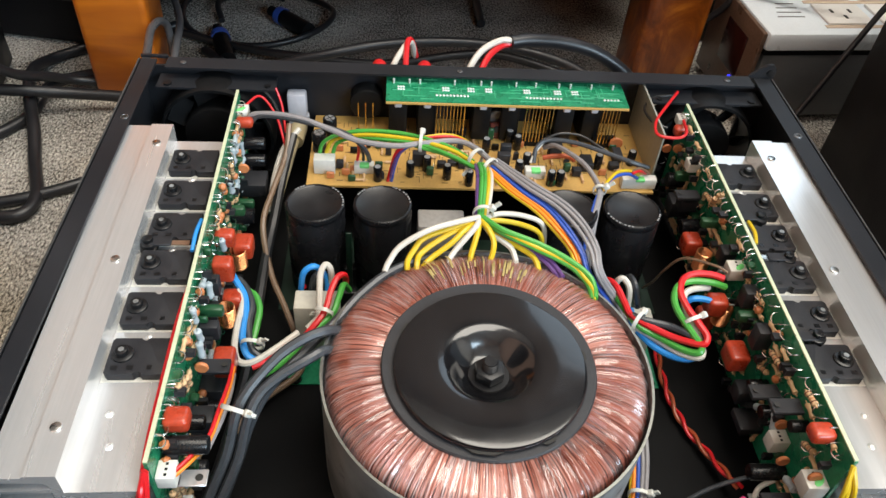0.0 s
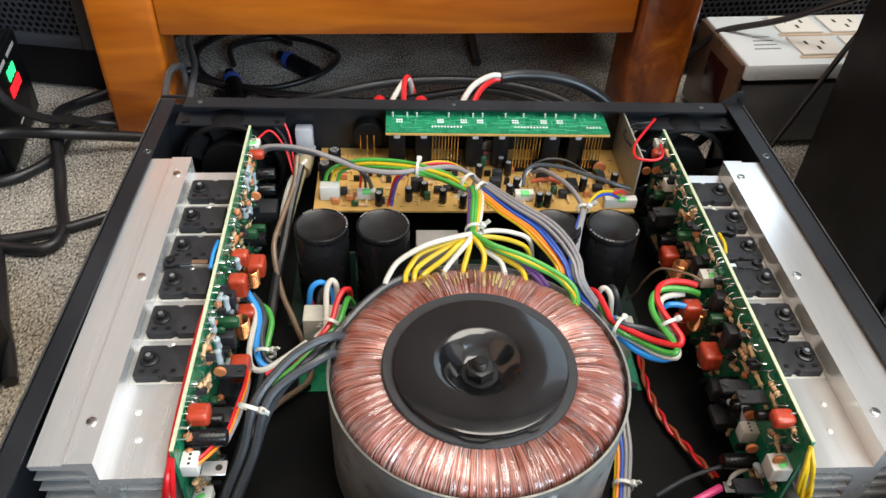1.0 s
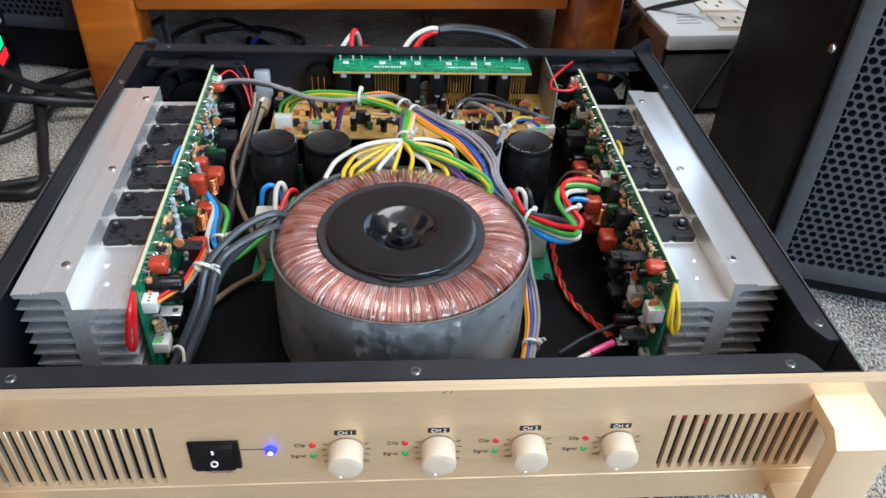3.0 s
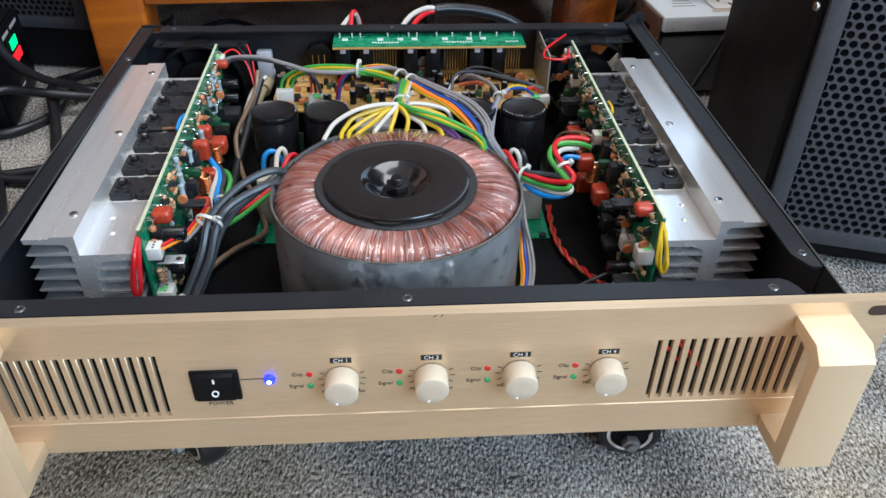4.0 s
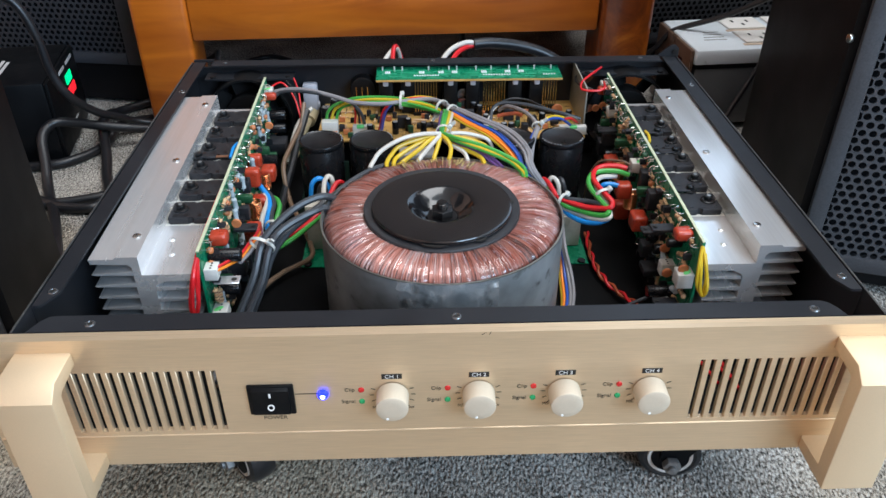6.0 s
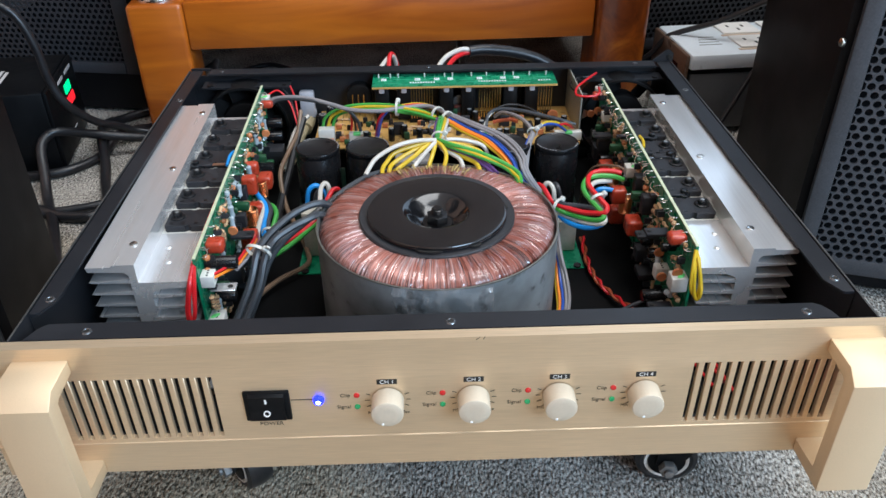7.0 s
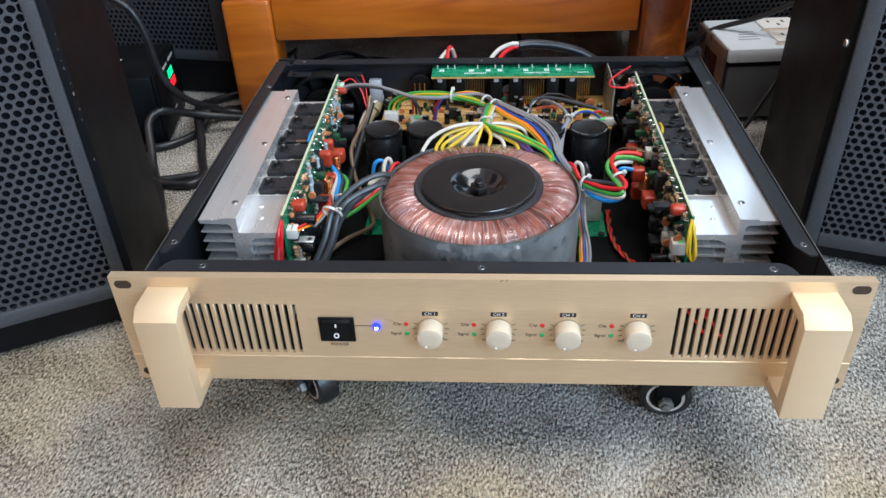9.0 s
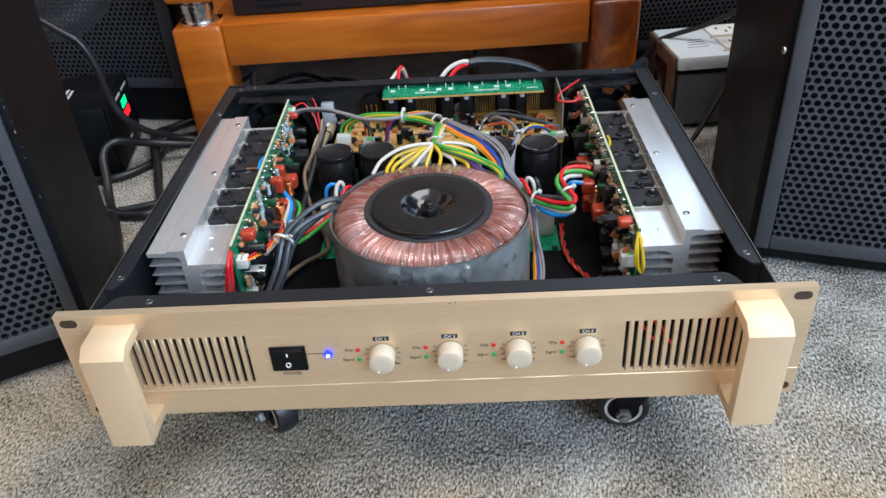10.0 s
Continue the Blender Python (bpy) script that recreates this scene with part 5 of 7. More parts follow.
    if s < 0:
        ab.matrix_world = Matrix.Translation((x0, 0.215, 0.085)) @ Matrix.Rotation(radians(0.9), 4, "Z")
    return ab


left_parts = [("plug", 0.336, 0.150, (0.009, 0.006, 0.007, 1)), ("film", 0.323, 0.1510, (0.007, 0.006, 0.006)), ("elco", 0.327, 0.132, (0.0042, 0.016)), ("elco", 0.322, 0.122, (0.0042, 0.016)),
    ("disc", 0.293, 0.138, 0.008), ("tan", 0.309, 0.148, 70), ("tan", 0.279, 0.148, 10), ("green", 0.290, 0.112, 0), ("green", 0.262, 0.131, 0), ("film", 0.231, 0.138, (0.008, 0.010, 0.006)),
    ("res", 0.225, 0.1385, 8), ("film", 0.241, 0.122, (0.013, 0.011, 0.013)), ("film", 0.209, 0.136, (0.009, 0.014, 0.008)), ("coil", 0.234, 0.119, 0), ("res", 0.186, 0.144, -8),
    ("block", 0.197, 0.136, (0.007, 0.010, 0.008)), ("green", 0.181, 0.134, 0), ("film", 0.202, 0.118, (0.010, 0.012, 0.012)), ("coil", 0.190, 0.120, 0), ("res", 0.156, 0.1445, 10),
    ("res", 0.153, 0.1375, -6), ("to220", 0.148, 0.130, 0), ("film", 0.159, 0.120, (0.013, 0.012, 0.014)), ("disc", 0.142, 0.138, 0.008), ("tan", 0.121, 0.150, 8), ("tan", 0.127, 0.144, 10),
    ("tan", 0.132, 0.141, 14), ("film", 0.105, 0.151, (0.010, 0.008, 0.006)), ("elco", 0.097, 0.1435, (0.0042, 0.019)), ("plug", 0.0855, 0.140, (0.009, 0.008, 0.008, 0)), ("clip", 0.0885, 0.1305, 0)]
left_parts += [("tan", 0.084, 0.1235, 5), ("tan", 0.088, 0.120, 0), ("tan", 0.0925, 0.117, -6), ("plug", 0.0860, 0.109, (0.010, 0.007, 0.009, 1)), ("elco", 0.275, 0.115, (0.005, 0.014)), ("block", 0.16, 0.101, (0.02, 0.012, 0.012)),
    ("block", 0.222, 0.1, (0.018, 0.012, 0.012)), ("block", 0.31, 0.112, (0.016, 0.01, 0.018)), ("block", 0.129, 0.113, (0.01, 0.012, 0.013)), ("elco", 0.141, 0.106, (0.004, 0.012)), ("elco", 0.117, 0.130, (0.0035, 0.012)),
    ("res", 0.265, 0.1465, 5), ("res", 0.116, 0.139, 30), ("block", 0.174, 0.127, (0.006, 0.010, 0.010)), ("elco", 0.103, 0.114, (0.004, 0.013)), ("green", 0.098, 0.125, 0)]
amplifier_board(-1, left_parts)
right_parts = [("plug", 0.343, 0.149, (0.008, 0.006, 0.006, 0)), ("film", 0.330, 0.1495, (0.007, 0.007, 0.006)), ("disc", 0.335, 0.131, 0.010), ("disc", 0.327, 0.137, 0.006), ("plug", 0.303, 0.142, (0.008, 0.007, 0.008, 0)),
    ("green", 0.305, 0.131, 0), ("to220", 0.280, 0.135, 0), ("block", 0.284, 0.126, (0.009, 0.009, 0.014)), ("film", 0.252, 0.120, (0.012, 0.012, 0.013)), ("coil", 0.237, 0.121, 0), ("green", 0.252, 0.138, 0),
    ("block", 0.226, 0.136, (0.009, 0.010, 0.008)), ("plug", 0.210, 0.140, (0.009, 0.008, 0.010, 1)), ("block", 0.1900, 0.1405, (0.008, 0.012, 0.008)), ("green", 0.180, 0.1355, 0), ("block", 0.1645, 0.1375, (0.008, 0.014, 0.009)),
    ("coil", 0.1955, 0.1195, 0), ("film", 0.166, 0.1195, (0.014, 0.012, 0.012)), ("film", 0.195, 0.128, (0.010, 0.012, 0.017)), ("film", 0.204, 0.106, (0.010, 0.014, 0.014)),
    ("tan", 0.149, 0.140, 80), ("tan", 0.1435, 0.1415, 80), ("tan", 0.138, 0.143, 80), ("tan", 0.115, 0.1535, 78), ("tan", 0.152, 0.126, 60)]
right_parts += [("to220", 0.1335, 0.1315, 0), ("to220", 0.1165, 0.1440, 0), ("film", 0.0975, 0.1525, (0.009, 0.007, 0.006)), ("disc", 0.117, 0.129, 0.008), ("disc", 0.086, 0.1345, 0.006), ("disc", 0.103, 0.1195, 0.009),
    ("plug", 0.1175, 0.1135, (0.008, 0.009, 0.009, 0)), ("res", 0.138, 0.1125, 40), ("block", 0.140, 0.097, (0.014, 0.005, 0.013)), ("plug", 0.0862, 0.128, (0.010, 0.010, 0.010, 1)), ("elco", 0.107, 0.102, (0.0042, 0.018)),
    ("tan", 0.086, 0.116, 85), ("to220", 0.0890, 0.1060, 0), ("plug", 0.087, 0.092, (0.006, 0.005, 0.006, 0)), ("block", 0.153, 0.105, (0.010, 0.010, 0.012)), ("elco", 0.27, 0.118, (0.005, 0.014)), ("elco", 0.131, 0.119, (0.0035, 0.010)),
    ("elco", 0.312, 0.122, (0.005, 0.013)), ("block", 0.297, 0.113, (0.012, 0.012, 0.014)), ("res", 0.222, 0.126, 20), ("res", 0.125, 0.120, -30), ("elco", 0.111, 0.137, (0.003, 0.009)), ("tan", 0.100, 0.136, 60), ("elco", 0.148, 0.118, (0.0032, 0.010)),
    ("tan", 0.262, 0.146, 20), ("tan", 0.27, 0.143, 75), ("res", 0.095, 0.112, 70)]
amplifier_board(1, right_parts)

# ---- cooling fans ----
for s in (-1, 1):
    fx = s * 0.169
    fan = thing("cooling_fan", (fx, 0.37, 0.079), "square black cooling fan at the back of the amplifier", "fan", "cooling fans")
    bm = lathe([(0.0355, -0.012), (0.0375, -0.012), (0.0385, 0.0), (0.0375, 0.012), (0.0355, 0.012)], (0, 0, 0), 40, m=Matrix.Translation((fx, 0.3655, 0.1165)) @ AXES["y"], close=True)
    part("shroud", bm, "jack", fan)
    for dx in (-1, 1):
        for dz in (-1,):
            part("corner_lug", box(fx + dx * 0.033 - 0.005, fx + dx * 0.033 + 0.005, 0.354, 0.3785, 0.1165 + dz * 0.033 - 0.005, 0.1165 + dz * 0.033 + 0.005, bevel=0.001), "jack", fan)
    part("hub", cyl((fx, 0.354, 0.1165), 0.0225, 0.02, "y", seg=32, bevel=0.002), "fan_black", fan)
    for i in range(7):
        m = Matrix.Translation((fx, 0.3665, 0.1165)) @ Matrix.Rotation(2 * math.pi * i / 7, 4, "Y") @ Matrix.Rotation(radians(35), 4, "X")
        part("blade", box(0.0222, 0.0345, -0.0006, 0.0006, -0.009, 0.009, m=m), "fan_black", fan)

# ---- wiring inside the amplifier ----


def wire(parent, colour, r, pts):
    return part("wire", tube(pts, r), "w_" + colour, parent, colour + " insulated wire")


def harness(label, runs, at):
    th = thing("wire_harness", at, label, "wires", "wire harnesses")
    for colour, r, pts in runs:
        wire(th, colour, r, pts)
    return th


def tie(parent, c, axis, r, tail=0.006):
    """A cable tie: a loop across the axis, with its head and tail."""
    d = Vector(axis).normalized()
    a = d.orthogonal().normalized()
    b = d.cross(a)
    m = Matrix((a, b, d)).transposed().to_4x4()
    m.translation = Vector(c)
    t = part("cable_tie", lathe([(r, -0.0010), (r + 0.0007, -0.0010), (r + 0.0007, 0.0010), (r, 0.0010)], (0, 0, 0), 20, m=m, close=True), "tie", parent, "white nylon cable tie")
    part("tie_head", box(r - 0.0005, r + 0.0032, -0.0018, 0.0018, -0.0017, 0.0017, bevel=0.0006, seg=1, m=m), "tie", t)
    part("tie_tail", box(r + 0.003, r + min(tail, 0.007), -0.0012, 0.0012, -0.0005, 0.0005, m=m), "tie", t)



fan_wires = thing("wire_harness", (0, 0.23, 0.14), "yellow, white and green wires fanning into the transformer", "wires", "wire harnesses")
wire(fan_wires, "white", 0.0016, [(-0.002, 0.229, 0.159), (-0.016, 0.220, 0.163), (-0.031, 0.214, 0.162), (-0.045, 0.208, 0.156), (-0.051, 0.202, 0.150), (-0.053, 0.197, 0.148)])
wire(fan_wires, "yellow", 0.0016, [(-0.002, 0.229, 0.158), (-0.016, 0.221, 0.159), (-0.032, 0.215, 0.156), (-0.038, 0.209, 0.152), (-0.041, 0.204, 0.149), (-0.041, 0.199, 0.147)])
wire(fan_wires, "yellow", 0.0016, [(-0.002, 0.229, 0.157), (-0.014, 0.221, 0.157), (-0.025, 0.215, 0.154), (-0.034, 0.209, 0.150), (-0.036, 0.203, 0.149), (-0.036, 0.198, 0.147)])
wire(fan_wires, "yellow", 0.0016, [(-0.002, 0.229, 0.156), (-0.010, 0.220, 0.158), (-0.018, 0.213, 0.154), (-0.029, 0.207, 0.148), (-0.033, 0.201, 0.147), (-0.034, 0.195, 0.147)])
wire(fan_wires, "white", 0.0016, [(-0.002, 0.229, 0.158), (-0.004, 0.222, 0.159), (-0.010, 0.216, 0.155), (-0.016, 0.211, 0.150), (-0.019, 0.206, 0.148), (-0.020, 0.201, 0.148)])
wire(fan_wires, "yellow", 0.0016, [(-0.002, 0.229, 0.158), (-0.003, 0.221, 0.157), (-0.005, 0.215, 0.153), (-0.007, 0.209, 0.150), (-0.008, 0.204, 0.148)])
wire(fan_wires, "yellow", 0.0016, [(-0.002, 0.229, 0.158), (0.002, 0.222, 0.158), (0.005, 0.216, 0.155), (0.005, 0.211, 0.152), (0.003, 0.206, 0.147)])
wire(fan_wires, "white", 0.0016, [(-0.001, 0.229, 0.157), (0.004, 0.222, 0.154), (0.010, 0.217, 0.153), (0.015, 0.213, 0.151), (0.017, 0.208, 0.148), (0.017, 0.204, 0.147)])
wire(fan_wires, "yellow", 0.0016, [(-0.001, 0.229, 0.157), (0.007, 0.221, 0.154), (0.017, 0.215, 0.152), (0.025, 0.210, 0.150), (0.028, 0.205, 0.149), (0.029, 0.200, 0.147)])
wire(fan_wires, "purple", 0.0013, [(-0.000, 0.229, 0.158), (0.010, 0.220, 0.156), (0.026, 0.213, 0.152), (0.035, 0.207, 0.149), (0.039, 0.201, 0.148), (0.041, 0.195, 0.148)])
wire(fan_wires, "purple", 0.0013, [(-0.000, 0.229, 0.157), (0.010, 0.220, 0.155), (0.024, 0.213, 0.151), (0.033, 0.206, 0.148), (0.037, 0.200, 0.147), (0.039, 0.194, 0.147)])
wire(fan_wires, "green", 0.0016, [(-0.000, 0.229, 0.159), (0.010, 0.218, 0.160), (0.030, 0.210, 0.157), (0.047, 0.202, 0.152), (0.055, 0.195, 0.149), (0.057, 0.188, 0.147), (0.056, 0.181, 0.147)])
wire(fan_wires, "green", 0.0016, [(-0.000, 0.229, 0.158), (0.010, 0.218, 0.158), (0.028, 0.209, 0.155), (0.045, 0.202, 0.150), (0.053, 0.194, 0.147), (0.055, 0.187, 0.146), (0.054, 0.180, 0.147)])
wire(fan_wires, "yellow", 0.0012, [(-0.000, 0.229, 0.158), (0.010, 0.218, 0.159), (0.028, 0.209, 0.156), (0.046, 0.202, 0.151), (0.053, 0.194, 0.148), (0.056, 0.187, 0.147), (0.055, 0.180, 0.147)])
wire(fan_wires, "white", 0.0015, [(-0.001, 0.229, 0.157), (0.010, 0.235, 0.1565), (0.025, 0.2375, 0.153), (0.036, 0.2365, 0.147), (0.0402, 0.2386, 0.125)])
wire(fan_wires, "yellow", 0.0015, [(-0.001, 0.229, 0.156), (0.010, 0.231, 0.155), (0.024, 0.232, 0.151), (0.034, 0.231, 0.145), (0.038, 0.232, 0.128)])
wire(fan_wires, "green", 0.0014, [(0.0025, 0.284, 0.1530), (0.0022, 0.268, 0.1585), (0.0002, 0.248, 0.1608), (-0.0020, 0.229, 0.1585)])
wire(fan_wires, "green", 0.0014, [(0.0044, 0.284, 0.1530), (0.0041, 0.268, 0.1585), (0.0019, 0.248, 0.1608), (-0.0009, 0.229, 0.1585)])
wire(fan_wires, "yellow", 0.0013, [(0.0067, 0.284, 0.1520), (0.0064, 0.268, 0.1575), (0.0040, 0.248, 0.1598), (0.0005, 0.229, 0.1575)])
wire(fan_wires, "white", 0.0013, [(0.0085, 0.284, 0.1510), (0.0082, 0.268, 0.1565), (0.0056, 0.248, 0.1588), (0.0016, 0.229, 0.1565)])
wire(fan_wires, "purple", 0.0012, [(0.0003, 0.284, 0.1520), (0.0000, 0.268, 0.1575), (-0.0018, 0.248, 0.1598), (-0.0033, 0.229, 0.1575)])
loom = thing("wire_harness", (-0.03, 0.32, 0.14), "green and yellow wires looped across the input board", "wires", "wire harnesses")
wire(loom, "green", 0.0013, [(-0.0969, 0.3198, 0.1310), (-0.0946, 0.3208, 0.1380), (-0.0876, 0.3204, 0.1440), (-0.0718, 0.3187, 0.1500), (-0.0524, 0.3160, 0.1520), (-0.0332, 0.3100, 0.1530), (-0.0144, 0.3003, 0.1530), (-0.0009, 0.2863, 0.1530)])
wire(loom, "yellow", 0.0013, [(-0.0926, 0.3205, 0.1310), (-0.0888, 0.3222, 0.1390), (-0.0777, 0.3183, 0.1460), (-0.0600, 0.3133, 0.1510), (-0.0333, 0.3060, 0.1530), (-0.0127, 0.2964, 0.1530), (-0.0003, 0.2838, 0.1530)])
wire(loom, "green", 0.0013, [(-0.0883, 0.3205, 0.1310), (-0.0856, 0.3209, 0.1380), (-0.0778, 0.3185, 0.1440), (-0.0600, 0.3122, 0.1490), (-0.0333, 0.3035, 0.1520), (-0.0130, 0.2906, 0.1530), (0.0010, 0.2802, 0.1520)])
wire(loom, "green", 0.0013, [(-0.0718, 0.3175, 0.1480), (-0.0524, 0.3142, 0.1500), (-0.0333, 0.3023, 0.1510), (-0.0183, 0.2959, 0.1510), (-0.0011, 0.2820, 0.1520)])
wire(loom, "red", 0.0011, [(-0.0324, 0.3095, 0.1520), (-0.0198, 0.3108, 0.1530), (-0.0102, 0.3103, 0.1530), (-0.0010, 0.3030, 0.1530), (0.0075, 0.2889, 0.1530)])
wire(loom, "yellow", 0.0011, [(-0.0313, 0.3108, 0.1520), (-0.0178, 0.3129, 0.1530), (-0.0079, 0.3103, 0.1530), (0.0015, 0.3004, 0.1530)])
signal_lead = thing("wire_harness", (-0.06, 0.33, 0.14), "grey jacketed signal cable with thin coloured leads", "wires", "wire harnesses")
wire(signal_lead, "grey", 0.0018, [(-0.1416, 0.3291, 0.1490), (-0.1373, 0.3294, 0.1530), (-0.1219, 0.3257, 0.1560), (-0.1061, 0.3211, 0.1560), (-0.0886, 0.3140, 0.1540), (-0.0712, 0.3057, 0.1520), (-0.0484, 0.3014, 0.1520), (-0.0314, 0.3034, 0.1530), (-0.0105, 0.3055, 0.1540), (0.0013, 0.2984, 0.1540), (0.0116, 0.2839, 0.1530)])
wire(signal_lead, "slate", 0.0015, [(-0.1396, 0.3263, 0.1490), (-0.1339, 0.3273, 0.1530), (-0.1199, 0.3238, 0.1550), (-0.1022, 0.3185, 0.1550), (-0.0823, 0.3150, 0.1520), (-0.0715, 0.3095, 0.1480), (-0.0660, 0.3109, 0.1390), (-0.0645, 0.3174, 0.1280)])
wire(signal_lead, "red", 0.001, [(-0.0725, 0.3174, 0.1280), (-0.0713, 0.3157, 0.1370), (-0.0715, 0.3115, 0.1480)])
wire(signal_lead, "black", 0.001, [(-0.0685, 0.3174, 0.1280), (-0.0689, 0.3143, 0.1380), (-0.0731, 0.3120, 0.1490)])
wire(signal_lead, "red", 0.0011, [(-0.0526, 0.3064, 0.1195), (-0.0505, 0.3069, 0.1300), (-0.0477, 0.3055, 0.1430), (-0.0424, 0.3028, 0.1510)])
wire(signal_lead, "blue", 0.0011, [(-0.0502, 0.3064, 0.1195), (-0.0486, 0.3069, 0.1300), (-0.0454, 0.3055, 0.1430), (-0.0401, 0.3029, 0.1510)])
wire(signal_lead, "purple", 0.0011, [(-0.0514, 0.3071, 0.1190), (-0.0497, 0.3056, 0.1300), (-0.0466, 0.3049, 0.1420), (-0.0416, 0.3036, 0.1500)])
rainbow_loom = thing("wire_harness", (0.06, 0.2, 0.1), "rainbow loom of orange, blue and grey wires beside the transformer", "wires", "wire harnesses")
wire(rainbow_loom, "yellow", 0.00115, [(0.0067, 0.2778, 0.1520), (0.0180, 0.2599, 0.1520), (0.0309, 0.2459, 0.1510), (0.0400, 0.2330, 0.1490), (0.0489, 0.2194, 0.1450), (0.0535, 0.2073, 0.1400), (0.0760, 0.1933, 0.1137), (0.0815, 0.1650, 0.0930), (0.0802, 0.1450, 0.0840), (0.0785, 0.1250, 0.0815), (0.0735, 0.1040, 0.0810), (0.0680, 0.0840, 0.0810), (0.0600, 0.0550, 0.0810)])
wire(rainbow_loom, "orange", 0.00115, [(0.0074, 0.2783, 0.1530), (0.0196, 0.2592, 0.1530), (0.0331, 0.2447, 0.1520), (0.0424, 0.2308, 0.1500), (0.0503, 0.2182, 0.1460), (0.0552, 0.2073, 0.1400), (0.0770, 0.1938, 0.1135), (0.0819, 0.1641, 0.0951), (0.0812, 0.1451, 0.0860), (0.0796, 0.1253, 0.0831), (0.0746, 0.1043, 0.0825), (0.0689, 0.0839, 0.0824), (0.0609, 0.0550, 0.0822)])
wire(rainbow_loom, "orange", 0.00115, [(0.0086, 0.2795, 0.1530), (0.0215, 0.2604, 0.1530), (0.0350, 0.2463, 0.1520), (0.0443, 0.2324, 0.1500), (0.0522, 0.2193, 0.1460), (0.0566, 0.2073, 0.1400), (0.0780, 0.1943, 0.1133), (0.0824, 0.1633, 0.0950), (0.0821, 0.1453, 0.0857), (0.0807, 0.1256, 0.0825), (0.0756, 0.1046, 0.0817), (0.0699, 0.0837, 0.0816), (0.0619, 0.0550, 0.0813)])
wire(rainbow_loom, "blue", 0.00115, [(0.0099, 0.2820, 0.1530), (0.0248, 0.2586, 0.1540), (0.0385, 0.2440, 0.1530), (0.0472, 0.2291, 0.1510), (0.0542, 0.2156, 0.1470), (0.0582, 0.2038, 0.1410), (0.0790, 0.1948, 0.1131), (0.0828, 0.1624, 0.0971), (0.0831, 0.1454, 0.0877), (0.0818, 0.1259, 0.0841), (0.0767, 0.1049, 0.0832), (0.0708, 0.0836, 0.0830), (0.0628, 0.0550, 0.0825)])
wire(rainbow_loom, "blue", 0.00115, [(0.0115, 0.2826, 0.1530), (0.0269, 0.2604, 0.1530), (0.0410, 0.2458, 0.1520), (0.0499, 0.2303, 0.1500), (0.0562, 0.2162, 0.1460), (0.0596, 0.2048, 0.1400), (0.0800, 0.1953, 0.1131), (0.0832, 0.1616, 0.0970), (0.0841, 0.1456, 0.0874), (0.0829, 0.1261, 0.0835), (0.0778, 0.1051, 0.0824), (0.0717, 0.0834, 0.0821), (0.0637, 0.0550, 0.0816)])
wire(rainbow_loom, "grey", 0.0012, [(0.0095, 0.2863, 0.1540), (0.0273, 0.2601, 0.1560), (0.0433, 0.2443, 0.1550), (0.0531, 0.2289, 0.1530), (0.0589, 0.2137, 0.1500), (0.0619, 0.2016, 0.1430), (0.0815, 0.1960, 0.1134), (0.0836, 0.1607, 0.0991), (0.0851, 0.1457, 0.0894), (0.0840, 0.1264, 0.0851), (0.0789, 0.1054, 0.0839), (0.0726, 0.0833, 0.0835), (0.0646, 0.0550, 0.0828)])
wire(rainbow_loom, "grey", 0.0012, [(0.0117, 0.2863, 0.1540), (0.0303, 0.2613, 0.1560), (0.0463, 0.2460, 0.1550), (0.0562, 0.2310, 0.1530), (0.0615, 0.2147, 0.1500), (0.0636, 0.2016, 0.1430), (0.0830, 0.1968, 0.1137), (0.0841, 0.1599, 0.0990), (0.0860, 0.1459, 0.0891), (0.0851, 0.1267, 0.0845), (0.0799, 0.1057, 0.0831), (0.0736, 0.0831, 0.0827), (0.0656, 0.0550, 0.0819)])
wire(rainbow_loom, "grey", 0.0012, [(0.0135, 0.2889, 0.1530), (0.0338, 0.2645, 0.1540), (0.0495, 0.2496, 0.1530), (0.0591, 0.2345, 0.1510), (0.0640, 0.2180, 0.1480), (0.0655, 0.2037, 0.1420), (0.0840, 0.1973, 0.1139), (0.0845, 0.1590, 0.1011), (0.0870, 0.1460, 0.0911), (0.0862, 0.1270, 0.0861), (0.0810, 0.1060, 0.0846), (0.0745, 0.0830, 0.0841), (0.0665, 0.0550, 0.0831)])
end_lead = thing("wire_harness", (0.09, 0.31, 0.13), "grey lead with thin blue and yellow wires", "wires", "wire harnesses")
wire(end_lead, "grey", 0.0017, [(0.0686, 0.2393, 0.1050), (0.0676, 0.2430, 0.1240), (0.0704, 0.2546, 0.1380), (0.0762, 0.2719, 0.1420), (0.0759, 0.2841, 0.1430), (0.0715, 0.2993, 0.1430), (0.0649, 0.3113, 0.1420), (0.0574, 0.3251, 0.1380), (0.0519, 0.3308, 0.1320)])
wire(end_lead, "grey", 0.0014, [(0.0708, 0.2393, 0.1050), (0.0694, 0.2430, 0.1240), (0.0719, 0.2546, 0.1380), (0.0779, 0.2731, 0.1420)])
wire(end_lead, "blue", 0.0011, [(0.0663, 0.2393, 0.1050), (0.0654, 0.2430, 0.1240), (0.0686, 0.2546, 0.1380), (0.0764, 0.2731, 0.1420), (0.0840, 0.2829, 0.1430), (0.0926, 0.2905, 0.1420), (0.1015, 0.2966, 0.1380), (0.1097, 0.3028, 0.1300)])
wire(end_lead, "yellow", 0.0011, [(0.0780, 0.2748, 0.1430), (0.0839, 0.2828, 0.1440), (0.0920, 0.2924, 0.1430), (0.1029, 0.2999, 0.1380), (0.1113, 0.3061, 0.1300)])
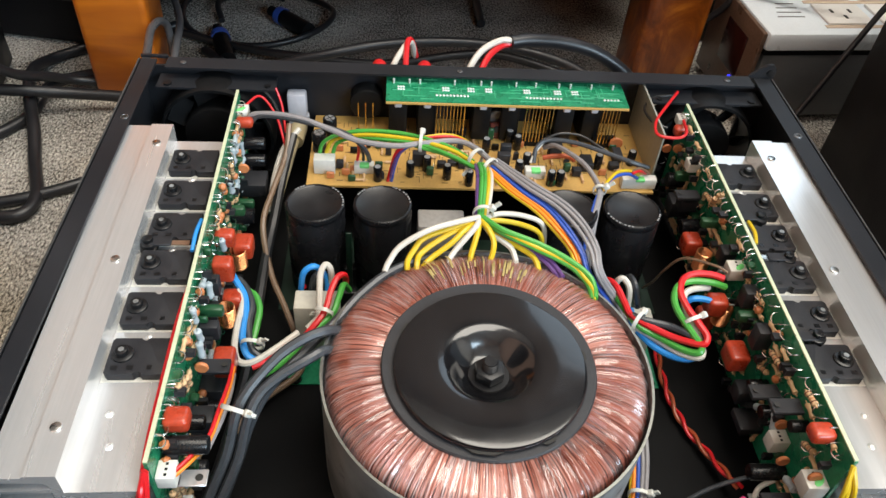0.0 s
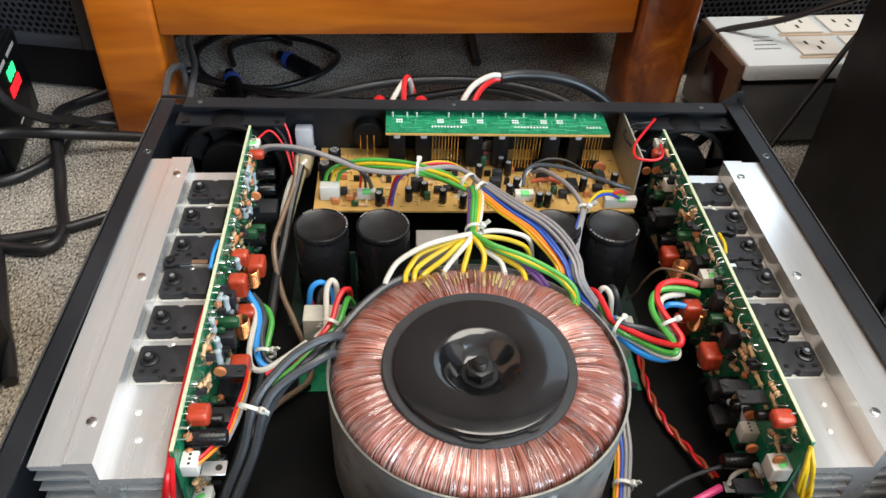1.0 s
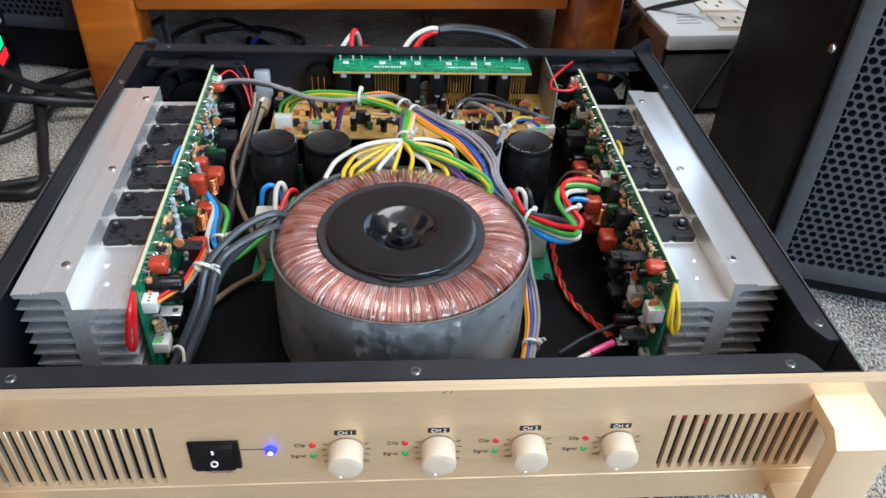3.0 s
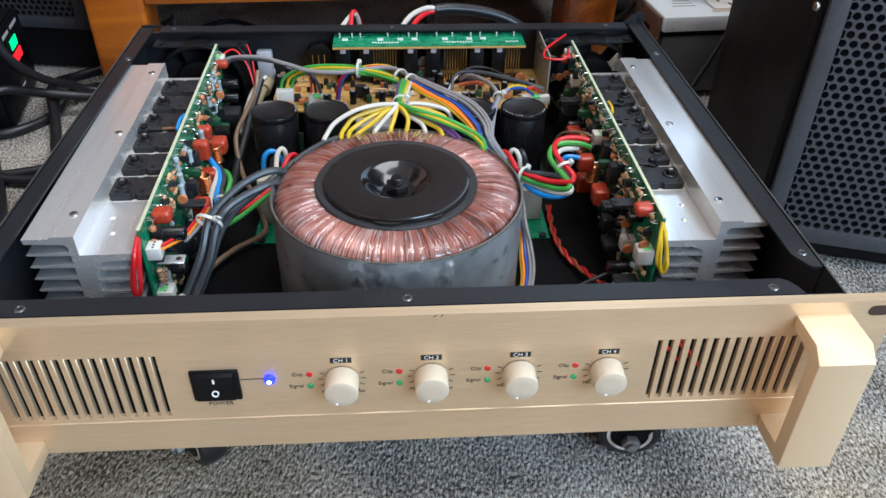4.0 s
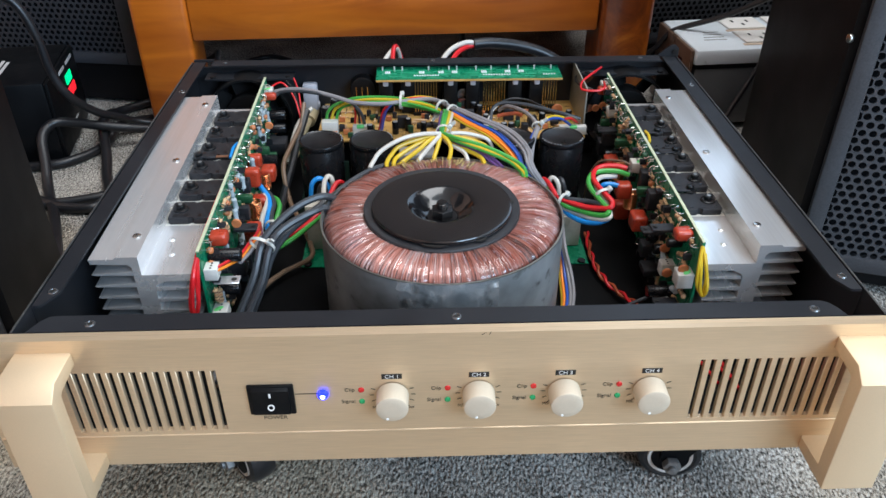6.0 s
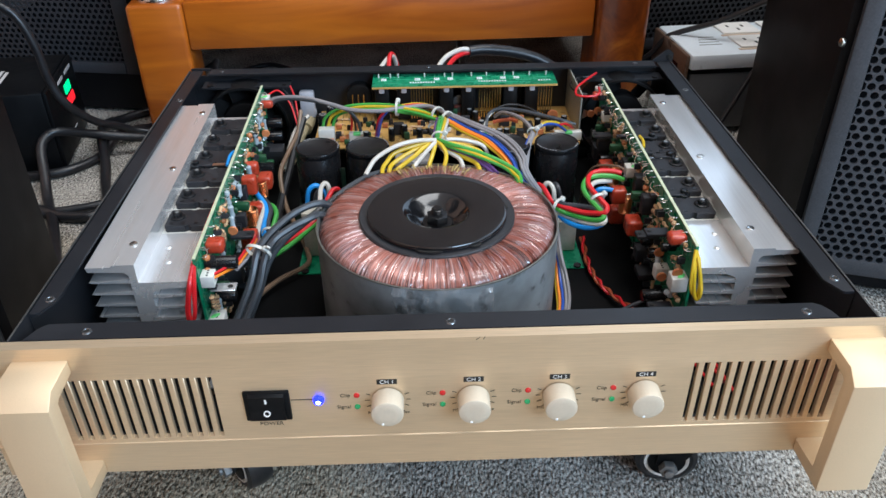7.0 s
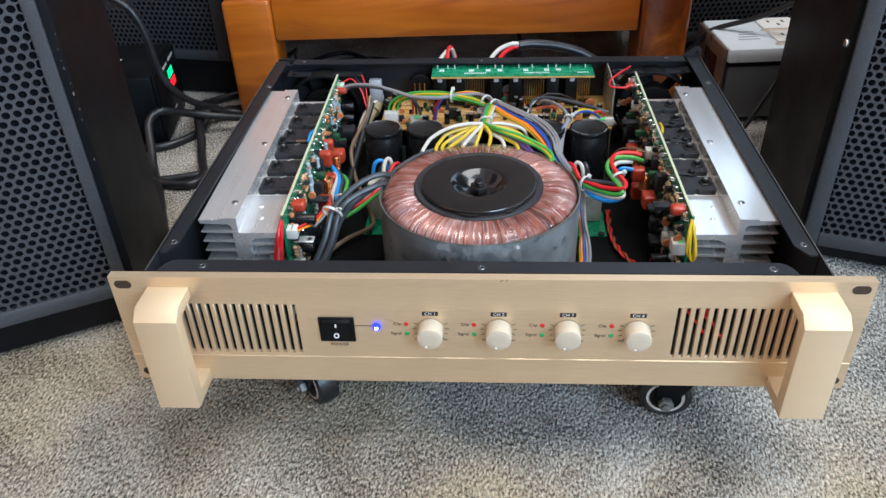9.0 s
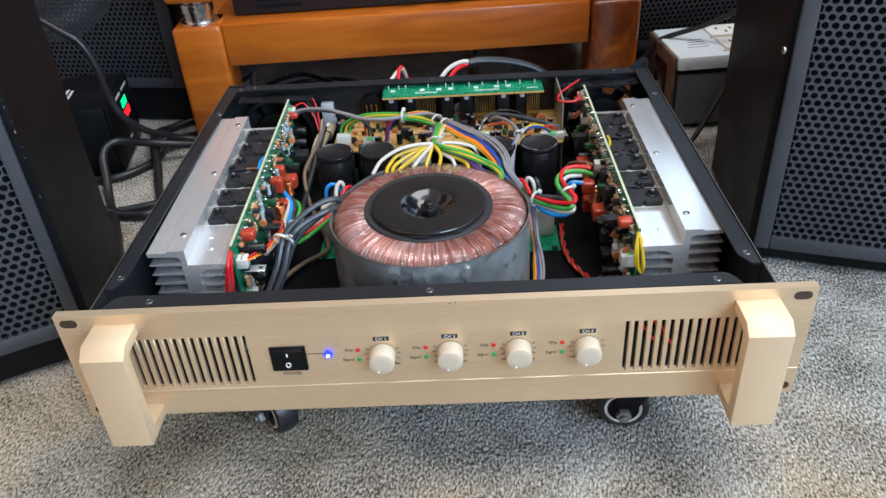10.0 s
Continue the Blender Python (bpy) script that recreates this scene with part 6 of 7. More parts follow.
wire(end_lead, "red", 0.001, [(0.1032, 0.2973, 0.1380), (0.1094, 0.3026, 0.1360), (0.1165, 0.3081, 0.1300)])
wire(end_lead, "brown", 0.001, [(0.1036, 0.2992, 0.1380), (0.1108, 0.3053, 0.1360), (0.1189, 0.3081, 0.1300)])
wire(end_lead, "slate", 0.0016, [(0.0436, 0.3190, 0.1280), (0.0458, 0.3264, 0.1350), (0.0539, 0.3299, 0.1390), (0.0718, 0.3273, 0.1390), (0.0911, 0.3199, 0.1370), (0.1064, 0.3140, 0.1350), (0.1198, 0.3128, 0.1310)])
wire(end_lead, "black", 0.0008, [(0.0504, 0.3328, 0.1370), (0.0625, 0.3349, 0.1410), (0.0767, 0.3337, 0.1400), (0.0894, 0.3226, 0.1380), (0.1029, 0.3160, 0.1340), (0.1172, 0.3128, 0.1300)])
wire(end_lead, "white", 0.001, [(0.0415, 0.3190, 0.1280), (0.0457, 0.3251, 0.1340), (0.0520, 0.3299, 0.1380), (0.0601, 0.3307, 0.1390)])
wire(end_lead, "rust", 0.0017, [(0.0496, 0.3210, 0.1310), (0.0573, 0.3204, 0.1330), (0.0651, 0.3191, 0.1340), (0.0697, 0.3150, 0.1340)])
transformer_leads = thing("wire_harness", (-0.11, 0.12, 0.1), "thick black transformer leads held by a tie", "wires", "wire harnesses")
wire(transformer_leads, "slate", 0.0025, [(-0.0732, 0.1620, 0.1420), (-0.0794, 0.1563, 0.1490), (-0.0885, 0.1514, 0.1500), (-0.0997, 0.1444, 0.1470), (-0.1091, 0.1346, 0.1430), (-0.1155, 0.1262, 0.1390), (-0.1192, 0.1185, 0.1340), (-0.1232, 0.1075, 0.1200), (-0.1305, 0.0960, 0.1050), (-0.1375, 0.0820, 0.0915), (-0.1410, 0.0700, 0.0830)])
wire(transformer_leads, "slate", 0.0025, [(-0.0756, 0.1499, 0.1410), (-0.0810, 0.1463, 0.1460), (-0.0892, 0.1402, 0.1460), (-0.1004, 0.1338, 0.1430), (-0.1093, 0.1262, 0.1390), (-0.1138, 0.1167, 0.1330), (-0.1180, 0.1060, 0.1180), (-0.1255, 0.0945, 0.1030), (-0.1330, 0.0800, 0.0900), (-0.1360, 0.0680, 0.0830)])
wire(transformer_leads, "slate", 0.0025, [(-0.0138, 0.2208, 0.1410), (-0.0345, 0.2089, 0.1450), (-0.0508, 0.1982, 0.1460), (-0.0648, 0.1836, 0.1450), (-0.0746, 0.1703, 0.1430), (-0.0823, 0.1613, 0.1410), (-0.0935, 0.1484, 0.1380), (-0.1057, 0.1347, 0.1330), (-0.1134, 0.1210, 0.1260), (-0.1195, 0.1090, 0.1110), (-0.1265, 0.0960, 0.0970), (-0.1340, 0.0840, 0.0850), (-0.1400, 0.0600, 0.0810)])
left_leads = thing("wire_harness", (-0.1, 0.18, 0.1), "blue, white, red and green wires to the amplifier board", "wires", "wire harnesses")
wire(left_leads, "sky", 0.0018, [(-0.1003, 0.2161, 0.1130), (-0.0986, 0.2172, 0.1240), (-0.0950, 0.2189, 0.1280), (-0.0907, 0.2200, 0.1270), (-0.0858, 0.2178, 0.1210), (-0.0850, 0.2146, 0.1130)])
wire(left_leads, "slate", 0.0018, [(-0.0944, 0.2161, 0.1130), (-0.0925, 0.2168, 0.1220), (-0.0891, 0.2181, 0.1240), (-0.0861, 0.2180, 0.1160)])
wire(left_leads, "white", 0.0018, [(-0.0834, 0.2161, 0.1130), (-0.0831, 0.2180, 0.1270), (-0.0861, 0.2193, 0.1300), (-0.0885, 0.2130, 0.1280), (-0.0879, 0.1979, 0.1240), (-0.0879, 0.1902, 0.1200), (-0.0937, 0.1850, 0.1160)])
wire(left_leads, "red", 0.0018, [(-0.0752, 0.2185, 0.1130), (-0.0751, 0.2150, 0.1260), (-0.0788, 0.2109, 0.1290), (-0.0821, 0.2019, 0.1270), (-0.0845, 0.1909, 0.1240), (-0.0899, 0.1826, 0.1210), (-0.0977, 0.1754, 0.1160), (-0.1103, 0.1692, 0.1110), (-0.1209, 0.1635, 0.1100)])
wire(left_leads, "green", 0.0018, [(-0.0731, 0.2170, 0.1120), (-0.0758, 0.2118, 0.1220), (-0.0778, 0.2002, 0.1240), (-0.0806, 0.1906, 0.1220), (-0.0884, 0.1822, 0.1190), (-0.0991, 0.1716, 0.1140), (-0.1088, 0.1634, 0.1100), (-0.1177, 0.1598, 0.1060)])
wire(left_leads, "white", 0.0018, [(-0.0986, 0.1838, 0.1140), (-0.1105, 0.1726, 0.1130), (-0.1208, 0.1651, 0.1120), (-0.1279, 0.1660, 0.1120), (-0.1308, 0.1740, 0.1140), (-0.1304, 0.1856, 0.1180), (-0.1292, 0.1987, 0.1210), (-0.1321, 0.2061, 0.1230)])
wire(left_leads, "sky", 0.0019, [(-0.1175, 0.1668, 0.1100), (-0.1241, 0.1702, 0.1120), (-0.1273, 0.1796, 0.1150), (-0.1268, 0.1914, 0.1190), (-0.1287, 0.2024, 0.1220), (-0.1346, 0.2113, 0.1250), (-0.1375, 0.2162, 0.1260)])
wire(left_leads, "slate", 0.0018, [(-0.1152, 0.1689, 0.1100), (-0.1219, 0.1740, 0.1130), (-0.1248, 0.1865, 0.1170), (-0.1242, 0.1973, 0.1200), (-0.1282, 0.2081, 0.1210), (-0.1338, 0.2154, 0.1220)])
wire(left_leads, "green", 0.0018, [(-0.1224, 0.1770, 0.1120), (-0.1207, 0.1874, 0.1160), (-0.1204, 0.1969, 0.1180), (-0.1233, 0.2049, 0.1190), (-0.1279, 0.2092, 0.1190)])
right_leads = thing("wire_harness", (0.1, 0.19, 0.1), "red, green, white and blue wires looping to the amplifier board", "wires", "wire harnesses")
wire(right_leads, "red", 0.0019, [(0.0689, 0.2179, 0.1180), (0.0727, 0.2125, 0.1280), (0.0762, 0.2055, 0.1300), (0.0787, 0.1945, 0.1290), (0.0821, 0.1863, 0.1270), (0.0985, 0.1736, 0.1270), (0.1090, 0.1660, 0.1300), (0.1138, 0.1637, 0.1320), (0.1156, 0.1674, 0.1340), (0.1127, 0.1738, 0.1360), (0.1085, 0.1831, 0.1380), (0.1065, 0.1927, 0.1400), (0.1097, 0.2007, 0.1420), (0.1168, 0.2040, 0.1430), (0.1262, 0.2035, 0.1430), (0.1327, 0.2016, 0.1420)])
wire(right_leads, "green", 0.0019, [(0.0725, 0.2174, 0.1170), (0.0750, 0.2048, 0.1260), (0.0793, 0.1919, 0.1260), (0.0851, 0.1823, 0.1240), (0.0948, 0.1755, 0.1230), (0.1042, 0.1658, 0.1250), (0.1104, 0.1609, 0.1280), (0.1126, 0.1634, 0.1300), (0.1085, 0.1714, 0.1330), (0.1036, 0.1820, 0.1360), (0.1029, 0.1901, 0.1380), (0.1066, 0.1975, 0.1400), (0.1146, 0.2003, 0.1410), (0.1255, 0.1993, 0.1410), (0.1340, 0.1990, 0.1380)])
wire(right_leads, "white", 0.0018, [(0.0860, 0.2041, 0.1120), (0.0852, 0.2082, 0.1250), (0.0823, 0.2125, 0.1290), (0.0793, 0.2136, 0.1270), (0.0795, 0.2159, 0.1160)])
wire(right_leads, "white", 0.0018, [(0.0847, 0.1842, 0.1210), (0.0945, 0.1761, 0.1200), (0.1033, 0.1659, 0.1220), (0.1109, 0.1602, 0.1250), (0.1139, 0.1622, 0.1270), (0.1124, 0.1720, 0.1310), (0.1086, 0.1838, 0.1350), (0.1091, 0.1925, 0.1370), (0.1140, 0.1967, 0.1380), (0.1252, 0.1996, 0.1370)])
wire(right_leads, "sky", 0.0019, [(0.0884, 0.2041, 0.1120), (0.0846, 0.1889, 0.1180), (0.0907, 0.1771, 0.1170), (0.0990, 0.1678, 0.1180), (0.1069, 0.1625, 0.1210), (0.1127, 0.1628, 0.1230)])
wire(right_leads, "sky", 0.0018, [(0.1125, 0.1948, 0.1300), (0.1159, 0.1946, 0.1330), (0.1213, 0.1946, 0.1330), (0.1268, 0.1937, 0.1320)])
wire(right_leads, "slate", 0.0018, [(0.0925, 0.2065, 0.1120), (0.0888, 0.2096, 0.1260), (0.0876, 0.2171, 0.1260), (0.0877, 0.2230, 0.1180)])
wire(right_leads, "slate", 0.0019, [(0.0804, 0.1881, 0.1270), (0.0879, 0.1830, 0.1280), (0.0992, 0.1784, 0.1290), (0.1070, 0.1716, 0.1310), (0.1113, 0.1680, 0.1310)])
loose_fan_lead = thing("wire_harness", (0.13, 0.355, 0.155), "red fan lead looped over the board end", "wires", "wire harnesses")
wire(loose_fan_lead, "red", 0.0010, [(0.1455, 0.3647, 0.1570), (0.1339, 0.3474, 0.1580), (0.1218, 0.3288, 0.1580), (0.1187, 0.3161, 0.1570), (0.1235, 0.3114, 0.1570), (0.1333, 0.3115, 0.1570), (0.1383, 0.3163, 0.1580), (0.1412, 0.3321, 0.1560)])
wire(loose_fan_lead, "black", 0.0008, [(0.1440, 0.3673, 0.1530), (0.1279, 0.3623, 0.1530), (0.1201, 0.3506, 0.1520), (0.1227, 0.3373, 0.1510), (0.1318, 0.3317, 0.1500)])
tie(fan_wires, (0.0004, 0.2325, 0.1586), (0.05, 1, 0.05), 0.0052, 0.013)
tie(loom, (-0.032, 0.306, 0.152), (1, -0.15, 0), 0.0056, 0.003)
tie(loom, (0.001, 0.29, 0.1525), (1, -1.1, 0), 0.0062, 0.012)
tie(loom, (0.0085, 0.2805, 0.1525), (1, -1, 0), 0.0062, 0.014)
tie(rainbow_loom, (0.0778, 0.105, 0.0828), (0.25, 1, 0.05), 0.0052, 0.006)
tie(end_lead, (0.0770, 0.2750, 0.1422), (0.1, 1, 0.1), 0.0036, 0.009)
tie(transformer_leads, (-0.118, 0.1195, 0.1355), (0.35, 1, 0.55), 0.0078, 0.016)
tie(left_leads, (-0.1215, 0.175, 0.1145), (0.1, 1, 0.3), 0.0056, 0.012)
tie(left_leads, (-0.085, 0.19, 0.1238), (-0.3, -1, -0.4), 0.0045)
tie(right_leads, (0.0845, 0.184, 0.125), (0.7, -0.6, 0), 0.0058, 0.003)
tie(right_leads, (0.1105, 0.178, 0.1345), (-0.4, 1, 0.5), 0.0052, 0.002)
runs = [("brown", 0.0019, [(-0.1185, 0.345, 0.135), (-0.1195, 0.325, 0.125), (-0.125, 0.298, 0.118), (-0.129, 0.272, 0.111), (-0.122, 0.244, 0.097), (-0.113, 0.225, 0.09), (-0.101, 0.197, 0.084), (-0.1, 0.18, 0.083), (-0.117, 0.162, 0.0835), (-0.13, 0.141, 0.083), (-0.135, 0.113, 0.083), (-0.139, 0.081, 0.083), (-0.142, 0.05, 0.081)]),
        ("black", 0.0032, [(-0.116, 0.34, 0.13), (-0.121, 0.31, 0.117), (-0.1235, 0.28, 0.108), (-0.126, 0.25, 0.1), (-0.127, 0.21, 0.093), (-0.128, 0.17, 0.09), (-0.133, 0.12, 0.0872), (-0.14, 0.08, 0.088), (-0.143, 0.05, 0.083)]),
        ("white", 0.0018, [(-0.113, 0.35, 0.128), (-0.122, 0.335, 0.123), (-0.1265, 0.315, 0.115), (-0.128, 0.29, 0.105)])]
runs += [
        ("red", 0.0008, [(-0.145, 0.340, 0.152), (-0.137, 0.353, 0.151), (-0.127, 0.347, 0.14), (-0.121, 0.335, 0.125)]), ("red", 0.0008, [(-0.128, 0.362, 0.152), (-0.124, 0.356, 0.142), (-0.1215, 0.345, 0.128)]),
        ("black", 0.0012, [(-0.135, 0.36, 0.151), (-0.128, 0.355, 0.142), (-0.122, 0.34, 0.126)]), ("red", 0.0011, [(-0.1025, 0.243, 0.085), (-0.1, 0.252, 0.098), (-0.103, 0.262, 0.106)]), ("orange", 0.0011, [(-0.1045, 0.243, 0.085), (-0.1025, 0.252, 0.096), (-0.106, 0.261, 0.104)])]
harness("brown and black mains leads beside the amplifier board", runs, (-0.12, 0.25, 0.09))
# white power plugs with four-colour leads on both sides
for s, x, y in ((-1, -0.0905, 0.2065), (1, 0.0905, 0.205)):
    plug = thing("power_plug", (x, y, 0.08), "yellowed white nylon power connector beside the transformer", "connector", "power connectors")
    part("housing", box(x - 0.0125, x + 0.0125, y - 0.007, y + 0.007, 0.0778, 0.1155 if s < 0 else 0.106, bevel=0.001), "nylon_dirty", plug)
    part("latch", box(x - 0.004, x + 0.004, y - 0.0085, y - 0.0072, 0.098, 0.112 if s < 0 else 0.105, bevel=0.0005, seg=1), "nylon_dirty", plug)
    part("base_board", box(x - 0.016, x + 0.016, y - 0.03, y + 0.01, 0.0768, 0.0776), "pcb_green", plug)
    part("board_screw", cyl((x + s * 0.011, y - 0.0275, 0.0777), 0.0028, 0.0012, seg=14), "black_screw", plug)
# twisted pair on the chassis floor
runs = []
twist_line = curve_points([(0.111, 0.211, 0.0815), (0.109, 0.179, 0.081), (0.112, 0.152, 0.081), (0.121, 0.128, 0.083), (0.129, 0.103, 0.09)], 10)[:40]
for k, colour in enumerate(("red", "rust")):
    pts = []
    for i in range(40):
        t = i / 39
        p = twist_line[i]
        a = 26 * t + math.pi * k
        pts.append((p.x + 0.0013 * math.cos(a), p.y, p.z + 0.0013 * math.sin(a)))
    runs.append((colour, 0.0011, pts))
runs.append(("pink", 0.0022, [(0.112, 0.091, 0.089), (0.12, 0.0945, 0.0902), (0.128, 0.098, 0.091)]))
runs.append(("white", 0.0016, [(0.085, 0.076, 0.0805), (0.094, 0.083, 0.083), (0.103, 0.0875, 0.0866), (0.112, 0.091, 0.089)]))
runs.append(("slate", 0.0012, [(0.096, 0.1, 0.0805), (0.112, 0.105, 0.089), (0.13, 0.107, 0.097), (0.142, 0.106, 0.1)]))
runs.append(("white", 0.0013, [(0.132, 0.0985, 0.0925), (0.135, 0.102, 0.0965), (0.142, 0.104, 0.1)]))
harness("twisted red and grey pair along the chassis floor", runs, (0.11, 0.13, 0.08))
# loose loops on the board ends and on the fans
runs = [("yellow", 0.0011, [(0.1470, 0.0795, 0.1555), (0.1448, 0.0735, 0.146), (0.1448, 0.0705, 0.134), (0.1485, 0.0700, 0.1285), (0.1498, 0.0705, 0.136), (0.1485, 0.0730, 0.147), (0.1475, 0.0795, 0.1545)]),
        ("yellow", 0.0011, [(0.1475, 0.0795, 0.1535), (0.1460, 0.0725, 0.144), (0.1468, 0.0690, 0.131), (0.1492, 0.0685, 0.1275), (0.1505, 0.0692, 0.134), (0.1495, 0.0795, 0.150)]),
        ("yellow", 0.0011, [(0.1505, 0.215, 0.156), (0.1515, 0.222, 0.1578), (0.1515, 0.232, 0.157)])]
harness("yellow looped wires at the amplifier board end", runs, (0.152, 0.08, 0.12))
runs = [("red", 0.0012, [(-0.1465, 0.0790, 0.1545), (-0.1495, 0.0730, 0.1430), (-0.1528, 0.0702, 0.1260), (-0.1512, 0.0696, 0.1205), (-0.1482, 0.0700, 0.1270), (-0.1462, 0.0730, 0.1430), (-0.1460, 0.0790, 0.1535)]),
        ("red", 0.0012, [(-0.1500, 0.190, 0.1490), (-0.1507, 0.163, 0.1505), (-0.1503, 0.128, 0.1505), (-0.1490, 0.092, 0.1510), (-0.1480, 0.0735, 0.1470), (-0.1512, 0.0695, 0.1280), (-0.1500, 0.0685, 0.1215), (-0.1475, 0.0690, 0.1290), (-0.1470, 0.0740, 0.1450)]),
        ("sky", 0.0011, [(-0.1515, 0.203, 0.155), (-0.1516, 0.215, 0.1565), (-0.1515, 0.228, 0.154)])]
runs += [
        ("red", 0.0009, [(-0.1385, 0.0845, 0.143), (-0.133, 0.093, 0.142), (-0.128, 0.104, 0.1395), (-0.1268, 0.12, 0.136), (-0.126, 0.138, 0.131), (-0.127, 0.153, 0.126)]),
        ("orange", 0.0009, [(-0.1385, 0.083, 0.1415), (-0.133, 0.0915, 0.140), (-0.128, 0.1025, 0.1375), (-0.1262, 0.12, 0.134), (-0.1255, 0.138, 0.129), (-0.1265, 0.153, 0.124)]),
        ("grey", 0.0012, [(-0.128, 0.1, 0.136), (-0.1255, 0.118, 0.132), (-0.125, 0.135, 0.128), (-0.1265, 0.15, 0.122)]),
        ("white", 0.001, [(-0.137, 0.0865, 0.103), (-0.1325, 0.085, 0.107), (-0.1295, 0.083, 0.106), (-0.129, 0.080, 0.100)])]
harness("red looped wires and red-orange lead at a board end", runs, (-0.152, 0.08, 0.12))
runs = [("red", 0.0010, [(0.150, 0.085, 0.079), (0.154, 0.070, 0.0785), (0.158, 0.055, 0.0785), (0.160, 0.045, 0.079)]),
        ("red", 0.0010, [(0.163, 0.085, 0.079), (0.165, 0.068, 0.0785), (0.167, 0.050, 0.079), (0.164, 0.044, 0.086), (0.156, 0.034, 0.110), (0.147, 0.020, 0.135), (0.140, 0.0130, 0.1390)]),
        ("red", 0.0010, [(0.1655, 0.085, 0.079), (0.168, 0.067, 0.0785), (0.170, 0.048, 0.079), (0.171, 0.040, 0.079)])]
harness("red wires running under a heat sink towards the front vents", runs, (0.158, 0.05, 0.079))
runs = [("yellow", 0.0010, [(-0.174, 0.085, 0.079), (-0.173, 0.079, 0.0785), (-0.172, 0.0755, 0.0785)]), ("yellow", 0.0010, [(-0.158, 0.085, 0.079), (-0.160, 0.079, 0.0785), (-0.162, 0.0755, 0.0785)])]
harness("yellow wires running out from under a heat sink", runs, (-0.166, 0.065, 0.079))
# grey two-way plug with shrink sleeve by the back panel
jp = thing("mains_plug", (-0.1145, 0.362, 0.12), "grey nylon in-line plug with amber shrink sleeve", "connector")
part("plug_body", box(-0.1225, -0.1095, 0.3685, 0.3775, 0.1175, 0.1425, bevel=0.0016), "nylon_grey", jp)
part("plug_rib", box(-0.1235, -0.1085, 0.3705, 0.3755, 0.119, 0.125, bevel=0.0008, seg=1), "nylon_grey", jp)
part("sleeve", tube([(-0.116, 0.3755, 0.119), (-0.1165, 0.370, 0.1145), (-0.118, 0.356, 0.113)], 0.0064, 12), "shrink", jp, "amber shrink sleeve")
part("lead", tube([(-0.1175, 0.36, 0.1135), (-0.120, 0.335, 0.112), (-0.124, 0.30, 0.107)], 0.0035, 10), "shrink", jp)

# ---- wooden stand behind ----
ST_M = Matrix.Translation((-0.309, 0.608, 0)) @ Matrix.Rotation(radians(2.8), 4, "Z")
SPAN = 0.5345
stand = thing("wooden_stand", (-0.04, 0.83, 0), "low varnished orange pine equipment stand on carpet", "stand")


def leg_mesh(x, y, z0, z1, bulge):
    bm = box(x - 0.0315, x + 0.0315, y - 0.031, y + 0.031, z0, z1, bevel=0.006, seg=3)
    for v in bm.verts:
        v.co.x += bulge * math.sin(v.co.z * 45) * 0.002
    bm.transform(ST_M)
    return bm


for x, y, material in ((0, 0, "wood"), (SPAN, 0, "burl"), (0, 0.40, "wood"), (SPAN, 0.40, "burl")):
    leg = part("leg", leg_mesh(x, y, 0.0, 0.1655, 1.5 if material == "burl" else 0), material, stand)
    m = ST_M @ Matrix.Translation((x, y, 0.0))
    part("steel_foot", lathe([(0.0240, 0.1640), (0.0240, 0.1675), (0.0190, 0.1685), (0.0190, 0.179), (0.0208, 0.1795), (0.0208, 0.1905), (0.0180, 0.1915), (0.0180, 0.199)], (0, 0, 0), 32, m=m), "foot_steel", stand, "polished steel spacer foot")
    part("upper_leg", leg_mesh(x, y, 0.1955, 0.42, 0), material, stand)
for y in (-0.012, 0.412):
    part("rail", box(0.0318, SPAN - 0.0318, y - 0.016, y + 0.016, 0.1115, 0.1665, bevel=0.003, m=ST_M), "wood", stand)
for x in (0.0, SPAN):
    part("side_rail", box(x - 0.016, x + 0.016, 0.032, 0.368, 0.1115, 0.1655, bevel=0.003, m=ST_M), "wood", stand)
part("shelf", box(0.0165, SPAN - 0.0165, 0.0045, 0.3955, 0.154, 0.1655, m=ST_M), "wood", stand)
AM = ST_M @ Matrix.Translation((0.004, 0.002, 0.0172)) @ Matrix.Diagonal((0.952, 0.952, 0.952, 1))
am2 = thing("stacked_amplifier", (-0.04, 0.83, 0.166), "black rack amplifier with two dials resting on the wooden stand", "amplifier")
part("case", box(0.05, 0.505, 0.012, 0.40, 0.1565, 0.255, bevel=0.002, m=AM), "psu", am2)
part("face_plate", box(0.042, 0.513, 0.004, 0.0115, 0.158, 0.2545, bevel=0.0015, m=AM), "black_steel", am2)
for x, w in ((0.105, 0.03), (0.42, 0.03), (0.46, 0.012)):
    for i in range(4):
        part("vent_slot", box(x - w, x + w, 0.0028, 0.0042, 0.166 + 0.009 * i, 0.170 + 0.009 * i, m=AM), "cloth", am2)
part("display_window", box(0.185, 0.225, 0.0025, 0.0042, 0.185, 0.197, m=AM), "red_glass", am2, "dark red display window")
for i in range(3):
    part("lamp_mark", box(0.165, 0.179, 0.0028, 0.0042, 0.178 + 0.006 * i, 0.180 + 0.006 * i, m=AM), "lime", am2)
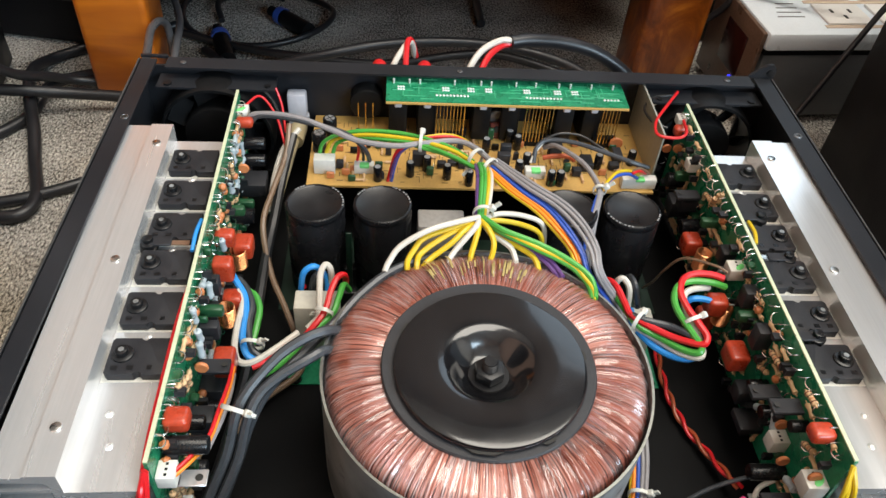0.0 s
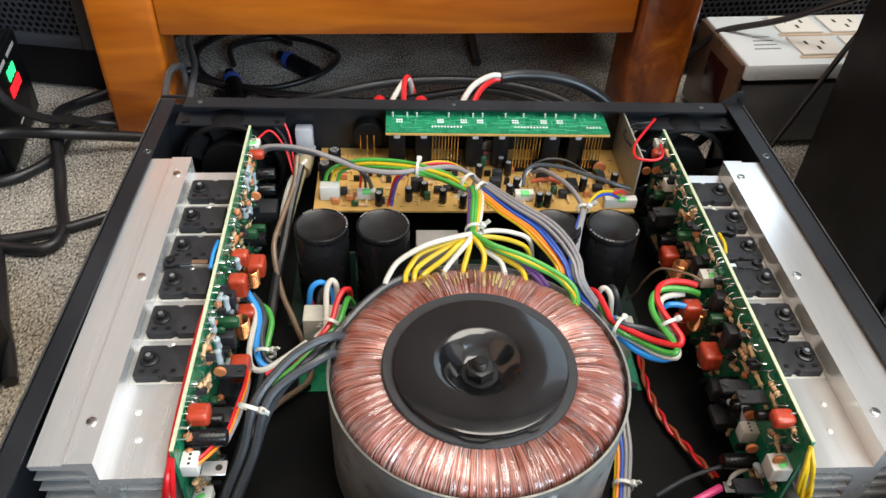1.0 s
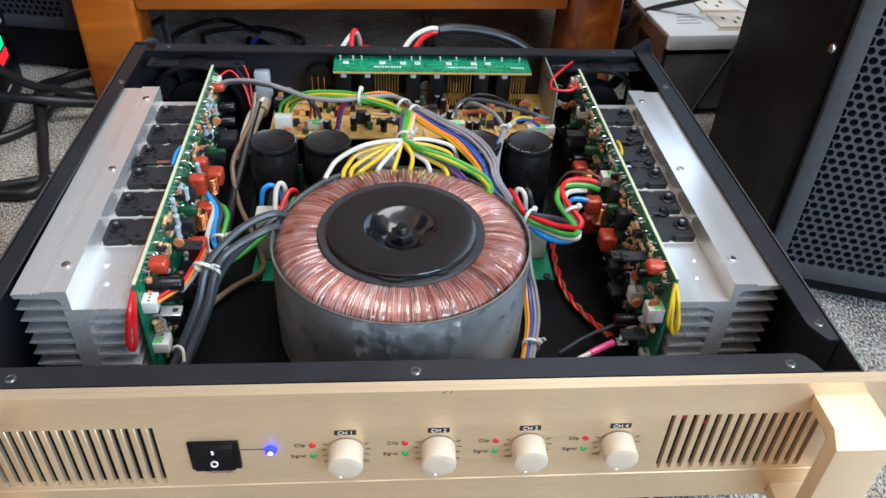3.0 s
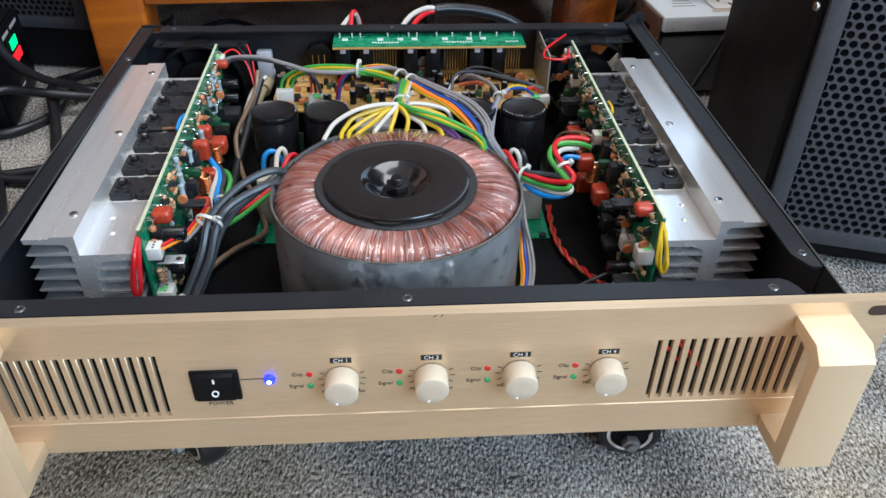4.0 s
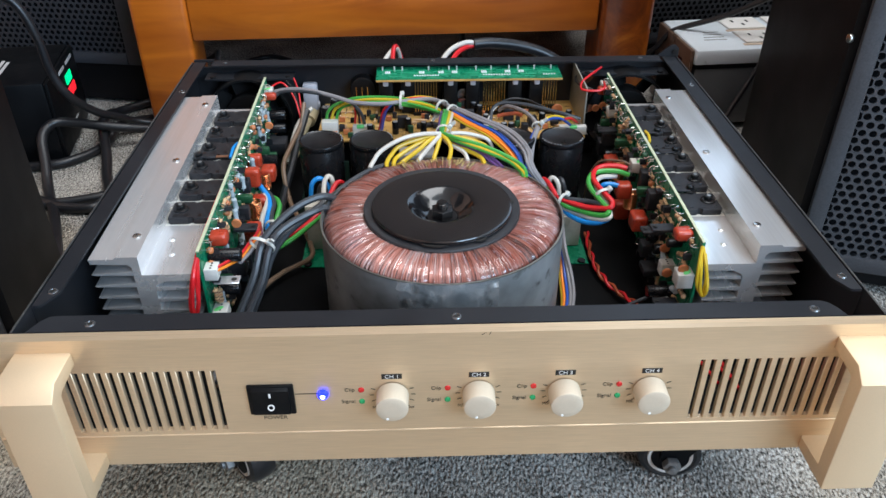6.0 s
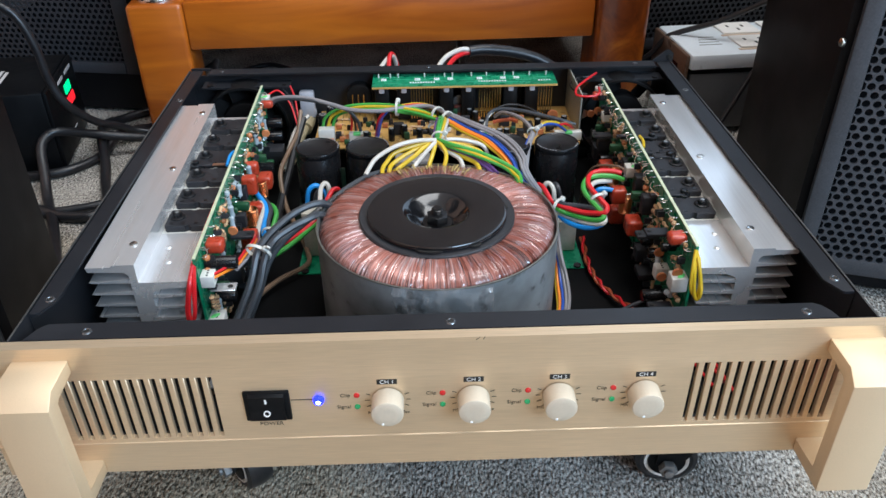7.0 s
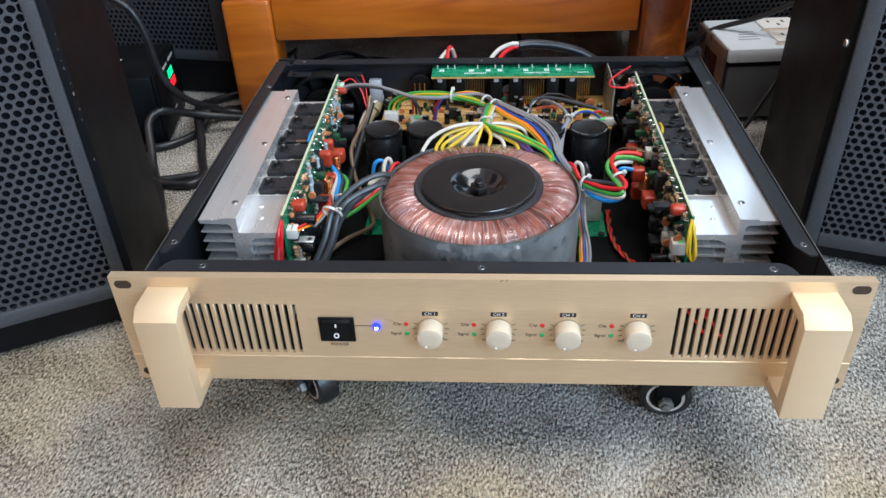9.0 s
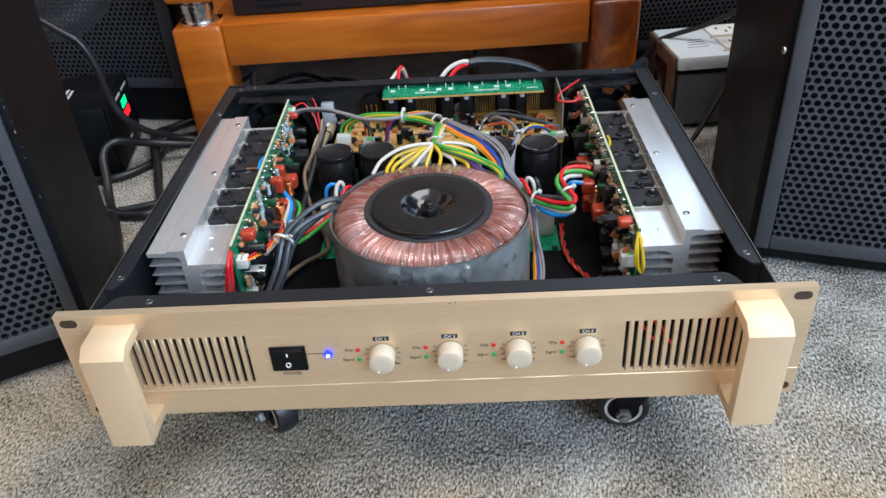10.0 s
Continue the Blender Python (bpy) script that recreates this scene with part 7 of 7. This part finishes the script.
for x in (0.289, 0.344):
    m = AM @ Matrix.Translation((x, 0.004, 0.196)) @ FACE
    dial = part("dial", lathe([(0.0145, 0.0), (0.014, 0.014), (0.012, 0.016), (0, 0.016)], (0, 0, 0), 32, m=m), "psu", am2, "black ribbed volume dial")
    part("dial_skirt", lathe([(0.0165, 0.0), (0.0165, 0.002), (0.0146, 0.002)], (0, 0, 0), 32, m=m), "psu", dial)
    part("dial_mark", box(-0.0006, 0.0006, 0.004, 0.0125, 0.016, 0.0163, m=m @ Matrix.Rotation(radians(-120), 4, "Z")), "label_print", dial)
    for i in range(11):
        mm = m @ Matrix.Rotation(radians(-30 + 24 * i), 4, "Z")
        part("scale_mark", box(0.018, 0.0205, -0.0004, 0.0004, 0.0, 0.0003, m=mm), "label_print", am2)
for x, w in ((0.317, 0.004), (0.37, 0.003), (0.262, 0.003)):
    part("print_bar", box(x - w, x + w, 0.0034, 0.0042, 0.175, 0.1775, m=AM), "label_print", am2)

# ---- loudspeakers ----


def cabinet(name, plan, z0, z1, label):
    cx = sum(p[0] for p in plan) / len(plan)
    cy = sum(p[1] for p in plan) / len(plan)
    sp = thing(name, (cx, cy, 0), label, "loudspeaker", "loudspeakers")
    part("cabinet", prism(plan, "z", z0, z1, bevel=0.003), "cabinet", sp)
    for p in plan:
        c = (p[0] * 0.9 + cx * 0.1, p[1] * 0.9 + cy * 0.1)
        part("rubber_foot", cyl((c[0], c[1], 0), 0.012, z0, seg=20), "tyre", sp)
    return sp


def front_grille(sp, a, b, z0, z1, pitch, hole, ends=(0.006, 0.006), border=(0.016, 0.018), material="grille"):
    """A perforated steel front standing proud of the cabinet, with plain folded borders."""
    m = upright_frame(a, b, z0)
    w, h = math.hypot(b[0] - a[0], b[1] - a[1]), z1 - z0
    x0, x1 = ends[0], w - ends[1]
    i0, i1 = x0 + border[0], x1 - border[1]
    part("baffle_cloth", box(x0 + 0.002, x1 - 0.002, 0.012, h - 0.012, 0.0005, 0.0015, m=m), "cloth", sp)
    perforated("grille", i1 - i0 + 0.004, h - 0.03, pitch, hole, 0.0016, m @ Matrix.Translation((i0 - 0.002, 0.014, 0.0085)), sp, "black perforated steel grille", material)
    for u0, u1, v0, v1 in ((x0, i0, 0.006, h - 0.006), (i1, x1, 0.006, h - 0.006), (i0, i1, 0.006, 0.021)):
        part("grille_frame", box(u0, u1, v0, v1, 0.001, 0.0092, bevel=0.002, m=m), material, sp)
    return m


# near pair
A, B = (-0.3136, 0.1532), (-0.6255, -0.0145)
sl = cabinet("loudspeaker", [B, A, (-0.339, 0.285), (-0.52, 0.36), (-0.8, 0.2)], 0.004, 0.62, "black floor loudspeaker with perforated grille on carpet")
front_grille(sl, B, A, 0.03, 0.62, 0.0079, 0.0030, (0.006, 0.0067), (0.016, 0.0105))
# paint worn off the front edge of the cabinet
UF = upright_frame(B, A, 0.02)
W = math.hypot(A[0] - B[0], A[1] - B[1])
random.seed(77)
for i in range(46):
    z, x = random.uniform(0.12, 0.52), W - random.choice((0.0012, 0.0022, 0.0032)) + random.uniform(-0.0004, 0.0004)
    part("paint_chip", box(x, x + random.uniform(0.0003, 0.0007), z, z + random.uniform(0.0005, 0.0022), 0.0, 0.00035, m=UF), "chip", sl)
for z in (0.222, 0.43):
    part("screw", cyl((-0.3185, 0.1555, z), 0.0035, 0.004, "x", seg=14, bevel=0.0008), "screw", sl)
A, B = (0.3035, 0.2605), (0.70, 0.13)
sr = cabinet("loudspeaker", [A, B, (0.78, 0.42), (0.40, 0.55), (0.322, 0.442)], 0.004, 0.62, "black floor loudspeaker with perforated grille on carpet")
front_grille(sr, A, B, 0.014, 0.62, 0.0079, 0.0030, (0.006, 0.006), (0.0140, 0.016))
for z in (0.216, 0.43):
    part("screw", cyl((0.3048, 0.2615, z), 0.0035, -0.003, "x", seg=14, bevel=0.0008), "screw", sr)
# far pair behind the stand
for a, b, cone in (((-0.80, 0.735), (-0.360, 0.664), 0.24), ((0.262, 0.718), (0.76, 0.80), 0.175)):
    plan = [a, b, (b[0], b[1] + 0.35), (a[0], a[1] + 0.35)]
    sp = cabinet("loudspeaker", plan, 0.004, 0.46, "large black loudspeaker with mesh grille and visible woofer")
    # far grilles have the shade in their colour
    m = front_grille(sp, a, b, 0.05, 0.46, 0.0078, 0.0029, material="grille_shaded")
    m = m @ Matrix.Translation((cone, 0.22, 0.0025))
    part("woofer_cone", lathe([(0.0, 0.0005), (0.05, 0.001), (0.11, 0.003), (0.118, 0.0055), (0.127, 0.0055), (0.135, 0.003), (0.15, 0.001)], (0, 0, 0), 48, m=m), "cone", sp, "grey woofer cone behind the mesh")

# ---- bench power supply ----
PM = Matrix.Translation((-0.417, 0.501, 0)) @ Matrix.Rotation(radians(9.5), 4, "Z")
ps = thing("bench_power_supply", (-0.47, 0.53, 0), "black bench supply with green and red lit digits on carpet", "power supply")
part("case", box(-0.16, -0.002, 0.0, 0.131, 0.004, 0.0955, bevel=0.003, m=PM), "psu", ps)
face = part("face_plate", box(-0.002, 0.002, 0.001, 0.13, 0.006, 0.094, bevel=0.001, m=PM), "psu", ps)
for i in range(3):
    part("green_digit", box(0.0021, 0.0026, 0.07 + 0.009 * i, 0.077 + 0.009 * i, 0.0655, 0.0765, m=PM, bevel=0.0008, seg=1), "seg_green", face, "lit green digit")
    part("red_digit", box(0.0021, 0.0026, 0.064 + 0.013 * i, 0.0745 + 0.013 * i, 0.0505, 0.0615, m=PM, bevel=0.0008, seg=1), "seg_red", face, "lit red digit")
part("caption_bar", box(0.0021, 0.0026, 0.05, 0.075, 0.0845, 0.0880, m=PM), "label_print", face)
part("caption_bar", box(0.0021, 0.0026, 0.085, 0.115, 0.0845, 0.0880, m=PM), "label_print", face)
part("caption_bar", box(0.0021, 0.0026, 0.06, 0.08, 0.024, 0.026, m=PM), "label_print", face)
for x0, y0, w in ((-0.075, 0.03, 0.05), (-0.062, 0.02, 0.06), (-0.056, 0.035, 0.04), (-0.09, 0.03, 0.045)):
    part("sticker_bar", box(x0, x0 + 0.0035, y0, y0 + w, 0.0955, 0.0958, m=PM), "label_print", ps)
for sx in (-0.15, -0.012):
    for sy in (0.012, 0.118):
        part("foot", cyl((sx, sy, 0), 0.006, 0.004, seg=14, m=PM), "tyre", ps)

# ---- silver voltage regulator box ----
vr = thing("voltage_regulator", (0.4, 0.66, 0), "silver voltage regulator box with white outlets on top", "regulator")
RM = Matrix.Translation((0.3015, 0.561, 0.004)) @ Matrix.Rotation(radians(4.5), 4, "Z")
part("case", box(0.003, 0.24, 0.0, 0.108, 0.004, 0.0745, bevel=0.002, m=RM), "grey_case", vr)
part("lid", box(0.0, 0.243, -0.003, 0.112, 0.079, 0.098, bevel=0.004, m=RM), "silver_case", vr, "silver painted steel lid")
part("lid_band", box(0.002, 0.241, -0.001, 0.11, 0.0745, 0.0788, m=RM), "psu", vr)
fp = part("front_plate", box(-0.005, -0.0005, 0.0, 0.108, 0.004, 0.0965, bevel=0.001, m=RM), "copper_face", vr, "brown front plate with a dark display")
part("display", box(-0.0062, -0.005, 0.022, 0.068, 0.036, 0.080, bevel=0.0006, m=RM), "red_glass", fp, "dark red display window")
part("standby_lamp", cyl((-0.0055, 0.0315, 0.032), 0.0018, -0.0012, "x", seg=12, m=RM), "led_dim", fp)
for j in range(2):
    part("outlet_strip", box(0.062, 0.238, 0.008 + 0.05 * j, 0.013 + 0.05 * j, 0.0981, 0.0987, m=RM), "beige", vr)
    for i in range(3):
        x, y = 0.066 + 0.058 * i, 0.0135 + 0.05 * j
        o = part("outlet", box(x, x + 0.048, y, y + 0.04, 0.0981, 0.1007, bevel=0.001, m=RM), "outlet", vr, "white mains outlet")
        for dx, dy in ((0.014, 0.024), (0.033, 0.024), (0.0235, 0.012)):
            part("socket_hole", box(x + dx - 0.0014, x + dx + 0.0014, y + dy - 0.0035, y + dy + 0.0035, 0.1007, 0.1010, m=RM), "print", o)
for i in range(4):
    part("caption_bar", box(0.022 + 0.003 * i, 0.05, 0.03 + 0.009 * i, 0.0315 + 0.009 * i, 0.0981, 0.0983, m=RM), "grey_case", vr)
for sx in (0.015, 0.225):
    for sy in (0.015, 0.095):
        part("foot", cyl((sx, sy, 0), 0.007, 0.004, seg=14, m=RM), "tyre", vr)

# ---- loose cables ----


def cable(label, r, pts, material="cable"):
    th = thing("cable", pts[0], label, "cable", "loose black cables")
    part("jacket", tube(pts, r, 10), material, th)
    return th


cable("black cable hanging down and trailing over the carpet", 0.0046, [(-0.56, 0.52, 0.27), (-0.444, 0.5, 0.197), (-0.42, 0.5, 0.178), (-0.4095, 0.5, 0.145), (-0.406, 0.5, 0.11), (-0.397, 0.505, 0.08), (-0.384, 0.53, 0.05), (-0.372, 0.56, 0.03), (-0.36, 0.578, 0.016), (-0.33, 0.59, 0.006)])
cable("black speaker cable looped on carpet beside the amplifier", 0.0054, [(-0.27, 0.555, 0.012), (-0.345, 0.548, 0.02), (-0.382, 0.535, 0.03), (-0.413, 0.507, 0.048), (-0.425, 0.497, 0.047), (-0.429, 0.484, 0.038), (-0.421, 0.46, 0.02), (-0.410, 0.43, 0.0056), (-0.39, 0.39, 0.0056), (-0.372, 0.35, 0.0056), (-0.353, 0.305, 0.0056), (-0.338, 0.275, 0.0056), (-0.325, 0.245, 0.0056)])
cable("black cable curving over the carpet", 0.0054, [(-0.30, 0.64, 0.0056), (-0.345, 0.605, 0.008), (-0.377, 0.569, 0.015), (-0.387, 0.532, 0.0056), (-0.41, 0.497, 0.0056), (-0.441, 0.484, 0.0056), (-0.5, 0.48, 0.0056)])
cable("black cable running along the carpet to the wall", 0.0056, [(-0.29, 0.71, 0.0058), (-0.345, 0.674, 0.0058), (-0.375, 0.653, 0.0058), (-0.398, 0.63, 0.0065), (-0.402, 0.595, 0.016), (-0.39, 0.55, 0.02), (-0.371, 0.50, 0.012), (-0.359, 0.46, 0.0058), (-0.343, 0.415, 0.0058), (-0.349, 0.392, 0.0058), (-0.38, 0.392, 0.0058), (-0.42, 0.41, 0.0058), (-0.52, 0.43, 0.0058)])
cable("black cable crossing the carpet", 0.005, [(-0.25, 0.47, 0.006), (-0.29, 0.45, 0.0052), (-0.33, 0.425, 0.0052), (-0.37, 0.408, 0.0052), (-0.43, 0.395, 0.0052), (-0.52, 0.39, 0.0052)])
for pts in ([(-0.34, 0.80, 0.004), (-0.305, 0.76, 0.03), (-0.286, 0.72, 0.050), (-0.280, 0.687, 0.052), (-0.2675, 0.65, 0.054), (-0.2595, 0.62, 0.056), (-0.257, 0.59, 0.052), (-0.2545, 0.56, 0.047), (-0.2545, 0.53, 0.03), (-0.257, 0.50, 0.0045)],
            [(-0.245, 0.45, 0.0045), (-0.253, 0.475, 0.05), (-0.258, 0.50, 0.082), (-0.264, 0.53, 0.082), (-0.2695, 0.565, 0.080), (-0.2690, 0.592, 0.074), (-0.267, 0.605, 0.060), (-0.2655, 0.60, 0.03), (-0.263, 0.59, 0.0045)]):
    cable("grey cable looping behind the amplifier", 0.0037, pts, "cable_grey")
cable("black cable lying behind the amplifier", 0.0048, [(-0.25, 0.66, 0.005), (-0.20, 0.60, 0.02), (-0.13, 0.585, 0.045), (-0.05, 0.60, 0.055), (0.04, 0.605, 0.055), (0.12, 0.58, 0.05), (0.17, 0.53, 0.035), (0.20, 0.50, 0.01)])
cable("black cable lying under the stand", 0.0045, [(-0.29, 0.70, 0.005), (-0.22, 0.66, 0.012), (-0.15, 0.63, 0.02), (-0.06, 0.62, 0.02), (0.05, 0.63, 0.03), (0.14, 0.60, 0.02), (0.19, 0.57, 0.006)])
cable("thin black cable coiled under the stand", 0.0035, [(-0.243, 0.725, 0.006), (-0.25, 0.76, 0.012), (-0.22, 0.80, 0.004), (-0.17, 0.80, 0.004), (-0.12, 0.75, 0.01), (-0.14, 0.70, 0.008), (-0.20, 0.675, 0.004), (-0.27, 0.70, 0.004), (-0.29, 0.77, 0.006), (-0.24, 0.83, 0.004), (-0.18, 0.775, 0.01)])
cable("black cable hanging behind the stand", 0.005, [(0.052, 0.74, 0.006), (0.05, 0.80, 0.006), (0.05, 0.86, 0.01), (0.05, 0.92, 0.03)])
for a, b in (((-0.176, 0.731), (-0.144, 0.700)), ((-0.236, 0.678), (-0.221, 0.632))):
    sp = thing("speaker_plug", (a[0], a[1], 0), "black speaker plug with blue ring on carpet", "connector", "speaker plugs")
    va, vb = Vector((a[0], a[1], 0.0103)), Vector((b[0], b[1], 0.0103))
    part("plug_body", tube([va, va.lerp(vb, 0.5), vb], 0.0095, 14, 2), "psu", sp)
    part("blue_ring", tube([va.lerp(vb, -0.12), va.lerp(vb, 0.06)], 0.0102, 14, 2), "w_blue", sp, "blue locking ring")
    part("strain_relief", tube([va.lerp(vb, -0.45), va.lerp(vb, -0.1)], 0.006, 12, 2), "psu", sp)
# output cables over the back rail
th = thing("output_cable", (-0.04, 0.40, 0.12), "black speaker cable with red and white cores at the back", "cable", "output cables")
part("white_core", tube([(-0.0545, 0.384, 0.135), (-0.0515, 0.392, 0.150), (-0.0435, 0.410, 0.157), (-0.0375, 0.421, 0.1565), (-0.034, 0.43, 0.14)], 0.0021), "w_white", th)
part("red_core", tube([(-0.042, 0.384, 0.135), (-0.0415, 0.394, 0.150), (-0.0405, 0.412, 0.1595), (-0.0375, 0.423, 0.157), (-0.033, 0.43, 0.14)], 0.0021), "w_red", th)
th = thing("output_cable", (0.02, 0.40, 0.12), "black speaker cable with red and white cores at the back", "cable", "output cables")
part("white_core", tube([(-0.002, 0.384, 0.13), (0.002, 0.391, 0.150), (0.012, 0.405, 0.160), (0.026, 0.415, 0.1635), (0.036, 0.418, 0.1625)], 0.0023), "w_white", th)
part("red_core", tube([(0.008, 0.384, 0.13), (0.011, 0.392, 0.148), (0.018, 0.405, 0.1565), (0.028, 0.415, 0.1595), (0.036, 0.418, 0.1598)], 0.0023), "w_red", th)
part("jacket", tube([(0.0345, 0.4175, 0.161), (0.05, 0.4225, 0.1605), (0.078, 0.43, 0.155), (0.105, 0.432, 0.146), (0.13, 0.428, 0.13), (0.145, 0.42, 0.11)], 0.0052, 12), "cable", th)
for x in (-0.028, -0.06):
    post = thing("binding_post", (x, 0.3815, 0.15), "red speaker terminal at the back of the amplifier", "terminal", "binding posts")
    part("cap", cyl((x, 0.3815, 0.150), 0.005, 0.018, "y", seg=18, bevel=0.001), "w_red", post)
cable("black cable running past the regulator box", 0.0034, [(0.19, 0.648, 0.005), (0.222, 0.651, 0.022), (0.26, 0.650, 0.056), (0.28, 0.643, 0.0765), (0.292, 0.638, 0.0955), (0.306, 0.634, 0.1045), (0.35, 0.614, 0.125), (0.40, 0.592, 0.157), (0.46, 0.565, 0.19)])
cable("black cable beside the loudspeaker", 0.003, [(0.288, 0.485, 0.0035), (0.305, 0.502, 0.0045), (0.32, 0.511, 0.0155), (0.34, 0.523, 0.045), (0.37, 0.5416, 0.089), (0.402, 0.562, 0.133), (0.43, 0.575, 0.17)])
sensor = thing("wire_harness", (0.12, 0.22, 0.12), "thin brown lead from the plug on the amplifier board", "wires", "wire harnesses")
wire(sensor, "brown", 0.0008, [(0.135, 0.204, 0.144), (0.129, 0.209, 0.1445), (0.117, 0.222, 0.137), (0.112, 0.229, 0.120), (0.113, 0.239, 0.1), (0.113, 0.25, 0.082)])
lug = thing("ring_terminal", (0.132, 0.0975, 0.09), "bare metal ring terminal with a pink sleeved lead", "terminal")
part("tab", box(0.1295, 0.1368, 0.0942, 0.1008, 0.0918, 0.0926, bevel=0.0003, seg=1), "solder", lug)
part("tab_hole", cyl((0.1335, 0.0975, 0.0926), 0.0018, 0.0002, seg=14), "print", lug)
